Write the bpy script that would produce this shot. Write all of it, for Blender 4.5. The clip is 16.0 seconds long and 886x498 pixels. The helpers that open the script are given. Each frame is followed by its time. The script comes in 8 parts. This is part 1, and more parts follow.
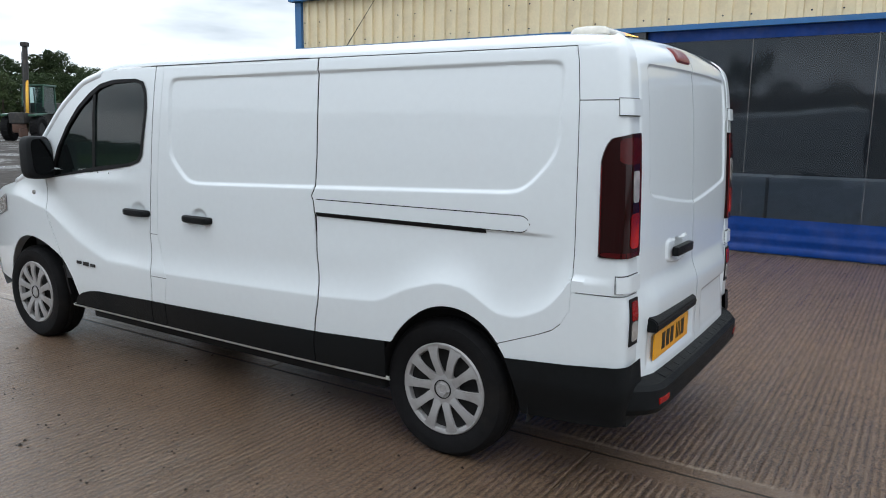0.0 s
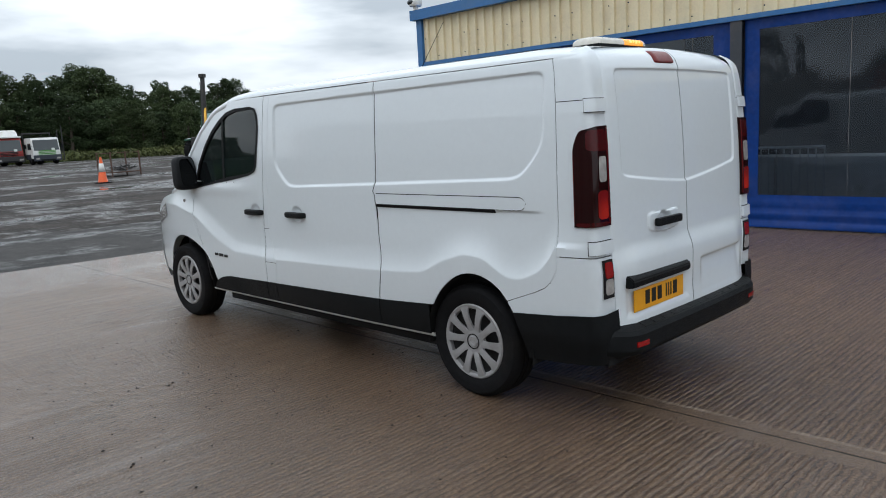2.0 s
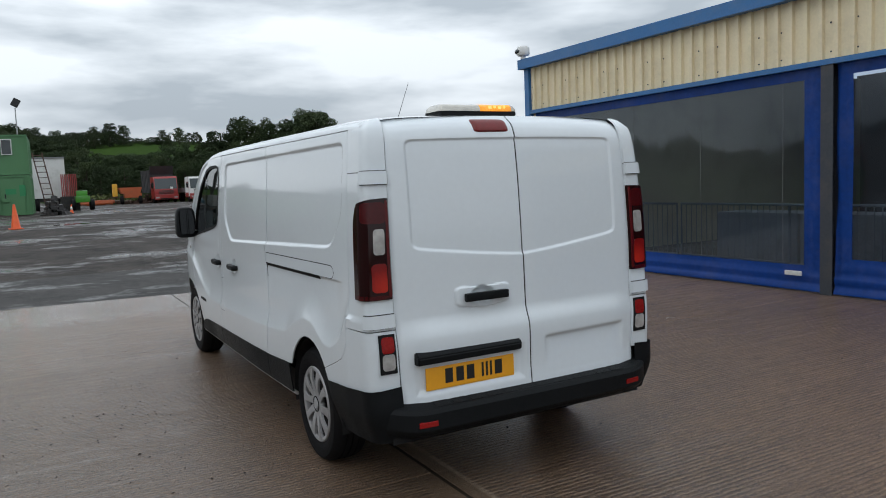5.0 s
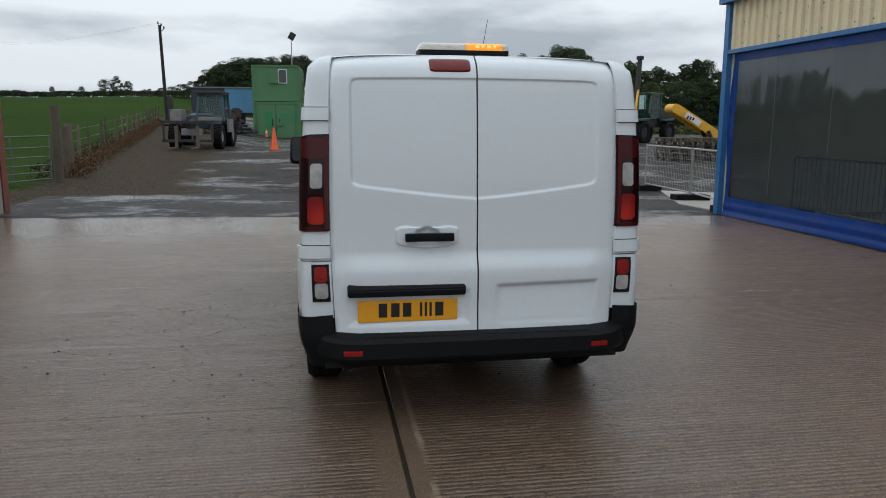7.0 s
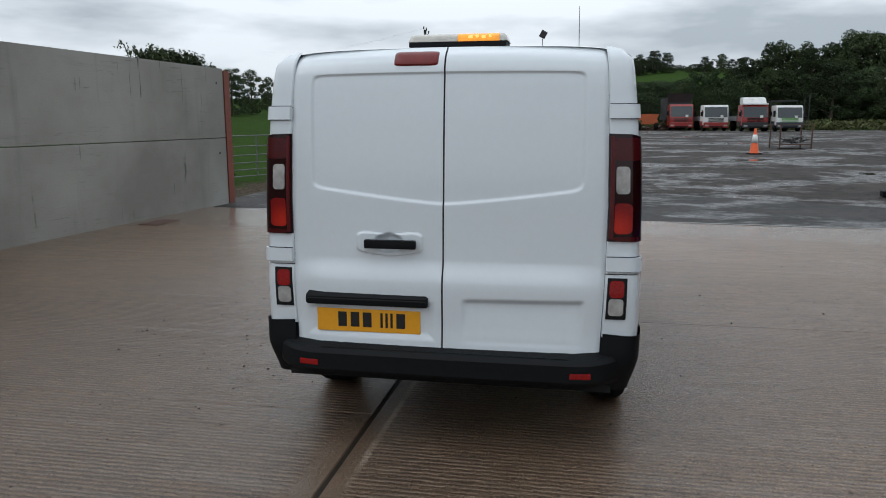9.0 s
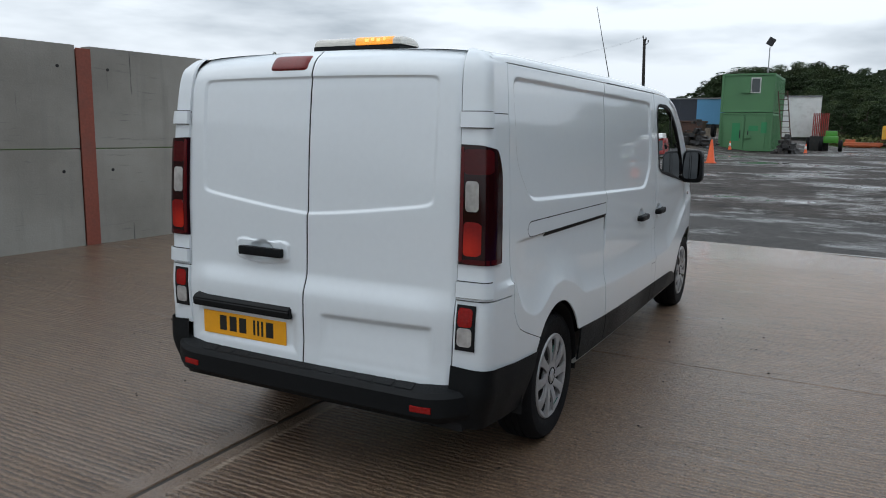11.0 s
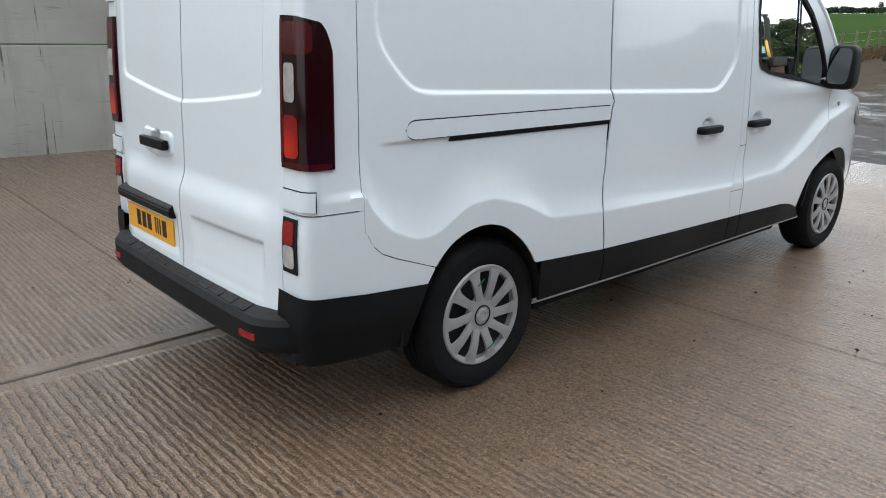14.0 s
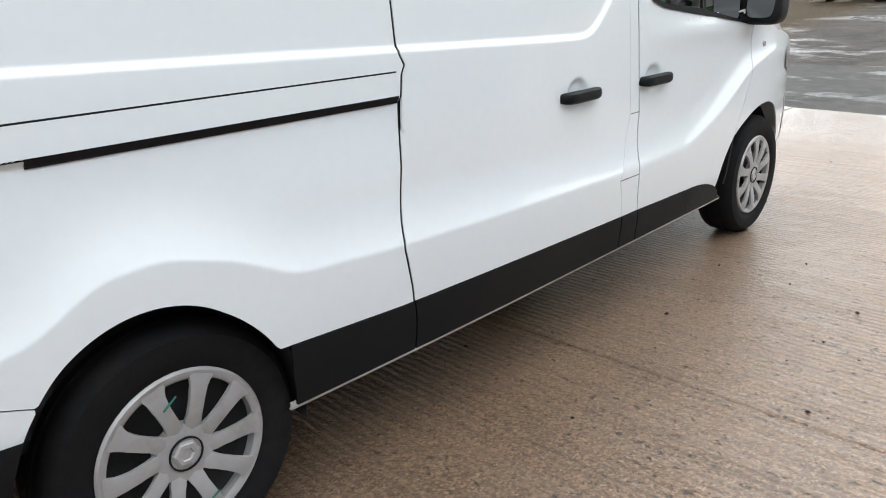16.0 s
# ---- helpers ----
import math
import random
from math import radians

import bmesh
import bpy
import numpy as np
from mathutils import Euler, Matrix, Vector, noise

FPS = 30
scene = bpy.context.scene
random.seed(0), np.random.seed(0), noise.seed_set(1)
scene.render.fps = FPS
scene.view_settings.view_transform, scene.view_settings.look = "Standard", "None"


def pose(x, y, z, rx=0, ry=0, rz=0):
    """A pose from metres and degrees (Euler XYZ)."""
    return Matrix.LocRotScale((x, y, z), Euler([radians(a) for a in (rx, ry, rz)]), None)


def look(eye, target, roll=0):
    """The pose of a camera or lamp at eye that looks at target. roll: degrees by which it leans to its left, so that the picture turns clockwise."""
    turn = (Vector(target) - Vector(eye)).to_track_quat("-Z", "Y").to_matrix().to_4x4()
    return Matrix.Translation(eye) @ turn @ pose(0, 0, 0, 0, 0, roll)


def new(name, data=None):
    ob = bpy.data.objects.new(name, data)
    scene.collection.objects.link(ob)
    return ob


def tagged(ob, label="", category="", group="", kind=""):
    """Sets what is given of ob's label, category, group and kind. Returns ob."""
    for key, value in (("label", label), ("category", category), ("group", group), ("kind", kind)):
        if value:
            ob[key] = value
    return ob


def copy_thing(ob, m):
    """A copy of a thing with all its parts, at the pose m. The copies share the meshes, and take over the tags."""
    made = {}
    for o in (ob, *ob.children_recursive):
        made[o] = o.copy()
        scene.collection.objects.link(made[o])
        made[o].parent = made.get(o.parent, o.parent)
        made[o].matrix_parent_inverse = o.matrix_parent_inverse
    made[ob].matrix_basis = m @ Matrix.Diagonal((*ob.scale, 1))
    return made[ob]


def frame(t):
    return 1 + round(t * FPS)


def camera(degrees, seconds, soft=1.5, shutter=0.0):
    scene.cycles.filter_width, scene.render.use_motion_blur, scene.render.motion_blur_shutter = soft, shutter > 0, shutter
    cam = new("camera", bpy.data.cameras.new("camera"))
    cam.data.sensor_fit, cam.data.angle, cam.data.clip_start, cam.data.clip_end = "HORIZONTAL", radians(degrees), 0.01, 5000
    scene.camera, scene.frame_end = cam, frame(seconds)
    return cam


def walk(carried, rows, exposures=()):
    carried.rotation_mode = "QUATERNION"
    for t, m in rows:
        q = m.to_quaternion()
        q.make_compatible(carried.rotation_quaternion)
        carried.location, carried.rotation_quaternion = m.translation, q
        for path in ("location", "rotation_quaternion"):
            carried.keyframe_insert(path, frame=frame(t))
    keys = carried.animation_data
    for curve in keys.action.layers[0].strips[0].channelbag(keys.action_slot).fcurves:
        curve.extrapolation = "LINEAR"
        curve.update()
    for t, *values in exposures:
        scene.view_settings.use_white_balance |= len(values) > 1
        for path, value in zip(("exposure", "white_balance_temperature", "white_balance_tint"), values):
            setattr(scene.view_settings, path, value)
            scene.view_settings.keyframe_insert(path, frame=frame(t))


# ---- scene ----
cam = camera(61.5, 16.0, soft=1.0)
PATH = [
    (0, (1.806, -3.692, 1.544), (0.732, -2.037, 1.217), 0.7),
    (0.5, (2.169, -3.765, 1.514), (0.962, -2.194, 1.239), 1.3),
    (1, (2.448, -3.857, 1.532), (1.205, -2.316, 1.255), -0.7),
    (1.5, (2.694, -3.975, 1.537), (1.353, -2.519, 1.252), -2.1),
    (2, (2.861, -3.942, 1.54), (1.459, -2.551, 1.227), -3.1),
    (2.5, (3.129, -3.786, 1.536), (1.682, -2.44, 1.23), -1.0),
    (3, (3.305, -3.572, 1.535), (1.813, -2.277, 1.221), -3.3),
    (3.2, (3.362, -3.462, 1.526), (1.843, -2.196, 1.227), -1.6),
    (5.3, (4.267, -2.049, 1.603), (2.489, -1.163, 1.373), -1.7),
    (5.5, (4.379, -1.902, 1.601), (2.575, -1.091, 1.299), -1.3),
    (6, (4.522, -1.56, 1.593), (2.658, -0.902, 1.29), -1.2),
    (6.5, (4.541, -1.202, 1.603), (2.634, -0.684, 1.296), 1.0),
    (7, (4.639, -0.808, 1.58), (2.693, -0.485, 1.247), 0.3),
    (7.5, (4.641, -0.455, 1.588), (2.671, -0.342, 1.261), -1.2),
    (8, (4.499, -0.115, 1.598), (2.528, -0.141, 1.263), -0.1),
    (8.3, (4.457, 0.132, 1.584), (2.486, 0.025, 1.263), 0.0),
    (8.5, (4.428, 0.296, 1.577), (2.466, 0.09, 1.249), -0.0),
    (9, (4.302, 0.654, 1.585), (2.366, 0.285, 1.245), -0.2),
    (9.5, (4.09, 0.993, 1.585), (2.182, 0.507, 1.236), 2.0),
    (9.7, (4.026, 1.137, 1.584), (2.125, 0.6, 1.27), 1.0),
    (11.8, (3.225, 2.667, 1.575), (1.641, 1.488, 1.255), 1.0),
    (12, (3.137, 2.775, 1.563), (1.596, 1.537, 1.259), 0.6),
    (12.5, (2.869, 2.961, 1.562), (1.375, 1.678, 1.212), 0.8),
    (13, (2.636, 3.191, 1.538), (1.149, 1.903, 1.18), 2.0),
    (13.5, (2.412, 3.23, 1.518), (1.063, 1.814, 1.1), 1.1),
    (14, (2.111, 2.979, 1.48), (0.825, 1.554, 0.921), 1.0),
    (14.5, (1.777, 2.839, 1.41), (0.581, 1.353, 0.809), -2.0),
    (15, (1.428, 2.713, 1.404), (0.249, 1.237, 0.748), -1.4),
    (15.5, (1.053, 2.529, 1.408), (-0.2645, 1.201, 0.7015), -0.8),
    (16, (0.684, 2.452, 1.386), (-0.6785, 1.146, 0.725), -2.1),
]
EXPOSURES = [(0.0, -0.45, 6300, 10), (0.5, -0.5, 6300, 10), (1.5, -0.7, 6300, 10), (2.5, -0.78, 6300, 10), (3.0, -0.73, 6300, 10), (5.5, -1.05, 6350, 10), (8.0, -1.12, 6350, 10), (9.0, -1.02, 6300, 10),
             (9.5, -0.70, 6300, 10), (12.0, -1.06, 6250, 10), (12.5, -1.05, 6250, 10), (13.3, -0.83, 6250, 10), (14.0, -0.1, 6400, 10), (14.5, 0.17, 6650, 11), (15.2, 0.32, 6750, 11), (16.0, 0.44, 6750, 11)]
walk(cam, [(t, look(eye, target, roll)) for t, eye, target, roll in PATH], EXPOSURES)

# ---- world and light ----
world = bpy.data.worlds.new("overcast_world")
scene.world = world
world.use_nodes = True
wn, wl = world.node_tree.nodes, world.node_tree.links
wn.clear()
w_out = wn.new("ShaderNodeOutputWorld")
w_bg = wn.new("ShaderNodeBackground")
w_bg.inputs["Strength"].default_value = 0.1
w_sky = wn.new("ShaderNodeTexSky")
w_sky.sky_type = "NISHITA"
w_sky.sun_disc = False
w_sky.sun_elevation = radians(48)
w_sky.sun_rotation = radians(150)
w_sky.dust_density = 4.0
w_co = wn.new("ShaderNodeTexCoord")
w_sep = wn.new("ShaderNodeSeparateXYZ")
w_map = wn.new("ShaderNodeMapping")
w_map.inputs["Scale"].default_value = (1.6, 1.6, 7.5)
w_map.inputs["Location"].default_value = (0.4, 1.7, 0.2)
w_noise = wn.new("ShaderNodeTexNoise")
w_noise.inputs["Scale"].default_value = 1.7
w_noise.inputs["Detail"].default_value = 7
w_noise.inputs["Roughness"].default_value = 0.52
w_ramp = wn.new("ShaderNodeValToRGB")
w_ramp.color_ramp.elements[0].position = 0.38
w_ramp.color_ramp.elements[0].color = (0.57, 0.64, 0.70, 1)
w_ramp.color_ramp.elements[1].position = 0.60
w_ramp.color_ramp.elements[1].color = (1.12, 1.19, 1.24, 1)
w_grad = wn.new("ShaderNodeMapRange")
w_grad.inputs["From Min"].default_value = 0.06
w_grad.inputs["From Max"].default_value = 0.9
w_grad.inputs["To Min"].default_value = 13.5
w_grad.inputs["To Max"].default_value = 28.0
w_mul = wn.new("ShaderNodeVectorMath")
w_mul.operation = "SCALE"
w_mix = wn.new("ShaderNodeMix")
w_mix.data_type = "RGBA"
w_mix.inputs["Factor"].default_value = 0.93
wl.new(w_co.outputs["Generated"], w_map.inputs["Vector"])
wl.new(w_map.outputs["Vector"], w_noise.inputs["Vector"])
wl.new(w_co.outputs["Generated"], w_sep.inputs["Vector"])
w_low = wn.new("ShaderNodeMapRange")
w_low.inputs["From Max"].default_value = 0.20
w_low.inputs["To Min"].default_value, w_low.inputs["To Max"].default_value = 0.12, 0.0
w_add = wn.new("ShaderNodeMath")
wl.new(w_sep.outputs["Z"], w_low.inputs["Value"])
wl.new(w_noise.outputs["Fac"], w_add.inputs[0])
wl.new(w_low.outputs["Result"], w_add.inputs[1])
wl.new(w_add.outputs[0], w_ramp.inputs["Fac"])
wl.new(w_sep.outputs["Z"], w_grad.inputs["Value"])
wl.new(w_ramp.outputs["Color"], w_mul.inputs[0])
w_side = wn.new("ShaderNodeMapRange")
w_side.inputs["From Min"].default_value, w_side.inputs["From Max"].default_value = -1.0, 0.4
w_side.inputs["To Min"].default_value, w_side.inputs["To Max"].default_value = 1.18, 0.94
w_both = wn.new("ShaderNodeMath")
w_both.operation = "MULTIPLY"
wl.new(w_sep.outputs["X"], w_side.inputs["Value"])
wl.new(w_side.outputs["Result"], w_both.inputs[0])
wl.new(w_grad.outputs["Result"], w_both.inputs[1])
wl.new(w_both.outputs[0], w_mul.inputs["Scale"])
wl.new(w_sky.outputs["Color"], w_mix.inputs["A"])
wl.new(w_mul.outputs["Vector"], w_mix.inputs["B"])
wl.new(w_mix.outputs["Result"], w_bg.inputs["Color"])
wl.new(w_bg.outputs["Background"], w_out.inputs["Surface"])

sun = new("sun", bpy.data.lights.new("sun", "SUN"))
sun.data.energy = 0.5
sun.data.angle = radians(40)
sun.data.color = (1.0, 0.96, 0.90)
sun.matrix_world = look((0, 0, 40), (0 + 40 * math.sin(radians(150)) * -0.9, 40 * math.cos(radians(150)) * -0.9, 0))


# ---- materials ----
def mat(name, col, rough=0.6, metal=0.0, var=0.18, s1=1.5, s2=30.0, bump=0.15, bscale=60.0, dirt=None, dirt_amt=0.0, dirt_scale=2.0,
        coat=0.0, rand=0.0, island=0.0, rvar=0.12, emit=None, power=0.0, spec=0.5):
    """A surface with colour change at two scales, grain and a little relief; dirt: a stain colour in patches."""
    m = bpy.data.materials.new(name)
    m.use_nodes = True
    n, l = m.node_tree.nodes, m.node_tree.links
    b = n["Principled BSDF"]
    b.inputs["Metallic"].default_value = metal
    b.inputs["Coat Weight"].default_value = coat
    b.inputs["Coat Roughness"].default_value = 0.04
    b.inputs["Specular IOR Level"].default_value = spec
    co = n.new("ShaderNodeTexCoord")
    big = n.new("ShaderNodeTexNoise")
    big.inputs["Scale"].default_value = s1
    big.inputs["Detail"].default_value = 5
    fine = n.new("ShaderNodeTexNoise")
    fine.inputs["Scale"].default_value = s2
    fine.inputs["Detail"].default_value = 4
    for t in (big, fine):
        l.new(co.outputs["Object"], t.inputs["Vector"])
    add = n.new("ShaderNodeMath")
    add.operation = "ADD"
    l.new(big.outputs["Fac"], add.inputs[0])
    l.new(fine.outputs["Fac"], add.inputs[1])
    val = n.new("ShaderNodeMapRange")
    val.inputs["From Min"].default_value = 0.6
    val.inputs["From Max"].default_value = 1.4
    val.inputs["To Min"].default_value = 1 - var
    val.inputs["To Max"].default_value = 1 + var
    l.new(add.outputs[0], val.inputs["Value"])
    last = val.outputs["Result"]
    for amount, node, socket in ((rand, "ShaderNodeObjectInfo", "Random"), (island, "ShaderNodeNewGeometry", "Random Per Island")):
        if amount:
            src = n.new(node)
            mr = n.new("ShaderNodeMapRange")
            mr.inputs["To Min"].default_value = 1 - amount
            mr.inputs["To Max"].default_value = 1 + amount
            l.new(src.outputs[socket], mr.inputs["Value"])
            mm = n.new("ShaderNodeMath")
            mm.operation = "MULTIPLY"
            l.new(last, mm.inputs[0])
            l.new(mr.outputs["Result"], mm.inputs[1])
            last = mm.outputs[0]
    sc = n.new("ShaderNodeVectorMath")
    sc.operation = "SCALE"
    sc.inputs[0].default_value = col
    l.new(last, sc.inputs["Scale"])
    colour = sc.outputs["Vector"]
    if dirt:
        dn = n.new("ShaderNodeTexNoise")
        dn.inputs["Scale"].default_value = dirt_scale
        dn.inputs["Detail"].default_value = 7
        dn.inputs["Roughness"].default_value = 0.65
        l.new(co.outputs["Object"], dn.inputs["Vector"])
        dr = n.new("ShaderNodeMapRange")
        dr.inputs["From Min"].default_value = 0.5
        dr.inputs["From Max"].default_value = 0.72
        dr.inputs["To Max"].default_value = dirt_amt
        l.new(dn.outputs["Fac"], dr.inputs["Value"])
        mx = n.new("ShaderNodeMix")
        mx.data_type = "RGBA"
        mx.inputs["B"].default_value = (*dirt, 1)
        l.new(dr.outputs["Result"], mx.inputs["Factor"])
        l.new(colour, mx.inputs["A"])
        colour = mx.outputs["Result"]
    l.new(colour, b.inputs["Base Color"])
    rr = n.new("ShaderNodeMapRange")
    rr.inputs["From Min"].default_value = 0.3
    rr.inputs["From Max"].default_value = 0.7
    rr.inputs["To Min"].default_value = max(0.02, rough - rvar)
    rr.inputs["To Max"].default_value = min(1, rough + rvar)
    l.new(big.outputs["Fac"], rr.inputs["Value"])
    l.new(rr.outputs["Result"], b.inputs["Roughness"])
    if bump:
        bn = n.new("ShaderNodeTexNoise")
        bn.inputs["Scale"].default_value = bscale
        bn.inputs["Detail"].default_value = 5
        l.new(co.outputs["Object"], bn.inputs["Vector"])
        bu = n.new("ShaderNodeBump")
        bu.inputs["Strength"].default_value = bump
        bu.inputs["Distance"].default_value = 0.01
        l.new(bn.outputs["Fac"], bu.inputs["Height"])
        l.new(bu.outputs["Normal"], b.inputs["Normal"])
    if emit:
        b.inputs["Emission Color"].default_value = (*emit, 1)
        b.inputs["Emission Strength"].default_value = power
    return m


def glass_mat(name, tint, body, cover, ior=1.5, rough=0.02, sheen=(1.0, 1.0, 1.0)):
    """Thin sheet: see-through and tinted, partly clouded by a body colour, under a clear gloss."""
    m = bpy.data.materials.new(name)
    m.use_nodes = True
    n, l = m.node_tree.nodes, m.node_tree.links
    n.remove(n["Principled BSDF"])
    clear = n.new("ShaderNodeBsdfTransparent")
    clear.inputs["Color"].default_value = (*tint, 1)
    dull = n.new("ShaderNodeBsdfDiffuse")
    dull.inputs["Color"].default_value = (*body, 1)
    gloss = n.new("ShaderNodeBsdfGlossy")
    gloss.inputs["Color"].default_value = (*sheen, 1)
    co = n.new("ShaderNodeTexCoord")
    t = n.new("ShaderNodeTexNoise")
    t.inputs["Scale"].default_value = 3.0
    l.new(co.outputs["Object"], t.inputs["Vector"])
    mr = n.new("ShaderNodeMapRange")
    mr.inputs["To Min"].default_value = rough * 0.5
    mr.inputs["To Max"].default_value = rough * 2.0
    l.new(t.outputs["Fac"], mr.inputs["Value"])
    l.new(mr.outputs["Result"], gloss.inputs["Roughness"])
    fr = n.new("ShaderNodeFresnel")
    fr.inputs["IOR"].default_value = ior
    under, over = n.new("ShaderNodeMixShader"), n.new("ShaderNodeMixShader")
    under.inputs["Fac"].default_value = cover
    l.new(clear.outputs[0], under.inputs[1])
    l.new(dull.outputs[0], under.inputs[2])
    l.new(fr.outputs[0], over.inputs["Fac"])
    l.new(under.outputs[0], over.inputs[1])
    l.new(gloss.outputs[0], over.inputs[2])
    l.new(over.outputs[0], n["Material Output"].inputs["Surface"])
    return m


M = {}
M["paint"] = mat("white_van_paint", (0.71, 0.755, 0.785), 0.32, var=0.02, bump=0.0, coat=0.9, rvar=0.03, s1=0.8)
M["black"] = mat("black_textured_plastic", (0.007, 0.008, 0.009), 0.5, var=0.2, bump=0.2, bscale=350, spec=0.15)
M["rubber"] = mat("black_seal_rubber", (0.008, 0.008, 0.009), 0.65, bump=0.0, spec=0.2)
M["dark"] = mat("dark_inside", (0.012, 0.012, 0.013), 0.9, bump=0.0)
M["cabin"] = mat("grey_cabin_trim", (0.045, 0.046, 0.05), 0.8, bump=0.2, bscale=200)
M["tyre"] = mat("tyre_rubber", (0.008, 0.008, 0.009), 0.75, spec=0.14, var=0.3, bump=0.25, bscale=120, dirt=(0.03, 0.025, 0.02), dirt_amt=0.3, dirt_scale=5)
M["hub"] = mat("silver_hubcap", (0.36, 0.357, 0.362), 0.40, metal=0.25, var=0.1, bump=0.05, dirt=(0.22, 0.2, 0.17), dirt_amt=0.5, dirt_scale=9)
M["steel_dark"] = mat("dark_wheel_steel", (0.022, 0.022, 0.023), 0.7, metal=0.2)
M["lens_dark"] = mat("dark_red_lens", (0.016, 0.0015, 0.002), 0.1, var=0.08, bump=0, rvar=0.03, spec=0.35)
M["lens_upper"] = mat("deep_red_lens", (0.060, 0.003, 0.004), 0.12, var=0.2, s2=60, bump=0.1, bscale=150, rvar=0.03, spec=0.35)
M["lens_red"] = mat("red_lens", (0.26, 0.007, 0.006), 0.15, var=0.3, s2=90, bump=0.3, bscale=180, rvar=0.03, spec=0.35)
M["lens_lit"] = mat("lit_red_lens", (0.20, 0.007, 0.006), 0.12, var=0.25, s2=70, bump=0.12, bscale=120, spec=0.35, emit=(1.0, 0.06, 0.02), power=0.22)
M["lens_edge"] = mat("thin_edge_lens", (0.085, 0.004, 0.005), 0.15, var=0.15, bump=0.2, bscale=150, rvar=0.03, spec=0.35)
M["lens_clear"] = mat("clear_lens", (0.36, 0.345, 0.33), 0.10, var=0.45, s1=9, s2=24, bump=0.08, bscale=60, coat=1.0)
M["plate"] = mat("yellow_plate", (0.84, 0.37, 0.008), 0.35, var=0.05, bump=0.0, coat=0.4)
M["ink"] = mat("black_ink", (0.01, 0.01, 0.01), 0.5, bump=0)
M["glass"] = glass_mat("van_window_glass", (0.44, 0.54, 0.51), (0.02, 0.03, 0.03), 0.06, 1.45, 0.008)
M["mirror"] = mat("mirror_glass", (0.045, 0.048, 0.05), 0.03, metal=1.0, var=0.01, bump=0, rvar=0.01)
M["beacon_clear"] = mat("clear_beacon_plastic", (0.55, 0.52, 0.46), 0.2, var=0.2, bump=0.1, coat=0.6)
M["amber"] = mat("lit_amber_beacon", (0.9, 0.35, 0.03), 0.2, var=0.3, s1=20, bump=0.2, bscale=90, emit=(1.0, 0.36, 0.03), power=0.75)
M["led"] = mat("glowing_led", (0.9, 0.5, 0.1), 0.3, bump=0, emit=(1.0, 0.66, 0.20), power=1.5)
M["sill_metal"] = mat("bare_sill_edge", (0.62, 0.62, 0.6), 0.4, var=0.1, dirt=(0.15, 0.13, 0.1), dirt_amt=0.6)


def bulb_glow(m, place, reach, low, high):
    """Light of a bulb behind its lens, falling off from its place; the same on both sides of the van."""
    n, l = m.node_tree.nodes, m.node_tree.links
    co = n.new("ShaderNodeTexCoord")
    side = n.new("ShaderNodeVectorMath")
    side.operation = "ABSOLUTE"
    l.new(co.outputs["Object"], side.inputs[0])
    d = n.new("ShaderNodeVectorMath")
    d.operation = "DISTANCE"
    d.inputs[1].default_value = place
    l.new(side.outputs["Vector"], d.inputs[0])
    r = n.new("ShaderNodeMapRange")
    r.interpolation_type = "SMOOTHSTEP"
    r.inputs["From Max"].default_value = reach
    r.inputs["To Min"].default_value, r.inputs["To Max"].default_value = high, low
    l.new(d.outputs["Value"], r.inputs["Value"])
    l.new(r.outputs["Result"], n["Principled BSDF"].inputs["Emission Strength"])


bulb_glow(M["lens_lit"], (0.85, 0.81, 1.095), 0.11, 0.0, 0.24)
M["cream"] = mat("cream_cladding", (0.76, 0.66, 0.45), 0.5, var=0.07, s1=0.9, dirt=(0.38, 0.33, 0.24), dirt_amt=0.45, dirt_scale=1.1, bump=0.05, coat=0.1)
M["blue_trim"] = mat("blue_steel_trim", (0.02, 0.13, 0.34), 0.42, var=0.12, dirt=(0.1, 0.17, 0.26), dirt_amt=0.4, dirt_scale=2.5, coat=0.2)
M["tarp"] = mat("blue_tarpaulin", (0.003, 0.036, 0.195), 0.42, spec=0.22, var=0.22, s1=2.2, s2=18, bump=0.3, bscale=7, dirt=(0.05, 0.07, 0.2), dirt_amt=0.5)
M["pvc"] = glass_mat("clear_curtain_film", (0.60, 0.70, 0.84), (0.034, 0.040, 0.052), 0.30, 1.57, 0.04, (0.85, 0.93, 1.0))
M["steel_post"] = mat("dark_steel_post", (0.045, 0.05, 0.06), 0.5, metal=0.2, dirt=(0.12, 0.1, 0.08), dirt_amt=0.4)
M["red_oxide"] = mat("red_oxide_steel", (0.20, 0.052, 0.032), 0.65, var=0.25, dirt=(0.12, 0.06, 0.05), dirt_amt=0.5)
# near-black: the shed's inner shade is put into this colour
M["shaded_inside"] = mat("shed_inside", (0.018, 0.019, 0.022), 0.8, var=0.3)
M["galv"] = mat("galvanised_steel", (0.36, 0.37, 0.37), 0.45, metal=0.5, var=0.2, s2=40)
M["dull_galv"] = mat("dull_galvanised_tube", (0.15, 0.155, 0.15), 0.6, metal=0.4, var=0.25, s2=40)
M["rust"] = mat("rusty_steel", (0.085, 0.045, 0.032), 0.8, var=0.5, s1=4, s2=30, dirt=(0.05, 0.03, 0.025), dirt_amt=0.7, dirt_scale=6)
M["wood_post"] = mat("weathered_post_wood", (0.115, 0.09, 0.065), 0.85, var=0.4, s1=3, s2=50, bump=0.5, bscale=40, rand=0.3)
M["cone"] = mat("orange_cone_plastic", (0.78, 0.11, 0.02), 0.45, var=0.15, dirt=(0.3, 0.1, 0.05), dirt_amt=0.4)
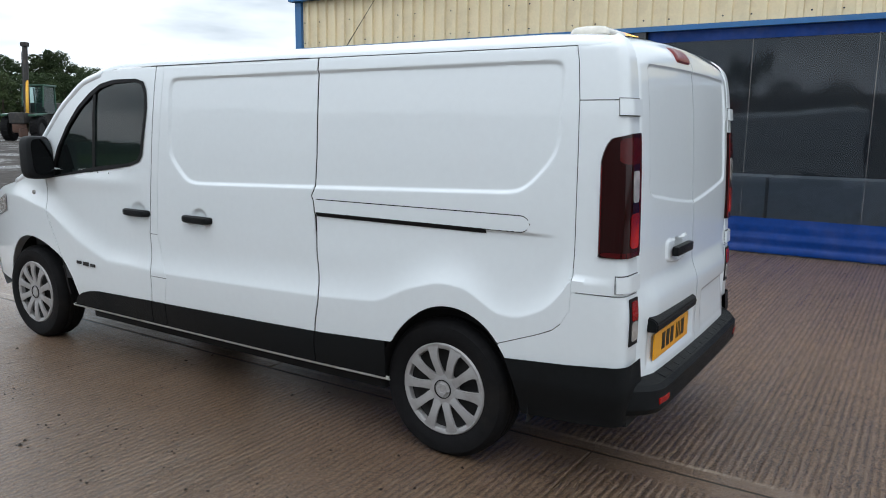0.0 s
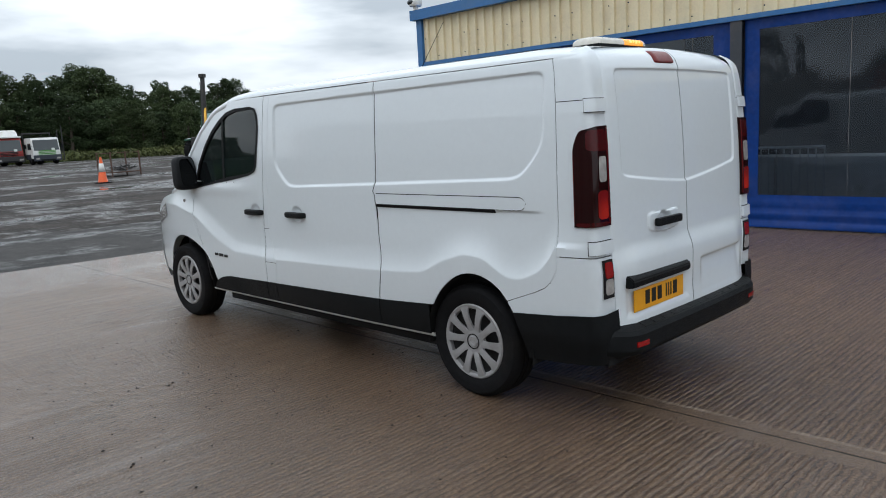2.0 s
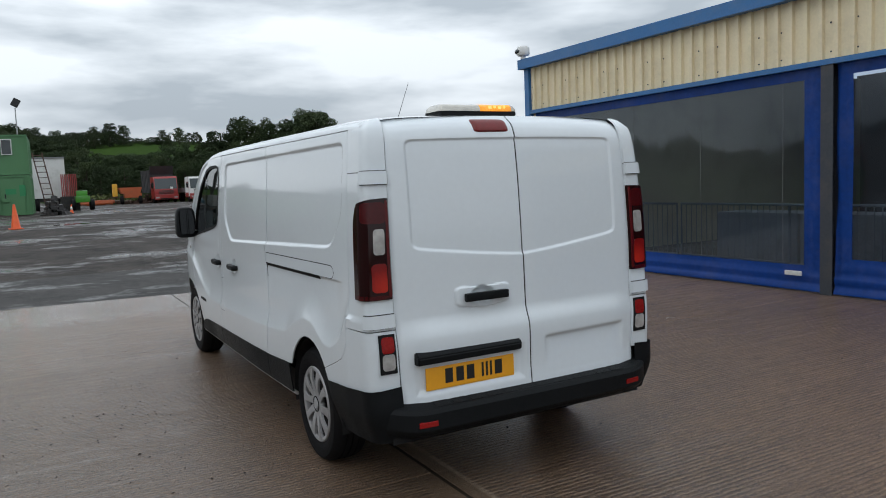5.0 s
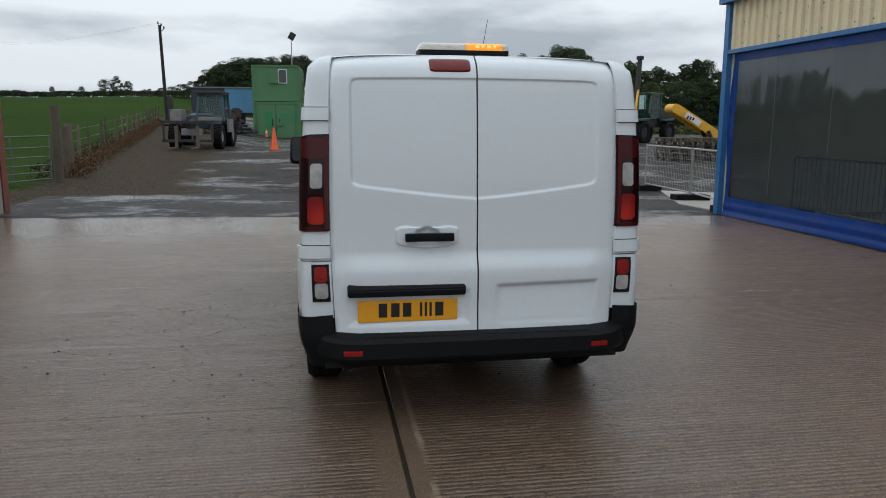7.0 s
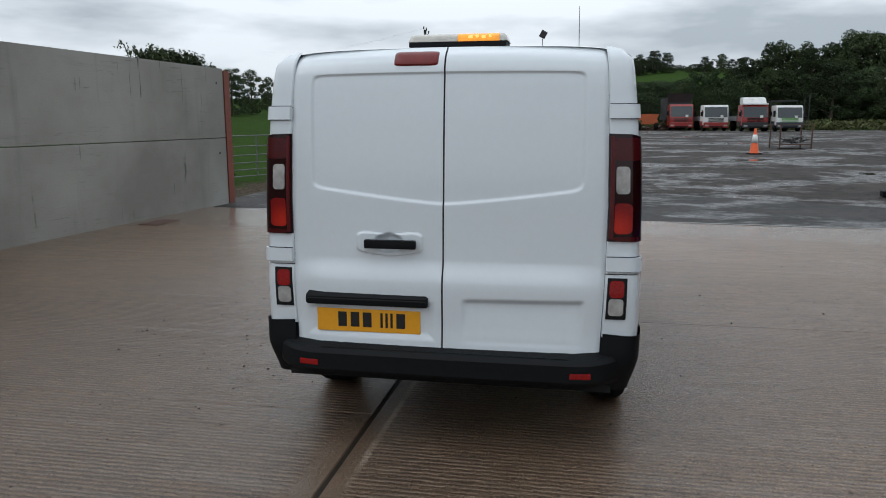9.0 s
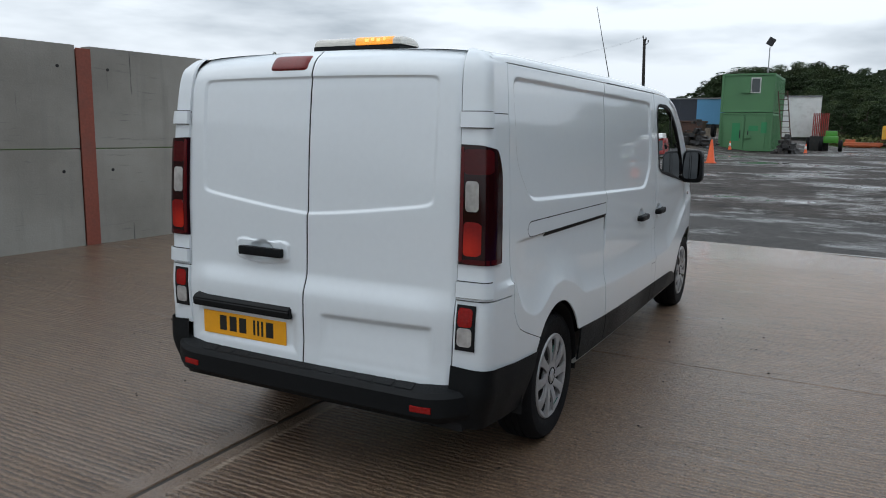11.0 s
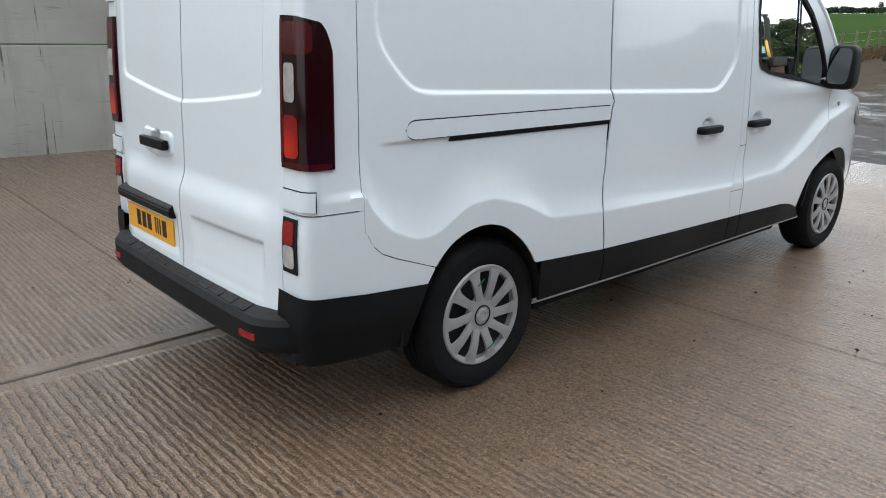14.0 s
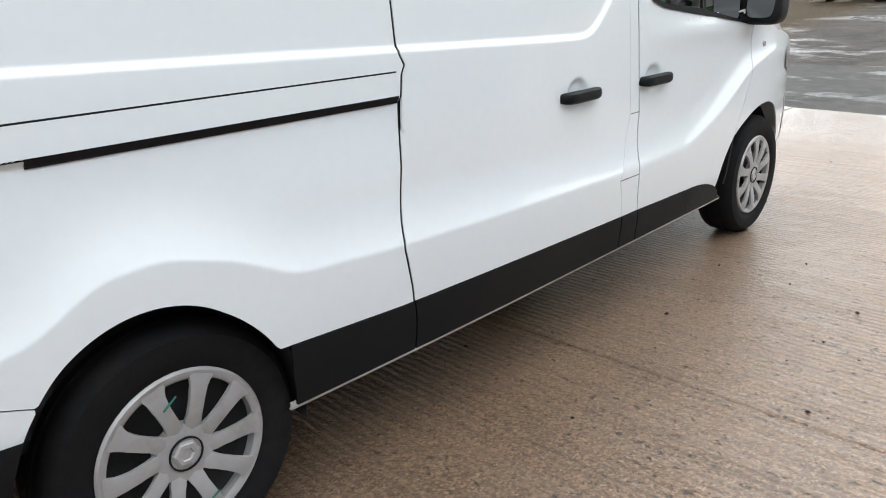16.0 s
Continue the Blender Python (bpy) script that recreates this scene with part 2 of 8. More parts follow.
M["white"] = mat("white_painted_metal", (0.72, 0.72, 0.70), 0.4, var=0.08, dirt=(0.35, 0.32, 0.28), dirt_amt=0.4)
M["red"] = mat("red_truck_paint", (0.30, 0.017, 0.014), 0.35, var=0.15, coat=0.5, dirt=(0.16, 0.06, 0.05), dirt_amt=0.4)
M["green_lt"] = mat("bright_green_paint", (0.06, 0.28, 0.02), 0.4, var=0.15, coat=0.4)
M["green_box"] = mat("green_cabin_paint", (0.085, 0.215, 0.095), 0.55, var=0.14, s1=1.2, dirt=(0.09, 0.2, 0.09), dirt_amt=0.5, dirt_scale=1.4)
M["green_patch"] = mat("fresh_green_paint", (0.03, 0.24, 0.09), 0.5, var=0.12)
M["green_dk"] = mat("dark_green_paint", (0.018, 0.075, 0.045), 0.4, var=0.2, coat=0.3)
M["yellow"] = mat("yellow_machine_paint", (0.75, 0.40, 0.03), 0.45, var=0.15, dirt=(0.3, 0.2, 0.08), dirt_amt=0.5)
M["blue_trac"] = mat("blue_tractor_paint", (0.03, 0.085, 0.12), 0.55, var=0.2, dirt=(0.12, 0.12, 0.1), dirt_amt=0.5)
M["blue_sheet"] = mat("blue_trailer_side", (0.10, 0.28, 0.48), 0.55, var=0.15, s1=0.5)
M["navy"] = mat("dark_trailer_side", (0.03, 0.035, 0.05), 0.6, var=0.2)
M["orange"] = mat("orange_machine_paint", (0.42, 0.09, 0.025), 0.5, var=0.2, dirt=(0.2, 0.09, 0.05), dirt_amt=0.6)
M["winglass"] = mat("dark_cab_glass", (0.03, 0.04, 0.045), 0.06, var=0.1, bump=0, rvar=0.03, coat=0.5)
M["teal_glass"] = glass_mat("tinted_cab_glass", (0.78, 0.92, 0.90), (0.03, 0.07, 0.07), 0.30, 1.4, 0.02)
M["mesh_dark"] = mat("dark_frame_metal", (0.03, 0.03, 0.032), 0.7)
M["bark"] = mat("tree_bark", (0.07, 0.055, 0.042), 0.9, var=0.4, s1=3, s2=25, bump=0.6, bscale=20)
M["leaf"] = mat("dark_leaves", (0.040, 0.060, 0.026), 0.7, var=0.3, s1=0.35, s2=3.0, bump=0, island=0.25, rand=0.25, spec=0.15)
M["leaf2"] = mat("olive_leaves", (0.050, 0.069, 0.029), 0.7, var=0.3, s1=0.35, s2=3.0, bump=0, island=0.25, rand=0.25, spec=0.15)
M["grass_blade"] = mat("rough_grass_tufts", (0.062, 0.072, 0.024), 0.8, var=0.5, s1=0.4, s2=4, bump=0, island=0.4, spec=0.2)
M["dry_grass"] = mat("dry_brown_weeds", (0.11, 0.063, 0.031), 0.85, var=0.4, s1=0.6, s2=5, bump=0, island=0.5, spec=0.2)
M["concrete_block"] = mat("pale_concrete_block", (0.40, 0.40, 0.38), 0.8, var=0.15, bump=0.3, dirt=(0.22, 0.22, 0.2), dirt_amt=0.5)
M["stone"] = mat("small_dark_stones", (0.016, 0.013, 0.011), 0.7, spec=0.2, var=0.4, s1=20, s2=200, bump=0.3, island=0.6)
M["tractor_dark"] = mat("oily_machine_black", (0.025, 0.024, 0.024), 0.6, var=0.4, dirt=(0.09, 0.065, 0.045), dirt_amt=0.6, dirt_scale=4)
M["bag"] = mat("grey_plastic", (0.2, 0.2, 0.21), 0.5)
M["seat"] = mat("grey_seat_cloth", (0.05, 0.05, 0.055), 0.9, bump=0.3, bscale=300)


def node_mat(name):
    m = bpy.data.materials.new(name)
    m.use_nodes = True
    return m, m.node_tree.nodes, m.node_tree.links, m.node_tree.nodes["Principled BSDF"]


def noise_node(n, l, co, scale, detail=5, rough=0.55, stretch=None, kind="Object"):
    t = n.new("ShaderNodeTexNoise")
    t.inputs["Scale"].default_value = scale
    t.inputs["Detail"].default_value = detail
    t.inputs["Roughness"].default_value = rough
    if stretch:
        mp = n.new("ShaderNodeMapping")
        mp.inputs["Scale"].default_value = stretch
        l.new(co.outputs[kind], mp.inputs["Vector"])
        l.new(mp.outputs["Vector"], t.inputs["Vector"])
    else:
        l.new(co.outputs[kind], t.inputs["Vector"])
    return t.outputs["Fac"]


def ranged(n, l, src, a, b, lo, hi):
    r = n.new("ShaderNodeMapRange")
    r.inputs["From Min"].default_value, r.inputs["From Max"].default_value = a, b
    r.inputs["To Min"].default_value, r.inputs["To Max"].default_value = lo, hi
    l.new(src, r.inputs["Value"])
    return r.outputs["Result"]


def blended(n, l, fac, a, b):
    x = n.new("ShaderNodeMix")
    x.data_type = "RGBA"
    for socket, v in (("Factor", fac), ("A", a), ("B", b)):
        if isinstance(v, tuple):
            x.inputs[socket].default_value = (*v, 1)
        elif isinstance(v, float):
            x.inputs[socket].default_value = v
        else:
            l.new(v, x.inputs[socket])
    return x.outputs["Result"]


def summed(n, l, a, b, op="ADD"):
    x = n.new("ShaderNodeMath")
    x.operation = op
    for i, v in enumerate((a, b)):
        if isinstance(v, (int, float)):
            x.inputs[i].default_value = v
        else:
            l.new(v, x.inputs[i])
    return x.outputs[0]


def wet_concrete():
    """Brushed yard concrete, wet: tamped ridges along y, crests painted lighter and muddy grooves darker to carry their
    light and shade, smooth trowelled joint, fine aggregate, all under a film of water.
    """
    m, n, l, b = node_mat("wet_brushed_concrete")
    co = n.new("ShaderNodeTexCoord")
    sep = n.new("ShaderNodeSeparateXYZ")
    l.new(co.outputs["Object"], sep.inputs["Vector"])
    big = noise_node(n, l, co, 0.45, 6)
    mid = noise_node(n, l, co, 2.6, 7, 0.62)
    grain = noise_node(n, l, co, 62.0, 4, 0.7)
    pits = noise_node(n, l, co, 38.0, 3, 0.6, (1.0, 0.7, 1.0))
    streak = noise_node(n, l, co, 1.0, 5, 0.6, (11.0, 0.45, 1.0))
    cell = n.new("ShaderNodeTexVoronoi")
    cell.inputs["Scale"].default_value = 135.0
    l.new(co.outputs["Object"], cell.inputs["Vector"])
    tone = n.new("ShaderNodeSeparateColor")
    l.new(cell.outputs["Color"], tone.inputs["Color"])
    wavy = summed(n, l, sep.outputs["Y"], summed(n, l, streak, 0.03, "MULTIPLY"))
    joint = summed(n, l, ranged(n, l, wavy, -0.575, -0.545, 0, 1), ranged(n, l, wavy, -0.335, -0.295, 1, 0), "MULTIPLY")
    lip = summed(n, l, ranged(n, l, wavy, -0.345, -0.33, 0, 1), ranged(n, l, wavy, -0.315, -0.30, 1, 0), "MULTIPLY")
    lip = summed(n, l, lip, ranged(n, l, mid, 0.42, 0.58, 0, 1), "MULTIPLY")
    bx = summed(n, l, sep.outputs["X"], summed(n, l, mid, 1.6, "MULTIPLY"))
    bare = summed(n, l, ranged(n, l, bx, -2.6, -1.6, 0, 1), ranged(n, l, bx, 0.9, 1.7, 1, 0), "MULTIPLY")
    bare = summed(n, l, bare, ranged(n, l, sep.outputs["Y"], 0.5, 1.0, 0, 1), "MULTIPLY")
    bare = summed(n, l, bare, ranged(n, l, summed(n, l, sep.outputs["Y"], summed(n, l, mid, 0.9, "MULTIPLY")), 1.75, 2.25, 1, 0), "MULTIPLY")
    wave = n.new("ShaderNodeTexWave")
    wave.bands_direction = "X"
    wave.inputs["Scale"].default_value = 8.6
    wave.inputs["Distortion"].default_value = 3.0
    wave.inputs["Detail"].default_value = 4
    wave.inputs["Detail Scale"].default_value = 2.0
    wave.inputs["Detail Roughness"].default_value = 0.62
    l.new(co.outputs["Object"], wave.inputs["Vector"])
    patch = noise_node(n, l, co, 0.8, 4, 0.6)
    rib = summed(n, l, ranged(n, l, patch, 0.36, 0.58, 0.45, 0.95), ranged(n, l, sep.outputs["X"], -0.6, 1.2, 0.0, 0.15))
    rib = summed(n, l, rib, ranged(n, l, joint, 0, 1, 1, 0.04), "MULTIPLY")
    rib = summed(n, l, rib, ranged(n, l, bare, 0, 1, 1, 0.22), "MULTIPLY")
    torn = noise_node(n, l, co, 22.0, 4, 0.65, (1.0, 0.30, 1.0))
    comb = summed(n, l, ranged(n, l, wave.outputs["Fac"], 0.20, 0.80, 0, 1), ranged(n, l, torn, 0.30, 0.60, 0.0, 1), "MULTIPLY")
    groove = summed(n, l, ranged(n, l, wave.outputs["Fac"], 0.05, 0.34, 1, 0), ranged(n, l, torn, 0.34, 0.62, 1, 0.15), "MULTIPLY")
    c = blended(n, l, ranged(n, l, big, 0.35, 0.65, 0, 1), (0.071, 0.040, 0.022), (0.130, 0.077, 0.045))
    c = blended(n, l, ranged(n, l, mid, 0.40, 0.62, 0, 0.5), c, (0.062, 0.038, 0.023))
    c = blended(n, l, ranged(n, l, tone.outputs["Red"], 0.45, 1.0, 0, 0.75), c, (0.245, 0.162, 0.104))
    c = blended(n, l, ranged(n, l, tone.outputs["Green"], 0.66, 1.0, 0, 0.8), c, (0.028, 0.020, 0.015))
    c = blended(n, l, ranged(n, l, grain, 0.44, 0.66, 0, 0.45), c, (0.190, 0.125, 0.080))
    c = blended(n, l, ranged(n, l, streak, 0.5, 0.72, 0, 0.4), c, (0.165, 0.110, 0.075))
    thin = noise_node(n, l, co, 1.0, 6, 0.7, (34.0, 0.9, 1.0))
    c = blended(n, l, ranged(n, l, thin, 0.52, 0.70, 0, 0.55), c, (0.030, 0.020, 0.013))
    # paler towards -x: the bright wet sheen there is painted into the colour
    c = blended(n, l, ranged(n, l, bx, -0.4, -2.6, 0, 0.38), c, (0.235, 0.158, 0.105))
    c = blended(n, l, ranged(n, l, pits, 0.62, 0.69, 0, 0.85), c, (0.018, 0.014, 0.011))
    # pale crests and dark muddy grooves also paint the ribs' light and shade
    c = blended(n, l, summed(n, l, ranged(n, l, comb, 0.35, 1.0, 0, 0.42), rib, "MULTIPLY"), c, (0.225, 0.153, 0.103))
    c = blended(n, l, summed(n, l, summed(n, l, groove, 0.95, "MULTIPLY"), rib, "MULTIPLY"), c, (0.026, 0.017, 0.011))
    # colour lifted towards +y, painting in the stronger sky sheen on that side
    side_lift = n.new("ShaderNodeVectorMath")
    side_lift.operation = "SCALE"
    l.new(c, side_lift.inputs[0])
    l.new(ranged(n, l, sep.outputs["Y"], -0.1, 1.6, 1.12, 1.50), side_lift.inputs["Scale"])
    c = side_lift.outputs["Vector"]
    c = blended(n, l, summed(n, l, joint, 0.45, "MULTIPLY"), c, (0.150, 0.103, 0.069))
    c = blended(n, l, summed(n, l, lip, 0.7, "MULTIPLY"), c, (0.36, 0.29, 0.22))
    l.new(c, b.inputs["Base Color"])
    film = noise_node(n, l, co, 0.6, 4, 0.55, (1.5, 0.35, 1.0))
    b.inputs["Specular IOR Level"].default_value = 0.25
    b.inputs["Roughness"].default_value = 0.42
    wet = summed(n, l, ranged(n, l, film, 0.38, 0.64, 0.10, 0.04), ranged(n, l, mid, 0.35, 0.65, 0.09, 0.03))
    wet = summed(n, l, wet, ranged(n, l, sep.outputs["X"], -6.5, -2.0, 0.55, 1.0), "MULTIPLY")
    drawn = noise_node(n, l, co, 1.0, 6, 0.65, (30.0, 0.6, 1.0))
    over = summed(n, l, ranged(n, l, streak, 0.36, 0.62, 0.6, 1.0), ranged(n, l, drawn, 0.34, 0.62, 0.55, 1.0), "MULTIPLY")
    l.new(summed(n, l, over, ranged(n, l, sep.outputs["X"], -6.6, -4.5, 1.0, 0.0), "MAXIMUM"), b.inputs["Coat Weight"])
    b.inputs["Coat IOR"].default_value = 1.5
    l.new(wet, b.inputs["Coat Roughness"])
    ridge = summed(n, l, comb, rib, "MULTIPLY")
    grit = summed(n, l, summed(n, l, tone.outputs["Blue"], 0.30, "MULTIPLY"), summed(n, l, grain, 1.2, "MULTIPLY"))
    grit = summed(n, l, grit, ranged(n, l, pits, 0.61, 0.70, 0, -1.0))
    calm = ranged(n, l, sep.outputs["X"], -6.5, -3.0, 0.55, 1.0)
    rough = summed(n, l, summed(n, l, ridge, summed(n, l, grit, ranged(n, l, bare, 0, 1, 0.9, 1.5), "MULTIPLY")), calm, "MULTIPLY")
    skim = summed(n, l, summed(n, l, ridge, summed(n, l, grit, ranged(n, l, bare, 0, 1, 0.48, 0.70), "MULTIPLY")), calm, "MULTIPLY")
    for height_of, reach, socket in ((rough, 0.008, "Normal"), (skim, 0.0042, "Coat Normal")):
        bu = n.new("ShaderNodeBump")
        bu.inputs["Strength"].default_value = 1.0
        bu.inputs["Distance"].default_value = reach
        l.new(height_of, bu.inputs["Height"])
        l.new(bu.outputs["Normal"], b.inputs[socket])
    return m


def wet_yard(name, dark, light, stone, scale):
    """Wet rolled asphalt with shallow puddles and worn tracks."""
    m, n, l, b = node_mat(name)
    co = n.new("ShaderNodeTexCoord")
    big = noise_node(n, l, co, 0.40, 7, 0.66, (1.0, 0.7, 1.0))
    mid = noise_node(n, l, co, 0.9, 6, 0.65)
    clump = noise_node(n, l, co, 4.5, 5, 0.7)
    fine = noise_node(n, l, co, scale, 4, 0.6)
    c = blended(n, l, ranged(n, l, mid, 0.35, 0.65, 0, 1), dark, light)
    c = blended(n, l, ranged(n, l, clump, 0.45, 0.68, 0, 0.6), c, stone)
    c = blended(n, l, ranged(n, l, fine, 0.5, 0.7, 0, 0.7), c, stone)
    l.new(c, b.inputs["Base Color"])
    pud = summed(n, l, big, summed(n, l, clump, 0.16, "MULTIPLY"))
    wet = ranged(n, l, pud, 0.60, 0.74, 1, 0)
    l.new(ranged(n, l, wet, 0, 1, 0.08, 0.65), b.inputs["Roughness"])
    l.new(ranged(n, l, wet, 0, 1, 0.55, 0.14), b.inputs["Specular IOR Level"])
    bu = n.new("ShaderNodeBump")
    bu.inputs["Strength"].default_value = 0.5
    bu.inputs["Distance"].default_value = 0.02
    l.new(summed(n, l, summed(n, l, fine, clump), wet, "MULTIPLY"), bu.inputs["Height"])
    l.new(bu.outputs["Normal"], b.inputs["Normal"])
    return m


def land():
    """The ground sheet: hard standing near, gravel verge, pasture beyond."""
    m, n, l, b = node_mat("yard_and_pasture")
    co = n.new("ShaderNodeTexCoord")
    sep = n.new("ShaderNodeSeparateXYZ")
    l.new(co.outputs["Object"], sep.inputs["Vector"])
    big = noise_node(n, l, co, 0.30, 8, 0.68, (1.0, 0.7, 1.0))
    mid = noise_node(n, l, co, 0.9, 6, 0.65)
    clump = noise_node(n, l, co, 2.6, 6, 0.72)
    fine = noise_node(n, l, co, 22.0, 4, 0.6)
    vast = noise_node(n, l, co, 0.02, 4, 0.5)
    hard = blended(n, l, ranged(n, l, mid, 0.35, 0.65, 0, 1), (0.014, 0.012, 0.011), (0.056, 0.047, 0.041))
    hard = blended(n, l, ranged(n, l, clump, 0.46, 0.66, 0, 0.65), hard, (0.078, 0.066, 0.058))
    hard = blended(n, l, ranged(n, l, fine, 0.5, 0.7, 0, 0.6), hard, (0.10, 0.086, 0.077))
    gravel = blended(n, l, ranged(n, l, fine, 0.4, 0.62, 0, 1), (0.026, 0.020, 0.014), (0.115, 0.092, 0.066))
    grass = blended(n, l, ranged(n, l, mid, 0.3, 0.7, 0, 1), (0.022, 0.046, 0.010), (0.038, 0.068, 0.015))
    grass = blended(n, l, ranged(n, l, vast, 0.35, 0.65, 0, 0.7), grass, (0.038, 0.072, 0.014))
    edge = summed(n, l, sep.outputs["Y"], summed(n, l, mid, 2.2, "MULTIPLY"))
    slope = summed(n, l, sep.outputs["X"], 0.075, "MULTIPLY")
    g_fac = ranged(n, l, summed(n, l, edge, slope, "SUBTRACT"), -2.2, -1.0, 1, 0)
    c = blended(n, l, g_fac, hard, gravel)
    att = n.new("ShaderNodeAttribute")
    att.attribute_name = "pasture"
    c = blended(n, l, att.outputs["Fac"], c, grass)
    l.new(c, b.inputs["Base Color"])
    pud = summed(n, l, big, summed(n, l, clump, 0.20, "MULTIPLY"))
    dry = ranged(n, l, pud, 0.60, 0.72, 1, 0)
    dry = summed(n, l, summed(n, l, dry, g_fac, "MAXIMUM"), att.outputs["Fac"], "MAXIMUM")
    r = summed(n, l, ranged(n, l, dry, 0, 1, 0.05, 0.75), summed(n, l, att.outputs["Fac"], 0.3, "MULTIPLY"))
    l.new(r, b.inputs["Roughness"])
    soft = summed(n, l, g_fac, att.outputs["Fac"], "MAXIMUM")
    l.new(summed(n, l, ranged(n, l, soft, 0, 1, 1.0, 0.1), ranged(n, l, dry, 0, 1, 0.8, 0.15), "MULTIPLY"), b.inputs["Specular IOR Level"])
    bu = n.new("ShaderNodeBump")
    bu.inputs["Strength"].default_value = 1.0
    bu.inputs["Distance"].default_value = 0.04
    l.new(summed(n, l, summed(n, l, fine, clump), dry, "MULTIPLY"), bu.inputs["Height"])
    l.new(bu.outputs["Normal"], b.inputs["Normal"])
    return m


def shutter_concrete():
    """Cast wall panels: pale grey with faint board marks, weep stains and blotches."""
    m, n, l, b = node_mat("cast_wall_concrete")
    co = n.new("ShaderNodeTexCoord")
    big = noise_node(n, l, co, 0.55, 6)
    run = noise_node(n, l, co, 1.0, 6, 0.6, (5.0, 1.0, 0.45))
    lay = noise_node(n, l, co, 1.0, 5, 0.6, (0.7, 1.0, 7.0))
    fine = noise_node(n, l, co, 45, 4)
    c = blended(n, l, ranged(n, l, big, 0.35, 0.65, 0, 1), (0.200, 0.188, 0.166), (0.310, 0.298, 0.270))
    c = blended(n, l, ranged(n, l, run, 0.56, 0.74, 0, 0.5), c, (0.17, 0.165, 0.155))
    c = blended(n, l, ranged(n, l, lay, 0.60, 0.74, 0, 0.4), c, (0.21, 0.20, 0.19))
    c = blended(n, l, ranged(n, l, fine, 0.55, 0.75, 0, 0.4), c, (0.25, 0.245, 0.23))
    drip = noise_node(n, l, co, 1.0, 3, 0.5, (16.0, 1.0, 0.55))
    where = noise_node(n, l, co, 1.0, 4, 0.6, (1.1, 1.0, 1.3))
    mark = summed(n, l, ranged(n, l, drip, 0.655, 0.70, 0, 1), ranged(n, l, where, 0.53, 0.62, 0, 0.9), "MULTIPLY")
    c = blended(n, l, mark, c, (0.05, 0.048, 0.045))
    lip = noise_node(n, l, co, 1.0, 4, 0.6, (2.5, 1.0, 30.0))
    c = blended(n, l, summed(n, l, ranged(n, l, lip, 0.62, 0.70, 0, 0.55), ranged(n, l, where, 0.42, 0.56, 0, 1), "MULTIPLY"), c, (0.12, 0.118, 0.11))
    l.new(c, b.inputs["Base Color"])
    b.inputs["Roughness"].default_value = 0.75
    bu = n.new("ShaderNodeBump")
    bu.inputs["Strength"].default_value = 0.25
    bu.inputs["Distance"].default_value = 0.01
    l.new(summed(n, l, fine, lay), bu.inputs["Height"])
    l.new(bu.outputs["Normal"], b.inputs["Normal"])
    return m


M["concrete"] = wet_concrete()
M["asphalt"] = wet_yard("wet_asphalt", (0.018, 0.017, 0.0165), (0.046, 0.042, 0.039), (0.075, 0.068, 0.063), 60.0)
M["land"] = land()
M["wall"] = shutter_concrete()


# ---- building blocks ----
def part(name, bm, material, parent, label="", smooth=False, auto=False):
    me = bpy.data.meshes.new(name)
    bm.normal_update()
    bm.to_mesh(me)
    bm.free()
    me.materials.append(material)
    if smooth:
        me.shade_smooth()
        if auto:
            me.set_sharp_from_angle(angle=radians(auto))
    ob = new(name, me)
    ob.parent = parent
    if label:
        tagged(ob, label)
    return ob


def thing(name, loc, label, category, group="", rz=0.0, kind=""):
    ob = new(name)
    ob.matrix_basis = pose(*loc, 0, 0, rz)
    ob.empty_display_size = 0.2
    return tagged(ob, label, category, group, kind)


def structure(name, bm, material, label="", category="", smooth=False, auto=False):
    ob = part(name, bm, material, None, "", smooth, auto)
    return tagged(ob, label, category, "", "structure")


def box(bm, c, s, bevel=0.0, rot=None):
    """A box of size s about c, its edges rounded by bevel, turned by rot."""
    g = bmesh.ops.create_cube(bm, size=1.0)
    vs = g["verts"]
    bmesh.ops.scale(bm, vec=s, verts=vs)
    if bevel:
        es = {e for v in vs for e in v.link_edges}
        r = bmesh.ops.bevel(bm, geom=list(es), offset=bevel, segments=2, affect="EDGES", profile=0.7)
        vs = list({v for f in r["faces"] for v in f.verts} | {v for v in vs if v.is_valid})
    m = Matrix.Translation(c) @ (rot.to_4x4() if rot else Matrix.Identity(4))
    bmesh.ops.transform(bm, matrix=m, verts=vs)
    return vs


def rotx(a):
    return Matrix.Rotation(radians(a), 3, "X")


def roty(a):
    return Matrix.Rotation(radians(a), 3, "Y")


def rotz(a):
    return Matrix.Rotation(radians(a), 3, "Z")


def rod(bm, p0, p1, r0, r1=None, seg=10, cap=True):
    """A round bar from p0 to p1, tapering from r0 to r1."""
    p0, p1 = Vector(p0), Vector(p1)
    r1 = r0 if r1 is None else r1
    d = p1 - p0
    q = d.to_track_quat("Z", "Y")
    rings = []
    for p, r in ((p0, r0), (p1, r1)):
        rings.append([bm.verts.new(p + q @ Vector((r * math.cos(a), r * math.sin(a), 0))) for a in (2 * math.pi * i / seg for i in range(seg))])
    for i in range(seg):
        j = (i + 1) % seg
        bm.faces.new((rings[0][i], rings[0][j], rings[1][j], rings[1][i]))
    if cap:
        bm.faces.new(rings[0][::-1])
        bm.faces.new(rings[1])


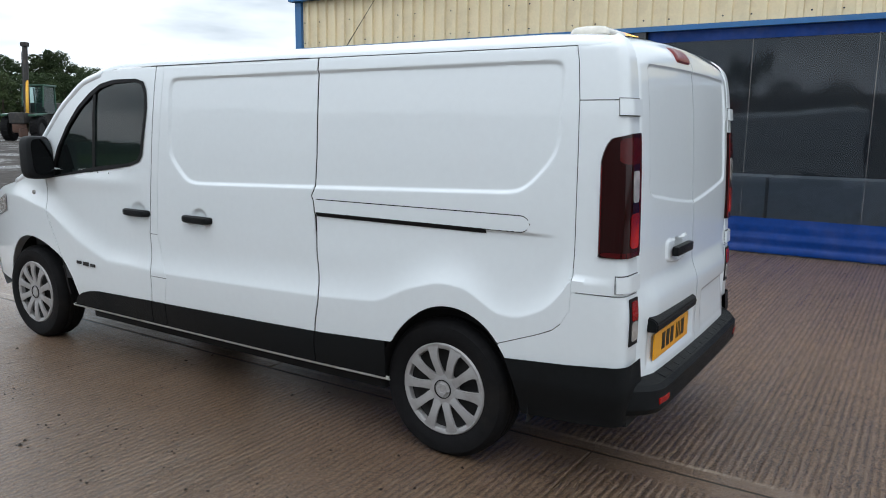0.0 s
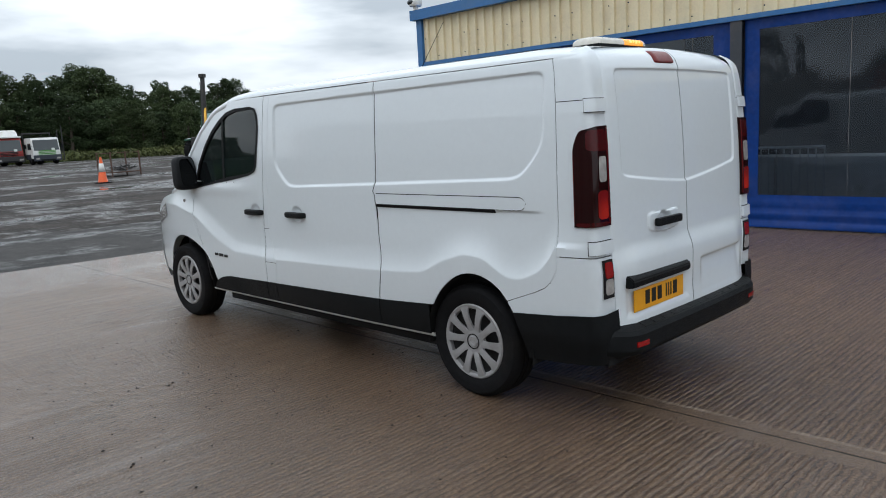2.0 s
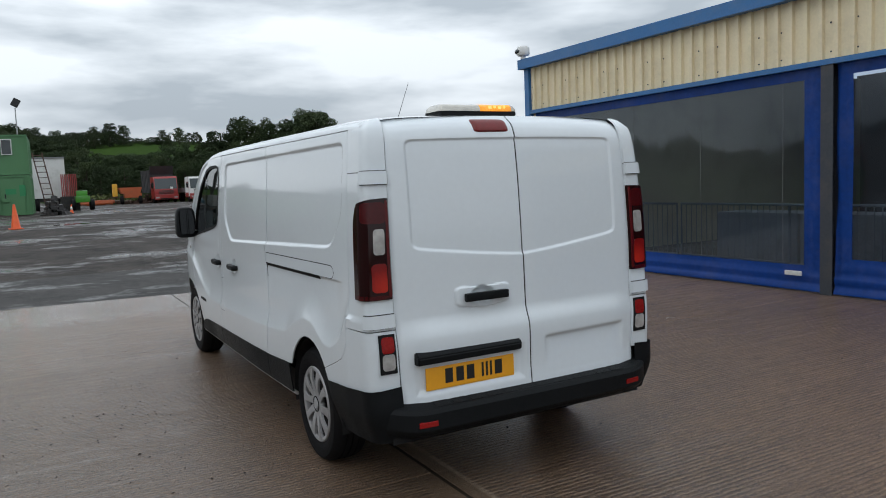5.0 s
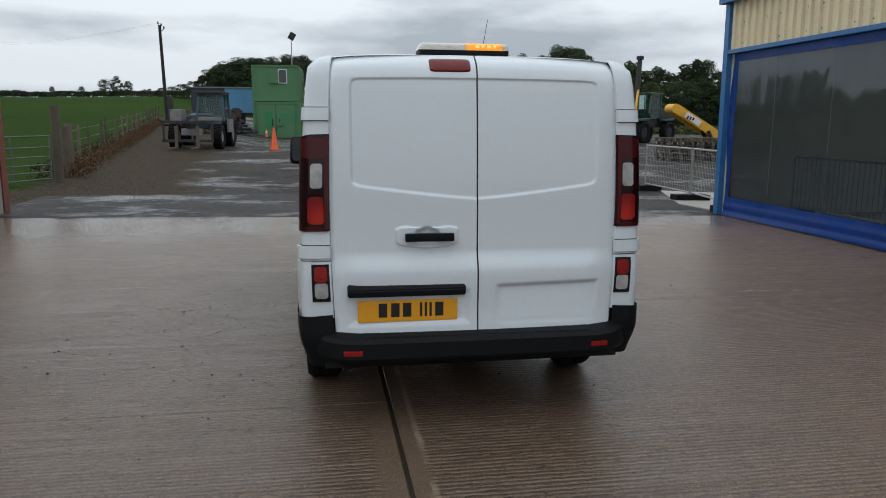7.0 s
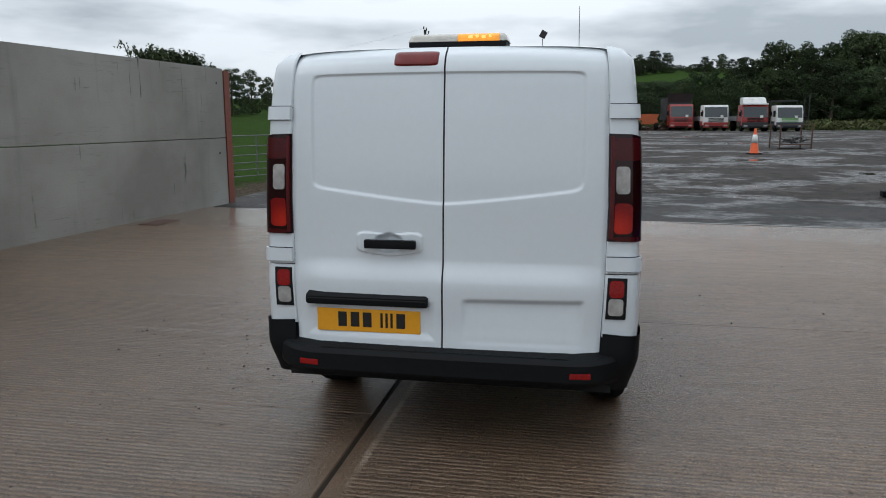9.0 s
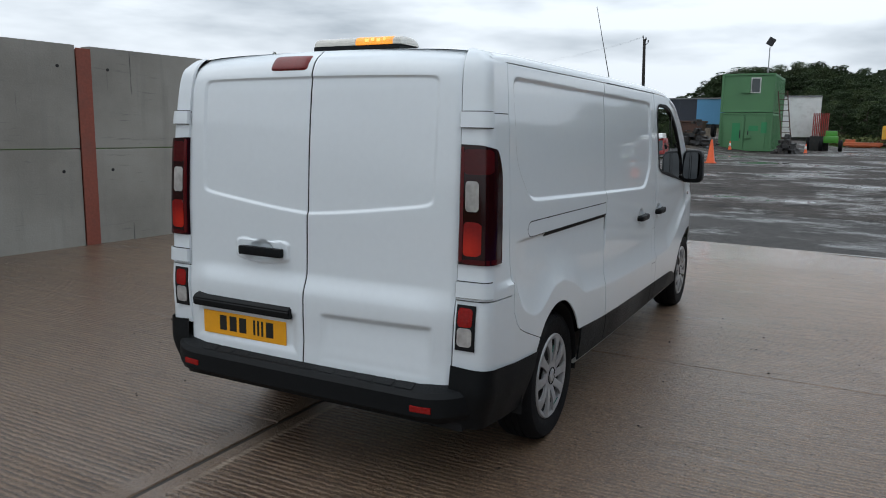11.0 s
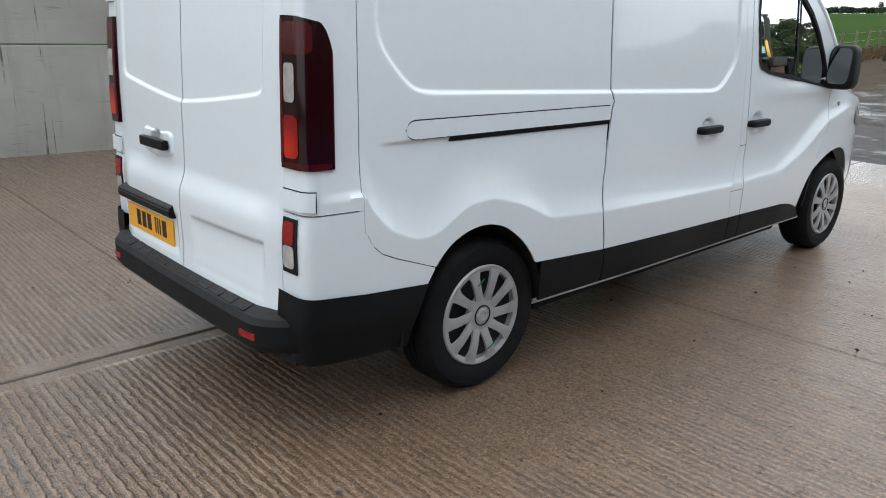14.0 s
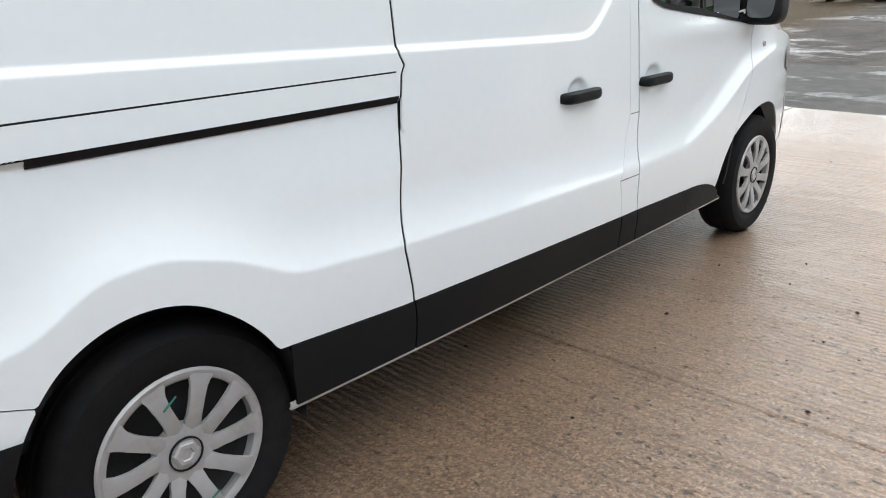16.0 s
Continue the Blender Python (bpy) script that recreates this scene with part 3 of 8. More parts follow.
def tube(bm, pts, r, seg=8):
    """A round bar bent along a line of places."""
    pts = [Vector(p) for p in pts]
    rings = []
    for i, p in enumerate(pts):
        d = (pts[min(i + 1, len(pts) - 1)] - pts[max(i - 1, 0)]).normalized()
        q = d.to_track_quat("Z", "Y")
        rings.append([bm.verts.new(p + q @ Vector((r * math.cos(a), r * math.sin(a), 0))) for a in (2 * math.pi * k / seg for k in range(seg))])
    for p, q in zip(rings, rings[1:]):
        for i in range(seg):
            j = (i + 1) % seg
            bm.faces.new((p[i], p[j], q[j], q[i]))
    bm.faces.new(rings[0][::-1])
    bm.faces.new(rings[-1])


def prism(bm, outline, axis, a, b):
    """An outline of (u, v) drawn out along an axis from a to b: axis x takes (y, z), y takes (x, z), z takes (x, y)."""
    def put(u, v, w):
        return {"x": (w, u, v), "y": (u, w, v), "z": (u, v, w)}[axis]
    lo = [bm.verts.new(put(u, v, a)) for u, v in outline]
    hi = [bm.verts.new(put(u, v, b)) for u, v in outline]
    k = len(outline)
    fs = [bm.faces.new(lo[::-1]), bm.faces.new(hi)]
    for i in range(k):
        fs.append(bm.faces.new((lo[i], lo[(i + 1) % k], hi[(i + 1) % k], hi[i])))
    bmesh.ops.recalc_face_normals(bm, faces=fs)
    return lo + hi


def lathe(bm, profile, centre, axis="y", seg=32, closed=False):
    """Turns a profile of (radius, along) about an axis through centre."""
    c = Vector(centre)
    rings = []
    for r, h in profile:
        ring = []
        for i in range(seg):
            a = 2 * math.pi * i / seg
            u, v = r * math.cos(a), r * math.sin(a)
            ring.append(bm.verts.new(c + Vector({"y": (u, h, v), "z": (u, v, h), "x": (h, u, v)}[axis])))
        rings.append(ring)
    n = len(rings)
    fs = []
    for k in range(n if closed else n - 1):
        p, q = rings[k], rings[(k + 1) % n]
        for i in range(seg):
            j = (i + 1) % seg
            fs.append(bm.faces.new((p[i], p[j], q[j], q[i])))
    if not closed:
        for ring in (rings[0], rings[-1]):
            fs.append(bm.faces.new(ring))
    bmesh.ops.recalc_face_normals(bm, faces=fs)


def grid(bm, nu, nv, f, keep=None):
    """A sheet of nu x nv cells: f(u, v) gives a place; keep(place) tells which cells stay."""
    vs = [[bm.verts.new(f(i / nu, j / nv)) for i in range(nu + 1)] for j in range(nv + 1)]
    fs = []
    for j in range(nv):
        for i in range(nu):
            q = (vs[j][i], vs[j][i + 1], vs[j + 1][i + 1], vs[j + 1][i])
            if keep and not keep(sum((v.co for v in q), Vector()) / 4):
                continue
            fs.append(bm.faces.new(q))
    if keep:
        for v in [v for row in vs for v in row if not v.link_faces]:
            bm.verts.remove(v)
    return vs, fs


def interp(x, table):
    return float(np.interp(x, [a for a, b in table], [b for a, b in table]))


def smooth01(t):
    t = max(0.0, min(1.0, t))
    return t * t * (3 - 2 * t)


# ---- ground ----
FENCE = [(-15.6, -7.45), (-23.4, -8.9), (-31.0, -9.8), (-40.0, -11.0), (-72.0, -15.6), (-140.0, -25.0)]
RISE = [(-75, 0.44), (-50, 0.44), (-33, 0.40), (-26, 0.27), (-14.5, 0.04), (-12, -0.03)]
RIDGE = [(90, 0.6), (140, 0.8), (150, 1.0), (162, 2.6), (168, 3.7), (174, 3.9), (178, 3.6), (182, 2.6), (187, 2.1), (191, 2.1), (200, 1.85), (215, 2.0), (250, 1.5), (270, 1.0)]
FOOT = [(90, 120), (176, 115), (182, 60), (188, 30), (220, 20), (270, 40)]
TOP = [(90, 400), (165, 330), (180, 300), (186, 240), (215, 230), (270, 300)]


def fence_y(x):
    return float(np.interp(-x, [-a for a, b in FENCE], [b for a, b in FENCE]))


def height(x, y):
    """The lie of the land: flat yard, a gentle rise away from the slab, pasture hills behind."""
    h = interp(x, RISE)
    r = math.hypot(x, y)
    az = math.degrees(math.atan2(y, x)) % 360
    if 80 < az < 280:
        a, b = interp(az, FOOT), interp(az, TOP)
        t = max(0.0, min(1.0, (r - a) / (b - a)))
        ease = 0.6 * t + 0.4 * smooth01(t)
        fade = min(1.0, (az - 80) / 20, (280 - az) / 20)
        h += math.tan(radians(interp(az, RIDGE))) * b * ease * fade
        if r > b:
            h -= 0.02 * min(r - b, 600)
    return h


def is_pasture(x, y):
    if x < -13.5 and y < fence_y(x) - 0.3:
        return 1.0
    if -13.5 <= x < 60 and y < -7.9:
        return 1.0
    if x < -84 or y > 70 or math.hypot(x, y) > 130:
        return 1.0
    return 0.0


bm = bmesh.new()
NA = 288
radii = [0.0, 3.0, 6.0, 8.0] + [9.0 * 1.055 ** k for k in range(112)]
rings = []
for r in radii:
    ring = []
    for i in range(NA):
        a = 2 * math.pi * i / NA
        x, y = r * math.cos(a), r * math.sin(a)
        ring.append(bm.verts.new((x, y, height(x, y))))
    rings.append(ring)
for p, q in zip(rings, rings[1:]):
    for i in range(NA):
        bm.faces.new((p[i], q[i], q[(i + 1) % NA], p[(i + 1) % NA]))
bmesh.ops.remove_doubles(bm, verts=rings[0], dist=0.001)
ground = structure("ground", bm, M["land"], "wet dark hardcore yard with puddles running into green pasture hills", "ground", True)
field = ground.data.attributes.new("pasture", "FLOAT", "POINT")
for i, v in enumerate(ground.data.vertices):
    field.data[i].value = is_pasture(v.co.x, v.co.y)


def slab(bm, pts, top, depth=0.12, chamfer=0.006):
    """A cast slab with a small chamfer round its top edge."""
    c = sum((Vector((*p, 0)) for p in pts), Vector()) / len(pts)
    def ring(z, inset):
        out = []
        for p in pts:
            v = Vector((*p, 0))
            d = (c - v)
            d = Vector((math.copysign(inset, d.x), math.copysign(inset, d.y), 0))
            out.append(bm.verts.new((v.x + d.x, v.y + d.y, z)))
        return out
    a, b, d = ring(top - depth, 0), ring(top - chamfer, 0), ring(top, chamfer)
    k = len(pts)
    fs = [bm.faces.new(d)]
    for p, q in ((a, b), (b, d)):
        for i in range(k):
            fs.append(bm.faces.new((p[i], p[(i + 1) % k], q[(i + 1) % k], q[i])))
    bmesh.ops.recalc_face_normals(bm, faces=fs)


def edge_x(y):
    return -8.02 + 0.088 * y


def wall_y(x):
    return -6.25 - 0.055 * (x + 9.15)


yard = tagged(new("pavement"), "wet brown brushed concrete yard slab in front of the shed", "pavement", "", "structure")
G = 0.003
for x0, x1, y0, y1 in ((None, 0.57, -7.6, -0.452), (0.57, 7.0, -7.6, -0.452), (7.0, 15.0, -7.6, -0.452),
                       (None, -1.63, -0.432, 6.6), (-1.63, 5.2, -0.432, 6.6), (5.2, 15.0, -0.432, 6.6)):
    bm = bmesh.new()
    a, b = (edge_x(y0), edge_x(y1)) if x0 is None else (x0 + G, x0 + G)
    slab(bm, [(a, y0), (x1 - G, y0), (x1 - G, y1), (b, y1)], 0.0 if y0 < -1 else -0.003)
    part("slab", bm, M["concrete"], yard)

bm = bmesh.new()
box(bm, (3.45, -0.442, -0.0105), (23.0, 0.024, 0.010))
part("joint_filler", bm, mat("bitumen_filler", (0.024, 0.019, 0.014), 0.5, spec=0.2), yard, "black mud filled joint")
bm = bmesh.new()
slab(bm, [(-13.4, -6.7), (edge_x(-6.6) - 0.01, -6.6), (edge_x(6.3) - 0.01, 6.3), (-10.2, 6.6), (-12.9, 2.0)], -0.012, 0.1, 0.02)
structure("road", bm, M["asphalt"], "strip of newer wet black asphalt beside the slab", "asphalt")
bm = bmesh.new()
slab(bm, [(-12.2, 7.3), (-9.4, 6.35), (-7.9, 6.5), (-7.9, 8.4), (-11.4, 8.6)], 0.01, 0.1, 0.01)
structure("path", bm, mat("pale_path_concrete", (0.34, 0.32, 0.29), 0.5, var=0.15), "pale concrete path beside the shed", "path")

# shallow water lying along the slab's edge and in its hollows
M["water"] = mat("standing_rain_water", (0.06, 0.05, 0.04), 0.14, var=0.1, bump=0.02, bscale=9, rvar=0.04)


def puddle(x, y, lx, ly, rz, seed, name="puddle", z=0.0035):
    """A thin pool with a ragged rim."""
    t = thing(name, (x, y, z), "shallow rain puddle lying on the wet concrete", "puddle", "puddles on the slab", rz)
    bm = bmesh.new()
    mid = bm.verts.new((0, 0, 0))
    rim = []
    for i in range(72):
        a = 2 * math.pi * i / 72
        k = 1 + 0.45 * noise.noise(Vector((math.cos(a) * 1.6, math.sin(a) * 1.6, seed))) + 0.25 * noise.noise(Vector((math.cos(a) * 5, math.sin(a) * 5, seed + 3)))
        rim.append(bm.verts.new((lx * k * math.cos(a), ly * k * math.sin(a), 0)))
    low = [bm.verts.new((v.co.x * 1.01, v.co.y * 1.01, -0.003)) for v in rim]
    for i in range(72):
        j = (i + 1) % 72
        bm.faces.new((mid, rim[i], rim[j]))
        bm.faces.new((rim[i], low[i], low[j], rim[j]))
    part("water_film", bm, M["water"], t)


for x, y, lx, ly, rz, seed in ((edge_x(-4.2) + 0.06, -4.2, 0.05, 1.5, -5, 1.0), (edge_x(3.6) + 0.12, 3.6, 0.05, 1.3, -5, 3.1)):
    puddle(x, y, lx, ly, rz, seed)

# ---- cast concrete boundary wall ----
wall = tagged(new("wall_south"), "tall grey cast concrete panel wall between red steel posts", "wall", "", "structure")
POSTS_X = [-9.42, -2.95, 3.3, 9.55, 15.8]
for k in range(4):
    x0, x1 = POSTS_X[k] + 0.10, POSTS_X[k + 1] - 0.10
    for z0, z1 in ((-0.05, 1.262), (1.274, 2.58)):
        bm = bmesh.new()
        L = math.hypot(x1 - x0, wall_y(x1) - wall_y(x0))
        xm = (x0 + x1) / 2
        box(bm, (xm, wall_y(xm) - 0.09, (z0 + z1) / 2), (L, 0.18, z1 - z0), 0.012, rotz(-3.15))
        p = part("panel", bm, M["wall"], wall)
        for hx in (x0 + 0.25, x1 - 0.25):
            bm = bmesh.new()
            rod(bm, (hx, wall_y(hx) + 0.004, z1 - 0.28), (hx, wall_y(hx) - 0.02, z1 - 0.28), 0.022, seg=10)
            part("lifting_hole", bm, M["dark"], p, "dark round lifting hole")
for x in POSTS_X:
    bm = bmesh.new()
    y = wall_y(x)
    w = 0.20
    for yy, t, ww in ((y + 0.012, 0.016, w), (y - 0.19, 0.016, w), (y - 0.09, 0.19, 0.014)):
        box(bm, (x, yy, 1.27), (ww, t, 2.55), 0.002, rotz(-3.15))
    part("steel_post", bm, M["red_oxide"], wall, "red oxide painted steel column")
bm = bmesh.new()
box(bm, (-3.2 - 3.2, wall_y(-6.4) + 0.42, 0.002), (0.62, 0.34, 0.02), 0.004)
drain = thing("drain_cover", (0, 0, 0), "rusty iron drain cover set in the concrete by the wall", "drain")
part("grating", bm, M["rust"], drain)

# ---- shed ----
SY = 6.22
shed = tagged(new("shed"), "cream clad shed with blue trim and clear roll-up curtains", "building", "", "structure")
X0, X1 = -7.62, 9.4
sheet = None
n_sheet = 17
for k in range(n_sheet):
    bm = bmesh.new()
    w = (X1 - X0) / n_sheet
    prof = []
    ribs = 5
    for i in range(ribs):
        s = w / ribs
        b0 = i * s
        prof += [(b0, 0.0), (b0 + s * 0.66, 0.0), (b0 + s * 0.70, -0.045), (b0 + s * 0.96, -0.045)]
    prof.append((w, 0.0))
    vs = [[bm.verts.new((u, v, z)) for u, v in prof] for z in (2.84, 3.66)]
    for i in range(len(prof) - 1):
        bm.faces.new((vs[0][i], vs[0][i + 1], vs[1][i + 1], vs[1][i]))
    if sheet is None:
        sheet = part("cladding_sheet", bm, M["cream"], shed)
        sheet.location = (X0, SY, 0)
    else:
        bm.free()
        o = new("cladding_sheet", sheet.data)
        o.parent = shed
        o.location = (X0 + k * w, SY, 0)
bm = bmesh.new()
random.seed(4)
for k in range(n_sheet * 3):
    for z in (2.93, 3.27):
        x = X0 + 0.08 + k * (X1 - X0) / (n_sheet * 3)
        rod(bm, (x, SY + 0.001, z), (x, SY - 0.008, z), 0.011, seg=6)
tagged(part("screw", bm, M["steel_post"], shed, "row of dark cladding screws"), kind="stuff")
bm = bmesh.new()
prism(bm, [(SY - 0.16, 3.62), (SY - 0.16, 3.80), (SY + 0.05, 3.80), (SY + 0.05, 3.66), (SY - 0.02, 3.62)], "x", X0 - 0.16, X1 + 0.1)
part("gutter", bm, M["blue_trim"], shed, "blue box gutter")
bm = bmesh.new()
prism(bm, [(SY - 0.05, 2.78), (SY - 0.05, 2.845), (SY + 0.04, 2.845), (SY + 0.04, 2.78)], "x", X0, X1)
part("flashing", bm, M["blue_trim"], shed, "blue bottom flashing")
bm = bmesh.new()
box(bm, (X0 - 0.03, SY - 0.01, 1.85), (0.14, 0.10, 3.70), 0.008)
part("corner_post", bm, M["blue_trim"], shed, "blue corner flashing")
bm = bmesh.new()
box(bm, (X0 - 0.115, SY + 0.02, 3.35), (0.03, 0.05, 0.12), 0.005)
part("bracket", bm, M["cream"], shed)
for x in (-1.56, 4.1):
    bm = bmesh.new()
    for yy, t, w in ((SY - 0.03, 0.012, 0.16), (SY + 0.13, 0.012, 0.16), (SY + 0.05, 0.16, 0.01)):
        box(bm, (x, yy, 1.39), (w, t, 2.79), 0.002)
    part("steel_column", bm, M["steel_post"], shed, "dark grey steel column between the curtains")
# shell behind the curtains
bm = bmesh.new()
box(bm, (X0 + 0.06, SY + 5.2, 1.86), (0.08, 10.3, 3.72))
part("end_wall", bm, M["cream"], shed)
bm = bmesh.new()
box(bm, (X1, SY + 5.1, 1.86), (0.08, 10.2, 3.72))
part("end_wall", bm, M["cream"], shed)
# back wall and roof take the near-black colour that carries the inner shade
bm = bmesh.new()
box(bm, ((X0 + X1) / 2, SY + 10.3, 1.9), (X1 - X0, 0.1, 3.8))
part("back_wall", bm, M["shaded_inside"], shed)
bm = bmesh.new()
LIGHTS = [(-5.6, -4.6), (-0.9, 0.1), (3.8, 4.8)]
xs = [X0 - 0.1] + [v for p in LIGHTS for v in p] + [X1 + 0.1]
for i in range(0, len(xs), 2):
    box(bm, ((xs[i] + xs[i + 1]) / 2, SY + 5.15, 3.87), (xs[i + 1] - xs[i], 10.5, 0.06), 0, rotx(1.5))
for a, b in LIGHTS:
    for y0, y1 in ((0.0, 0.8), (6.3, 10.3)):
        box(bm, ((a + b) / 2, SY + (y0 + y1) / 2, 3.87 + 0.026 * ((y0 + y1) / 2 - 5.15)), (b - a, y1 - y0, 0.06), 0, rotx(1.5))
part("roof", bm, M["shaded_inside"], shed, "near-black roof with open rooflights, inner shade put into its colour")
bm = bmesh.new()
box(bm, ((X0 + X1) / 2, SY + 5.35, -0.04), (X1 - X0, 10.0, 0.10))
structure("floor", bm, mat("shed_floor", (0.06, 0.055, 0.05), 0.6), "dark concrete shed floor", "floor")


def fold(x, z, seed, amp):
    return amp * (noise.noise(Vector((x * 0.9 + seed, z * 0.6, seed))) + 0.5 * noise.noise(Vector((x * 3.0 + seed, z * 1.1, 2.0))))


def curtain(x0, x1, wx0, wx1, wz0, wz1, seed):
    """A blue tarpaulin curtain with a clear film window, hanging just behind the column line."""
    cur = thing("curtain", (0, 0, 0), "blue tarpaulin curtain with a large clear film window, closed", "curtain", "shed curtains")
    def place(u, v):
        x, z = x0 + (x1 - x0) * u, 0.015 + 2.785 * v
        y = SY + 0.03 + fold(x, z, seed, 0.018)
        low = max(0.0, 1 - z / wz0)
        y -= 0.05 * low * (0.55 + 0.45 * math.sin(z * 42 + 0.5 * math.sin(x * 0.8 + seed)))
        side = min(x - x0, x1 - x)
        if side < 0.35:
            y += 0.018 * math.sin(x * 55 + 2 * math.sin(z * 2.0 + seed)) * (1 - side / 0.35)
        return (x, y, z)
    nx = int((x1 - x0) / 0.05)
    bm = bmesh.new()
    grid(bm, nx, 70, place, lambda c: not (wx0 < c.x < wx1 and wz0 < c.z < wz1))
    part("tarpaulin", bm, M["tarp"], cur, "", True)
    bm = bmesh.new()
    def film(u, v):
        x, z = wx0 - 0.06 + (wx1 - wx0 + 0.12) * u, wz0 - 0.06 + (wz1 - wz0 + 0.12) * v
        return (x, SY + 0.045 + fold(x, z, seed, 0.008) + 0.0006 * noise.noise(Vector((x * 5.0, z * 0.6, seed + 5))), z)
    grid(bm, nx * 3, 50, film)
    p = part("film_window", bm, M["pvc"], cur, "clear crinkled film window", True)
    for k in range(1, int((wx1 - wx0) / 1.35) + 1):
        x = wx0 + k * 1.35 - 0.25
        bm = bmesh.new()
        grid(bm, 1, 40, lambda u, v: (x + 0.005 * u, SY + 0.036 + fold(x, wz0 + (wz1 - wz0) * v, seed, 0.004), wz0 + (wz1 - wz0) * v))
        part("weld_seam", bm, M["bag"], p, "pale welded seam")
    return cur


curtain(-7.53, -1.65, -7.36, -1.90, 0.33, 2.66, 1.3)
curtain(-1.47, 4.01, -1.26, 3.75, 0.44, 2.65, 4.1)
curtain(4.19, 9.3, 4.5, 9.0, 0.44, 2.65, 7.7)
bm = bmesh.new()
box(bm, (-2.0, SY - 0.045, 0.235), (0.24, 0.012, 0.06), 0.01)
box(bm, (-1.96, SY - 0.052, 0.235), (0.10, 0.012, 0.035), 0.005)
lab = thing("tarpaulin_buckle", (0, 0, 0), "white plastic buckle plate on the blue curtain hem", "buckle")
part("plate", bm, M["white"], lab)

scuff = thing("paint_scuff", (0, 0, 0), "thin pale scuff mark on the wet concrete", "mark")
for x, y, L, w in ((-1.80, 3.30, 0.42, 0.022), (-1.74, 3.72, 0.20, 0.016)):
    bm = bmesh.new()
    grid(bm, 1, 12, lambda u, v: (x + w * (u - 0.5) * math.sin(v * math.pi) + 0.02 * math.sin(v * 9), y + L * (v - 0.5), 0.0025))
    part("scuff", bm, M["concrete_block"], scuff)


# ---- the van: front towards -x, rear axle over the origin ----
PROFILE = [(0.20, 0.885), (0.30, 0.912), (0.45, 0.935), (0.60, 0.941), (0.80, 0.943), (1.00, 0.941), (1.20, 0.938), (1.40, 0.930), (1.60, 0.917), (1.75, 0.903), (1.83, 0.893), (1.88, 0.884), (1.92, 0.84)]
CREASE = [(-4.4, 1.02), (-3.5, 1.02), (-3.13, 0.95), (-2.8, 0.776), (-2.5, 0.675), (-1.9, 0.660), (-1.26, 0.675), (-0.69, 0.69), (-0.34, 0.712), (-0.17, 0.795), (0.0, 0.845),
          (0.14, 0.835), (0.30, 0.742), (0.40, 0.738), (0.53, 0.795), (0.61, 0.89), (0.66, 1.0)]
ROOFLINE = [(-4.42, 0.74), (-4.35, 0.86), (-4.2, 0.965), (-3.9, 1.075), (-3.6, 1.13), (-3.42, 1.20), (-3.2, 1.43), (-2.98, 1.635), (-2.75, 1.79), (-2.5, 1.852), (-2.3, 1.864), (-2.07, 1.866), (0.9, 1.866)]


class Curve:
    """A rounded table of values, looked up in even steps."""
    def __init__(self, table, soft=0.03):
        self.lo = table[0][0] - 0.2
        xs = np.arange(self.lo, table[-1][0] + 0.2, 0.002)
        k = lambda d: np.interp(xs + d, [a for a, b in table], [b for a, b in table])
        self.v = list((k(-soft) + 2 * k(-soft / 2) + 2 * k(0) + 2 * k(soft / 2) + k(soft)) / 8)

    def __call__(self, x):
        t = (x - self.lo) / 0.002
        i = max(0, min(len(self.v) - 2, int(t)))
        t = max(0.0, min(1.0, t - i))
        return self.v[i] * (1 - t) + self.v[i + 1] * t


profile, crease, roofline = Curve(PROFILE), Curve(CREASE, 0.04), Curve(ROOFLINE, 0.05)


def lin(x, table):
    return {id(PROFILE): profile, id(CREASE): crease, id(ROOFLINE): roofline}[id(table)](x)


def half_width(x, z):
    r, f = max(0.0, min(1.0, (x + 1.3) / 2.1)), max(0.0, (-2.9 - x) / 1.5)
    return profile(z) - 0.036 * r * r * (3 - 2 * r) - 0.24 * f ** 2.6


def soft_max(*v, k=0.022):
    m = max(v)
    return m + k * math.log(sum(math.exp((q - m) / k) for q in v))


def relief(x, z):
    """Pressed shapes of the side: the upper panel, the lower flare and the ledge under the rail."""
    d = 0.0
    zc = crease(x)
    t = max(0.0, min(1.0, (z - zc) / 0.17))
    fade = 1 - smooth01((x - 0.58) / 0.1)
    front = smooth01((x + 4.2) / 0.8)
    d += 0.030 * (1 - t) ** 2 * (fade if z > zc else max(fade, 1 - smooth01((x - 0.6) / 0.3))) * front
    if -2.0 < x < 0.65 and z > 1.1:
        top = 1.800 + 0.008 * (x + 1.2)
        low = 1.226 + 0.032 * (x + 0.75)
        sd = soft_max(-1.885 - x, x - 0.548, low - z, z - top, (-1.885 - x) * 0.68 + (1.352 - z) * 0.73, (x - 0.548) * 0.74 + (1.435 - z) * 0.67)
        d -= 0.011 * smooth01(-sd / 0.017)
    if -0.7525 < x:
        s = smooth01((1.105 - z) / 0.014) * smooth01((z - 0.84) / 0.24) * (1 - smooth01((x - 0.42) / 0.16))
        d -= 0.010 * s
    for hx in (-2.19, -1.635):
        q = ((x - hx - 0.01) / 0.062) ** 2 + ((z - 1.012) / 0.052) ** 2
        if q < 1.3:
            d -= 0.014 * smooth01(1.25 - q)
    if x < -2.12:
        q = ((x + 2.75) / 0.5) ** 2
        d += 0.010 * math.exp(-((z - 1.17) / 0.05) ** 2) * math.exp(-q)
    return d


def side(x, z, s, out=0.0):
    return Vector((x, s * (half_width(x, z) + relief(x, z) + out), z))


def arch(x, xc, r, top):
    q = 1 - ((x - xc) / r) ** 2
    return 0.33 + (top - 0.33) * math.sqrt(q) if q > 0 else 0.0


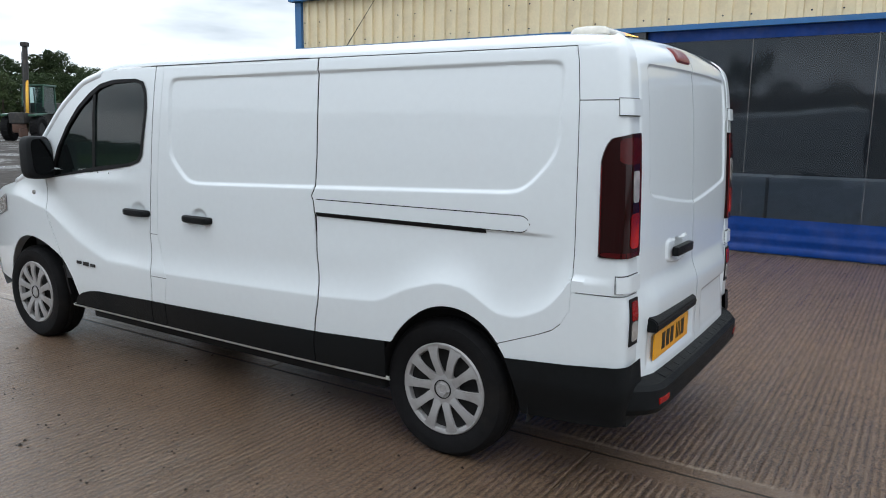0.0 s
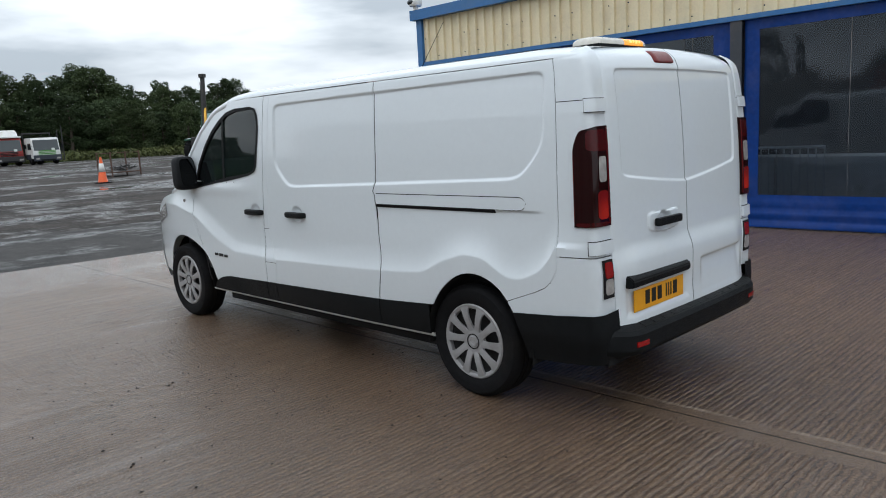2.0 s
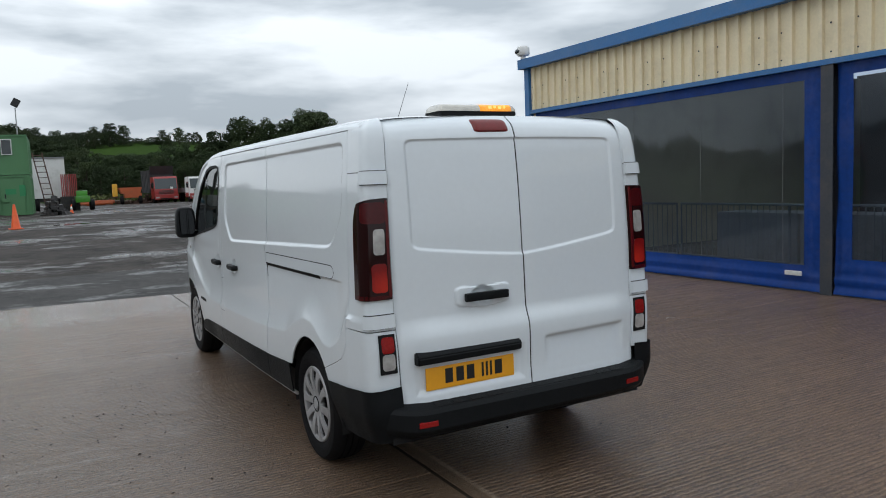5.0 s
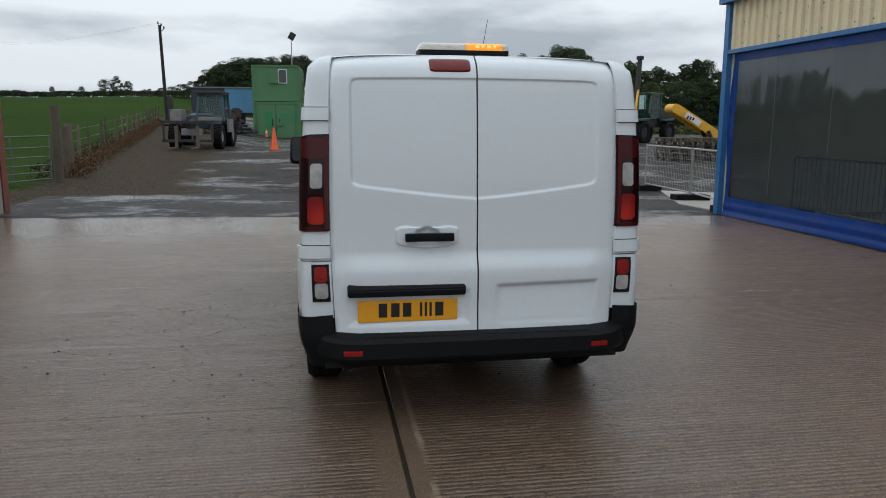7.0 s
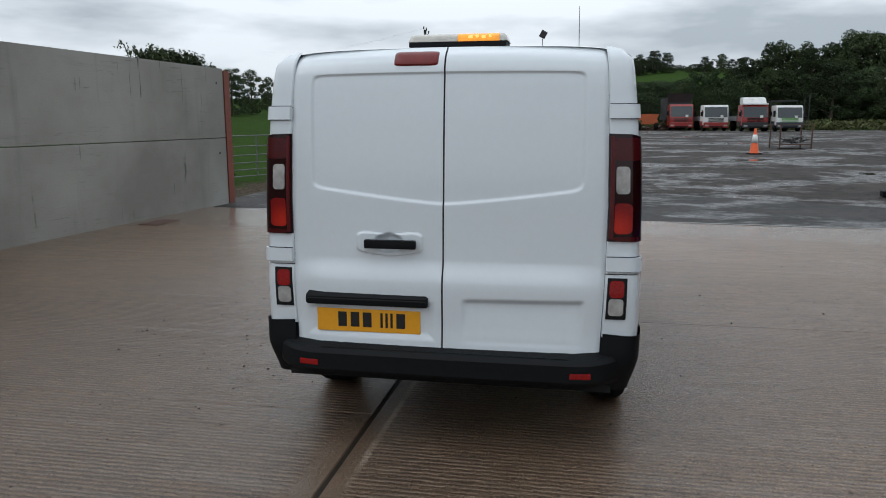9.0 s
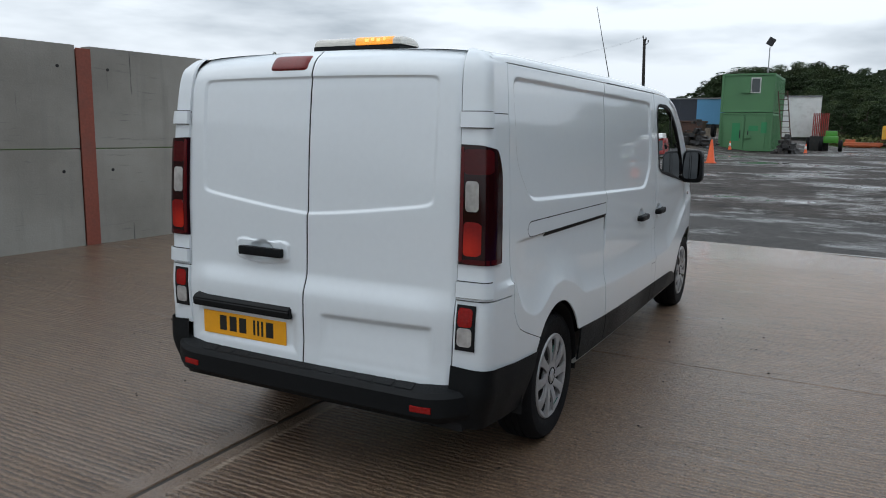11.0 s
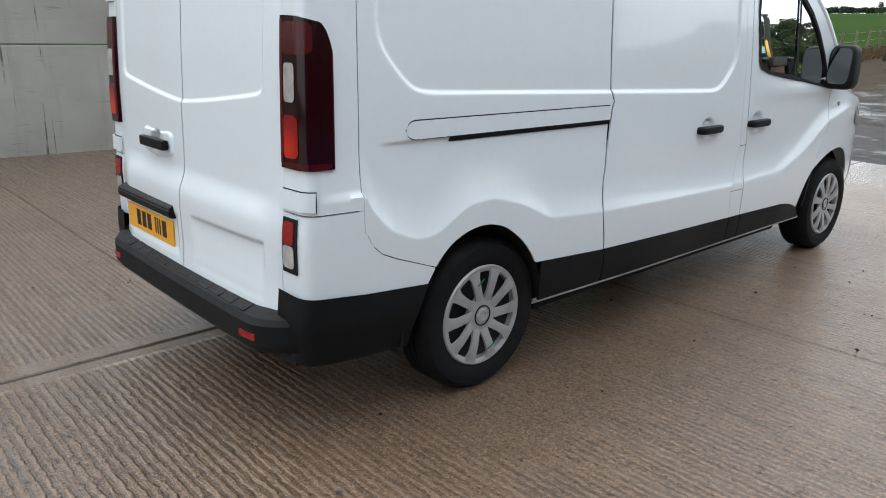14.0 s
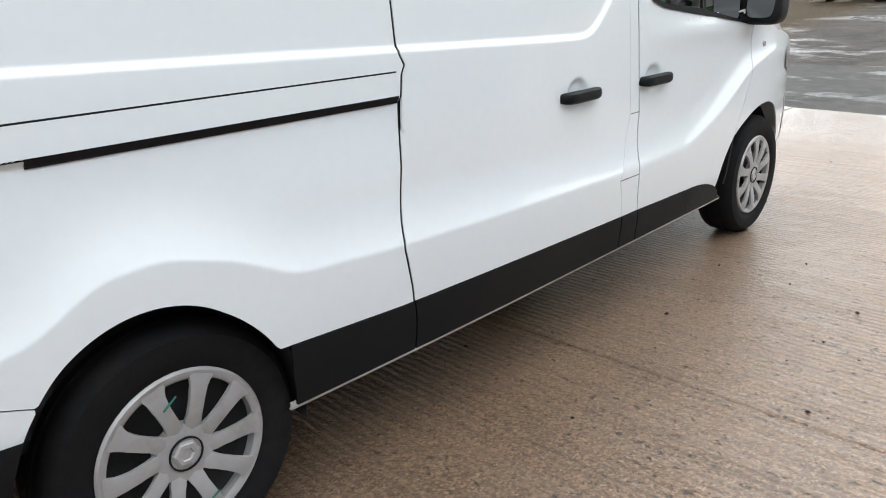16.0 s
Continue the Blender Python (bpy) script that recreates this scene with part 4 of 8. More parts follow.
def wheel_cut(x):
    return max(arch(x, 0.045, 0.355, 0.742), arch(x, -3.46, 0.44, 0.755))


def col_breaks(x0, x1, step):
    xs = set(np.linspace(x0, x1, max(2, int(abs(x1 - x0) / step) + 1)))
    for xc, r in ((0.045, 0.355), (-3.46, 0.44)):
        for i in range(49):
            x = xc - r * math.cos(math.pi * i / 48) * 0.9999
            if min(x0, x1) < x < max(x0, x1):
                xs.add(x)
    return sorted(xs)


def skin(name, xl, xr, zb, zt, s, material, parent, label="", out=0.0, step=0.016, nz=90, hem=0.008, keep=None):
    """A pressed panel between two seams xl(z), xr(z), a lower edge zb(x) and an upper edge zt(x), with folded hems."""
    bm = bmesh.new()
    zm = 1.0
    a, b = xl(zm), xr(zm)
    cols = col_breaks(a, b, step)
    n = len(cols) - 1
    rows = []
    for j in range(nz + 1):
        v = j / nz
        row = []
        for x0 in cols:
            u = (x0 - a) / (b - a)
            lo, hi = zb(x0), zt(x0)
            z = lo + (hi - lo) * v
            x = xl(z) + (xr(z) - xl(z)) * u
            row.append(bm.verts.new(side(x, z, s, out)))
        rows.append(row)
    for j in range(nz):
        for i in range(n):
            q = (rows[j][i], rows[j][i + 1], rows[j + 1][i + 1], rows[j + 1][i])
            if keep:
                c = sum((w.co for w in q), Vector()) / 4
                if not keep(c.x, c.z):
                    continue
            bm.faces.new(q if s < 0 else q[::-1])
    ring = [r for r in rows[0]] + [rows[j][-1] for j in range(1, nz + 1)] + rows[-1][::-1][1:] + [rows[j][0] for j in range(nz - 1, 0, -1)]
    inner = [bm.verts.new(v.co + Vector((0, -s * hem, 0))) for v in ring]
    for i in range(len(ring)):
        j = (i + 1) % len(ring)
        if not bm.edges.get((ring[i], ring[j])):
            continue
        q = (ring[j], ring[i], inner[i], inner[j])
        bm.faces.new(q if s < 0 else q[::-1])
    for v in [v for v in bm.verts if not v.link_faces]:
        bm.verts.remove(v)
    return part(name, bm, material, parent, label, True, 35)


van = thing("van", (0, 0, 0), "white panel van, black bumpers, amber roof beacon, parked on wet concrete", "van")
g = 0.0035
SILL = 0.335


def black_top(x):
    if x < -2.55:
        return 0.34 + 0.125 * math.sqrt(max(0.0, 1 - ((x + 2.55) / 0.34) ** 2))
    return interp(x, [(-2.55, 0.465), (-1.9, 0.478), (-0.7, 0.502), (-0.3, 0.522), (0.3, 0.545), (0.42, 0.555), (0.9, 0.615)])


WIN = [(-3.11, 1.172), (-3.06, 1.285), (-3.01, 1.376), (-2.90, 1.515), (-2.78, 1.628), (-2.66, 1.708), (-2.55, 1.762), (-2.42, 1.786), (-2.20, 1.790), (-2.125, 1.772), (-2.095, 1.72),
       (-2.085, 1.62), (-2.13, 1.35), (-2.16, 1.312), (-2.25, 1.286), (-2.7, 1.232)]


def inside(x, z, poly, grow=0.0):
    hit = False
    k = len(poly)
    cx, cz = sum(p[0] for p in poly) / k, sum(p[1] for p in poly) / k
    for i in range(k):
        x1, z1 = poly[i]
        x2, z2 = poly[(i + 1) % k]
        x1, z1, x2, z2 = x1 + math.copysign(grow, x1 - cx), z1 + math.copysign(grow, z1 - cz), x2 + math.copysign(grow, x2 - cx), z2 + math.copysign(grow, z2 - cz)
        if (z1 > z) != (z2 > z) and x < (x2 - x1) * (z - z1) / (z2 - z1) + x1:
            hit = not hit
    return hit


def seam_a(z):
    return interp(z, [(0.3, -2.93), (0.64, -2.99), (0.94, -3.15), (1.18, -3.18), (1.25, -3.20)])


def seam_b(z):
    return interp(z, [(0.3, -2.075), (0.55, -2.05), (0.65, -2.05), (0.88, -2.075), (1.24, -2.045), (1.6, -2.025), (1.87, -2.01)])


def seam_c(z):
    return interp(z, [(0.3, -1.94), (0.55, -1.92), (0.63, -1.90), (0.72, -1.95), (0.886, -2.005), (1.39, -1.97), (1.87, -1.935)])


def seam_d(z):
    return interp(z, [(0.3, -0.75), (0.41, -0.75), (0.55, -0.735), (0.68, -0.71), (0.75, -0.718), (0.91, -0.742), (1.08, -0.752), (1.165, -0.762), (1.19, -0.775), (1.22, -0.758), (1.4, -0.75), (1.87, -0.758)])


def seam_e(z):
    return interp(z, [(0.5, 0.628), (0.87, 0.636), (1.15, 0.632), (1.4, 0.627), (1.65, 0.617), (1.8, 0.602), (1.9, 0.58)])


def q_low(x):
    """Lower edge of the quarter panel: wheel arch, then the rising cut to the rear column."""
    w = wheel_cut(x)
    if x > 0.25:
        cut = interp(x, [(0.25, 0.595), (0.34, 0.629), (0.49, 0.684), (0.56, 0.715), (0.60, 0.75), (0.625, 0.80)])
        return max(w, cut)
    return max(w, black_top(x) + 0.002)


def quarter_black(x):
    return max(wheel_cut(x), SILL)


for s in (-1, 1):
    skin("front_wing", lambda z: -4.26, lambda z: seam_a(z) - g, lambda x: max(wheel_cut(x), 0.36 if x < -3.7 else 0.36), lambda x: min(lin(x, ROOFLINE) - 0.012, 1.235), s, M["paint"], van, nz=50, step=0.02)
    door = skin("front_door", lambda z: seam_a(z) + g if z < 1.235 else -3.42, lambda z: seam_b(z) - g, lambda x: max(wheel_cut(x), black_top(x) + 0.002, 0.345), lambda x: max(1.19, lin(x, ROOFLINE) - 0.004), s, M["paint"], van, nz=110, step=0.012,
                keep=lambda x, z: not inside(x, z, WIN) and z < lin(x, ROOFLINE))
    skin("sill_panel", lambda z: -2.93, lambda z: seam_b(z) - g, lambda x: SILL, lambda x: black_top(x), s, M["black"], door, "black plastic door cladding", 0.004, nz=12)
    strip = skin("pillar_strip", lambda z: seam_b(z) + g, lambda z: seam_c(z) - 0.001, lambda x: black_top(x) + 0.002, lambda x: 1.864, s, M["paint"], van, nz=80, step=0.012)
    skin("sill_panel", lambda z: seam_b(z) + g, lambda z: seam_c(z) - g, lambda x: SILL, lambda x: black_top(x), s, M["black"], strip, "black plastic cladding", 0.004, nz=12)
    for zz in (0.633, 0.884):
        bm = bmesh.new()
        grid(bm, 8, 1, lambda u, v: side((x := seam_b(zz) + g + (seam_c(zz) - seam_b(zz) - g) * u), zz + 0.003 * (v - 0.5), s, 0.0008))
        part("strip_gap", bm, M["rubber"], strip, "thin dark cross gap", True)
    slide = skin("sliding_door", lambda z: seam_c(z) + 0.001, lambda z: seam_d(z) - 0.0045, lambda x: black_top(x) + 0.002, lambda x: 1.862, s, M["paint"], van, nz=210, step=0.009)
    skin("sill_panel", lambda z: seam_c(z) + g, lambda z: seam_d(z) - g, lambda x: SILL, lambda x: black_top(x), s, M["black"], slide, "black plastic door cladding", 0.004, nz=12)
    quarter = skin("quarter_panel", lambda z: seam_d(z) + 0.0045, lambda z: seam_e(z) - 0.002, q_low, lambda x: 1.862, s, M["paint"], van, nz=210, step=0.009)
    skin("sill_panel", lambda z: seam_d(z) + g, lambda z: -0.30, lambda x: quarter_black(x), lambda x: max(black_top(x), wheel_cut(x) + 0.002), s, M["black"], quarter, "black plastic cladding", 0.004, nz=12)
    def low_top(x):
        return interp(x, [(0.25, 0.595), (0.34, 0.629), (0.49, 0.684), (0.56, 0.715), (0.60, 0.75), (0.625, 0.79)]) - 0.005
    skin("rear_lower_panel", lambda z: 0.31, lambda z: seam_e(z) + 0.002, lambda x: max(black_top(x) - 0.012, wheel_cut(x)), lambda x: max(low_top(x), black_top(x), wheel_cut(x) + 0.002), s, M["paint"], van, nz=24, step=0.012)
    # rail cover, slot and its outline
    def cover(u, v, o):
        x = -0.742 + (0.43 + 0.742) * u
        c = min(1.0, (0.43 - x) / 0.05)
        z0, z1 = 1.106 + 0.012 * (1 - math.sqrt(max(0, 1 - (1 - c) ** 2))) * 3, 1.172 - 0.012 * (1 - math.sqrt(max(0, 1 - (1 - c) ** 2))) * 3
        return side(x, z0 + (z1 - z0) * v, s, o)
    bm = bmesh.new()
    grid(bm, 90, 2, lambda u, v: cover(u, (v - 0.5) * 1.13 + 0.5, 0.0008))
    rail = part("rail_gap", bm, M["rubber"], quarter, "thin dark gap round the rail cover", True)
    bm = bmesh.new()
    grid(bm, 90, 6, lambda u, v: cover(u * 0.997, v, 0.0022))
    part("rail_cover", bm, M["paint"], quarter, "white sliding door rail cover", True)
    bm = bmesh.new()
    grid(bm, 60, 3, lambda u, v: side(-0.744 + 0.964 * u, 1.089 + 0.021 * v - 0.004 * u, s, 0.0036))
    part("rail_slot", bm, M["rubber"], quarter, "black sliding door rail slot", True)
    # bare metal sill edge
    bm = bmesh.new()
    for a, b in ((-2.95, -0.30),):
        for k in range(26):
            x0, x1 = a + (b - a) * k / 26, a + (b - a) * (k + 1) / 26
            rod(bm, (x0, s * (half_width(x0, 0.33) + 0.012), 0.325), (x1, s * (half_width(x1, 0.33) + 0.012), 0.325), 0.011, seg=8, cap=False)
    part("sill_edge", bm, M["sill_metal"], van, "pale metal sill edge", True)
    # window: frame, glass, divider
    poly = WIN
    bm = bmesh.new()
    k = len(poly)
    cx, cz = -2.55, 1.50
    def scaled(p, d):
        vx, vz = p[0] - cx, p[1] - cz
        L = math.hypot(vx, vz)
        return (p[0] + vx / L * d, p[1] + vz / L * d)
    dense = []
    for i in range(k):
        a, b = poly[i], poly[(i + 1) % k]
        m = max(1, int(math.hypot(b[0] - a[0], b[1] - a[1]) / 0.03))
        dense += [(a[0] + (b[0] - a[0]) * q / m, a[1] + (b[1] - a[1]) * q / m) for q in range(m)]
    outer = [bm.verts.new(side(*scaled(p, 0.011), s, 0.004)) for p in dense]
    inner = [bm.verts.new(side(*scaled(p, -0.017), s, 0.003)) for p in dense]
    deep = [bm.verts.new(side(*scaled(p, -0.017), s, -0.02)) for p in dense]
    for p, q in ((outer, inner), (inner, deep)):
        for i in range(len(dense)):
            j = (i + 1) % len(dense)
            f = (p[i], p[j], q[j], q[i])
            bm.faces.new(f if s < 0 else f[::-1])
    part("window_frame", bm, M["rubber"], door, "black rubber window surround", True, 40)
    bm = bmesh.new()
    grid(bm, 80, 50, lambda u, v: side(-3.13 + 1.06 * u, 1.16 + 0.65 * v, s, -0.008), lambda c: inside(c.x, c.z, poly, 0.0))
    o = part("window_pane", bm, M["glass"], door, "tinted side window glass", True)
    bm = bmesh.new()
    grid(bm, 1, 20, lambda u, v: side(-2.635 + 0.01 * v + 0.028 * u, 1.24 + 0.475 * v, s, 0.0))
    part("window_divider", bm, M["rubber"], door, "black quarter light bar", True)
    bm = bmesh.new()
    grid(bm, 20, 16, lambda u, v: side(-3.04 + 0.93 * u, 0.62 + (0.60 + 0.07 * u) * v, s, -0.05))
    part("door_lining", bm, M["cabin"], door, "dark grey inner door trim", True)
    # black corner behind the mirror
    bm = bmesh.new()
    prism(bm, [(-3.20, 1.17), (-2.93, 1.20), (-3.01, 1.39), (-3.09, 1.33)], "y", s * 0.87, s * 0.905)
    part("mirror_base", bm, M["black"], door, "black mirror mounting corner")
    mir = new("door_mirror")
    mir.parent = van
    tagged(mir, "large black door mirror")
    bm = bmesh.new()
    rows = []
    for j in range(21):
        q = math.pi * (j / 20 - 0.5)
        cq, sq = math.copysign(abs(math.cos(q)) ** 0.42, math.cos(q)), math.copysign(abs(math.sin(q)) ** 0.42, math.sin(q))
        row = []
        for i in range(32):
            a = 2 * math.pi * i / 32
            ca, sa = math.copysign(abs(math.cos(a)) ** 0.5, math.cos(a)), math.copysign(abs(math.sin(a)) ** 0.42, math.sin(a))
            z = 0.140 * sq
            lean = 0.018 * (z / 0.14)
            row.append(bm.verts.new((-3.135 + (0.062 if ca > 0 else 0.085) * ca * cq - lean, s * (1.008 + 0.089 * sa * cq * (1 - 0.10 * z / 0.14)), 1.305 + z)))
        rows.append(row)
    for p, q in zip(rows, rows[1:]):
        for i in range(32):
            j = (i + 1) % 32
            bm.faces.new((p[i], p[j], q[j], q[i]))
    bmesh.ops.remove_doubles(bm, verts=bm.verts, dist=0.0005)
    bmesh.ops.recalc_face_normals(bm, faces=bm.faces)
    part("mirror_shell", bm, M["black"], mir, "", True, 60)
    bm = bmesh.new()
    def mirror_pt(u, v):
        p, q = 2 * u - 1, 2 * v - 1
        k = max(abs(p), abs(q)) / max(1e-6, (abs(p) ** 5 + abs(q) ** 5) ** 0.2)
        return Vector((-3.0715 - 0.016 * q * k, s * (1.010 + 0.066 * p * k), 1.312 + 0.112 * q * k))
    vs, fs = grid(bm, 14, 14, mirror_pt)
    bmesh.ops.recalc_face_normals(bm, faces=fs)
    bmesh.ops.solidify(bm, geom=fs, thickness=0.004)
    part("mirror_glass", bm, M["mirror"], mir, "mirror glass", True, 40)
    bm = bmesh.new()
    tube(bm, [(-3.13, s * 0.95, 1.225), (-3.10, s * 0.91, 1.21), (-3.07, s * 0.87, 1.205)], 0.042, 12)
    part("mirror_arm", bm, M["black"], mir, "", True)
    # handles
    for hx, parent in ((-2.19, door), (-1.635, slide)):
        bm = bmesh.new()
        n = 18
        rows = []
        for i in range(n + 1):
            t = i / n
            x = hx - 0.118 + 0.24 * t
            bow = math.sqrt(max(0.0, 1 - (2 * t - 1) ** 6))
            yo = half_width(x, 1.0) + 0.004 + 0.034 * bow
            hh = 0.013 + 0.008 * bow
            rows.append([bm.verts.new((x, s * (yo + dy), 1.003 + dz * hh)) for dy, dz in ((-0.026, -1), (-0.008, -1), (0, -0.7), (0.002, 0), (0, 0.7), (-0.008, 1), (-0.026, 1))])
        for p, q in zip(rows, rows[1:]):
            for i in range(7):
                bm.faces.new((p[i], p[(i + 1) % 7], q[(i + 1) % 7], q[i]))
        bm.faces.new(rows[0])
        bm.faces.new(rows[-1])
        bmesh.ops.recalc_face_normals(bm, faces=bm.faces)
        part("handle", bm, M["black"], parent, "black pull handle", True, 40)
    bm = bmesh.new()
    rod(bm, side(-3.33, 1.06, s, -0.01), side(-3.33, 1.06, s, 0.008), 0.018, 0.014, 12)
    part("side_repeater", bm, M["lens_clear"], van, "small side indicator")
    if s < 0:
        bm = bmesh.new()
        for i, (w, h) in enumerate(((0.05, 0.020), (0.06, 0.024), (0.05, 0.020))):
            c = side(-2.79 + 0.075 * i, 0.635 - 0.003 * i, s, 0.004)
            box(bm, c, (w, 0.006, h), 0.002)
        part("badge", bm, M["steel_dark"], door, "small grey badge of unreadable marks")


# rear column, lamps and rear doors
REAR = [(0.478, 0.900), (0.60, 0.890), (0.74, 0.893), (0.80, 0.893), (0.90, 0.882), (1.0, 0.878), (1.2, 0.874), (1.4, 0.866), (1.6, 0.853), (1.75, 0.838), (1.82, 0.826), (1.87, 0.806), (1.905, 0.772), (1.925, 0.725)]


rear = Curve(REAR, 0.02)


def door_edge(z):
    return interp(z, [(0.47, 0.745), (0.9, 0.762), (1.2, 0.765), (1.5, 0.760), (1.7, 0.754), (1.85, 0.746), (1.93, 0.735)])


def corner(u, z, s, out=0.0):
    """Round the rear corner: u = 0 at the side seam, 1 at the door's edge."""
    z2 = min(z, 1.88)
    p0 = Vector((seam_e(z2) + 0.002, half_width(seam_e(z2), z2) + relief(seam_e(z2), z2)))
    xr = rear(z) - 0.030
    p2 = Vector((xr, door_edge(z) + 0.004))
    p1 = Vector((xr - 0.006, half_width(0.78, z2) + 0.004 - 0.9 * max(0.0, z - 1.86)))
    m, k = p0 + (p1 - p0) * 0.72, p2 + (p1 - p2) * 0.63
    if u < 0.55:
        p, d = p0 + (m - p0) * (u / 0.55), p1 - p0
    elif u < 0.72:
        w = (u - 0.55) / 0.17
        p = m * (1 - w) ** 2 + p1 * 2 * w * (1 - w) + k * w * w
        d = (p1 - m) * (1 - w) + (k - p1) * w
    else:
        p, d = k + (p2 - k) * (u - 0.72) / 0.28, p2 - k
    d = d.normalized()
    nrm = Vector((-d.y, d.x))
    if nrm.dot(p - Vector((0.3, 0.4))) < 0:
        nrm = -nrm
    q = p + nrm * out
    return Vector((q.x, s * q.y, z))


def corner_patch(name, u0, u1, z0, z1, s, material, parent, label="", out=0.0, nu=20, nz=20, hem=0.012, zt=None, z_low=None):
    bm = bmesh.new()
    rows = []
    for j in range(nz + 1):
        row = []
        for i in range(nu + 1):
            u = u0 + (u1 - u0) * i / nu
            lo = z_low(u) if z_low else z0
            hi = zt(u) if zt else z1
            row.append(bm.verts.new(corner(u, lo + (hi - lo) * j / nz, s, out)))
        rows.append(row)
    for j in range(nz):
        for i in range(nu):
            q = (rows[j][i], rows[j][i + 1], rows[j + 1][i + 1], rows[j + 1][i])
            bm.faces.new(q if s < 0 else q[::-1])
    ring = rows[0] + [r[-1] for r in rows[1:]] + rows[-1][::-1][1:] + [r[0] for r in rows[-2:0:-1]]
    mid = Vector((0.3, 0, 0))
    inner = []
    for v in ring:
        d = Vector((v.co.x - 0.45, v.co.y - s * 0.5, 0)).normalized()
        inner.append(bm.verts.new(v.co - d * hem))
    for i in range(len(ring)):
        j = (i + 1) % len(ring)
        q = (ring[j], ring[i], inner[i], inner[j])
        bm.faces.new(q if s < 0 else q[::-1])
    return part(name, bm, material, parent, label, True, 38)


def lamp_top(u):
    return interp(u, [(0.38, 1.405), (0.42, 1.445), (0.48, 1.48), (0.56, 1.505), (0.7, 1.522), (1.0, 1.525)])


for s in (-1, 1):
    col = corner_patch("rear_column", 0, 1, 0.885, 1.648, s, M["paint"], van, nu=36, nz=50)
    corner_patch("roof_corner", 0, 1, 1.652, 1.915, s, M["paint"], van, nu=36, nz=24, zt=lambda u: 1.872 + 0.045 * smooth01(u))
    corner_patch("lower_corner", 0, 1, 0.5, 0.880, s, M["paint"], van, nu=36, nz=34, z_low=lambda u: 0.565 + 0.02 * u)
    lamp = corner_patch("tail_lamp", 0.385, 0.985, 1.036, 1.5, s, M["lens_dark"], van, "tall dark red tail lamp", 0.010, 30, 36, 0.02, lamp_top)
    def rounded(u0, u1, z0, z1, r=0.25):
        def k(u):
            t = (u - u0) / (u1 - u0)
            e = max(0.0, (r - t) / r, (t - 1 + r) / r)
            return 0.014 * (1 - math.sqrt(max(0.0, 1 - e * e)))
        return (lambda u: z1 - k(u)), (lambda u: z0 + k(u))
    def lens(name, u0, u1, z0, z1, material, parent, label, out):
        hi, lo = rounded(u0, u1, z0, z1)
        corner_patch(name, u0, u1, z0, z1, s, material, parent, label, out, 14, 10, 0.006, hi, lo)
    lens("upper_lens", 0.60, 0.94, 1.404, 1.506, M["lens_upper"], lamp, "deep red upper lens", 0.0108)
    lens("reverse_lens", 0.715, 0.905, 1.254, 1.378, M["lens_clear"], lamp, "clear reversing lens", 0.0130)
    lens("brake_lens", 0.695, 0.922, 1.072, 1.212, M["lens_lit"], lamp, "red brake lens, softly lit", 0.0126)
    lens("edge_lens", 0.936, 0.985, 1.046, 1.515, M["lens_edge"], lamp, "thin red edge lens", 0.0115)
    lens("edge_lens", 0.385, 0.402, 1.05, 1.40, M["lens_edge"], lamp, "thin red edge lens", 0.0108)
    lens("foot_lens", 0.40, 0.965, 1.038, 1.058, M["lens_upper"], lamp, "dark red strip along the lamp's foot", 0.0110)
    low = corner_patch("fog_lamp", 0.715, 0.968, 0.672, 0.866, s, M["rubber"], van, "small lower rear lamp in a black frame", 0.006, 12, 12, 0.012)
    lens("red_lens", 0.75, 0.945, 0.775, 0.855, M["lens_red"], low, "red fog lens", 0.009)
    lens("clear_lens", 0.75, 0.945, 0.690, 0.770, M["lens_clear"], low, "clear lens", 0.009)
    for z0, z1 in ((1.592, 1.655), (0.898, 0.962)):
        h = corner_patch("hinge_gap", 0.590, 1.0, z0 - 0.0036, z1 + 0.0036, s, M["rubber"], van, "dark gap round the hinge", 0.003, 16, 4, 0.004)
        corner_patch("hinge", 0.60, 1.0, z0, z1, s, M["paint"], h, "white painted door hinge", 0.014, 16, 6, 0.014)
    # bumper wrap from the arch round the corner
    bm = bmesh.new()
    def wrap(u, v):
        lo, hi = 0.300 + 0.03 * u, 0.556 + 0.050 * u
        if u < 0.45:
            x = 0.33 + (0.630 - 0.33) * u / 0.45
            lo2 = max(lo, wheel_cut(x)) if x < 0.41 else lo
            z = lo2 + (hi - lo2) * v
            p = side(x, max(z, 0.5), s, 0.008)
            p.y -= s * 0.05 * smooth01((0.5 - z) / 0.22)
            return Vector((p.x, p.y, z))
        w = (u - 0.45) / 0.55
        z = lo + (hi - lo) * v
        p = corner(w, max(z, 0.52), s, 0.008 + 0.012 * w)
        k = 0.05 * smooth01((0.5 - z) / 0.22)
        return Vector((p.x - k * w, p.y - s * k, z))
    vs, fs = grid(bm, 60, 16, wrap)
    if s > 0:
        bmesh.ops.reverse_faces(bm, faces=fs)
    wrapo = part("bumper_corner", bm, M["black"], van, "black plastic bumper corner", True, 40)

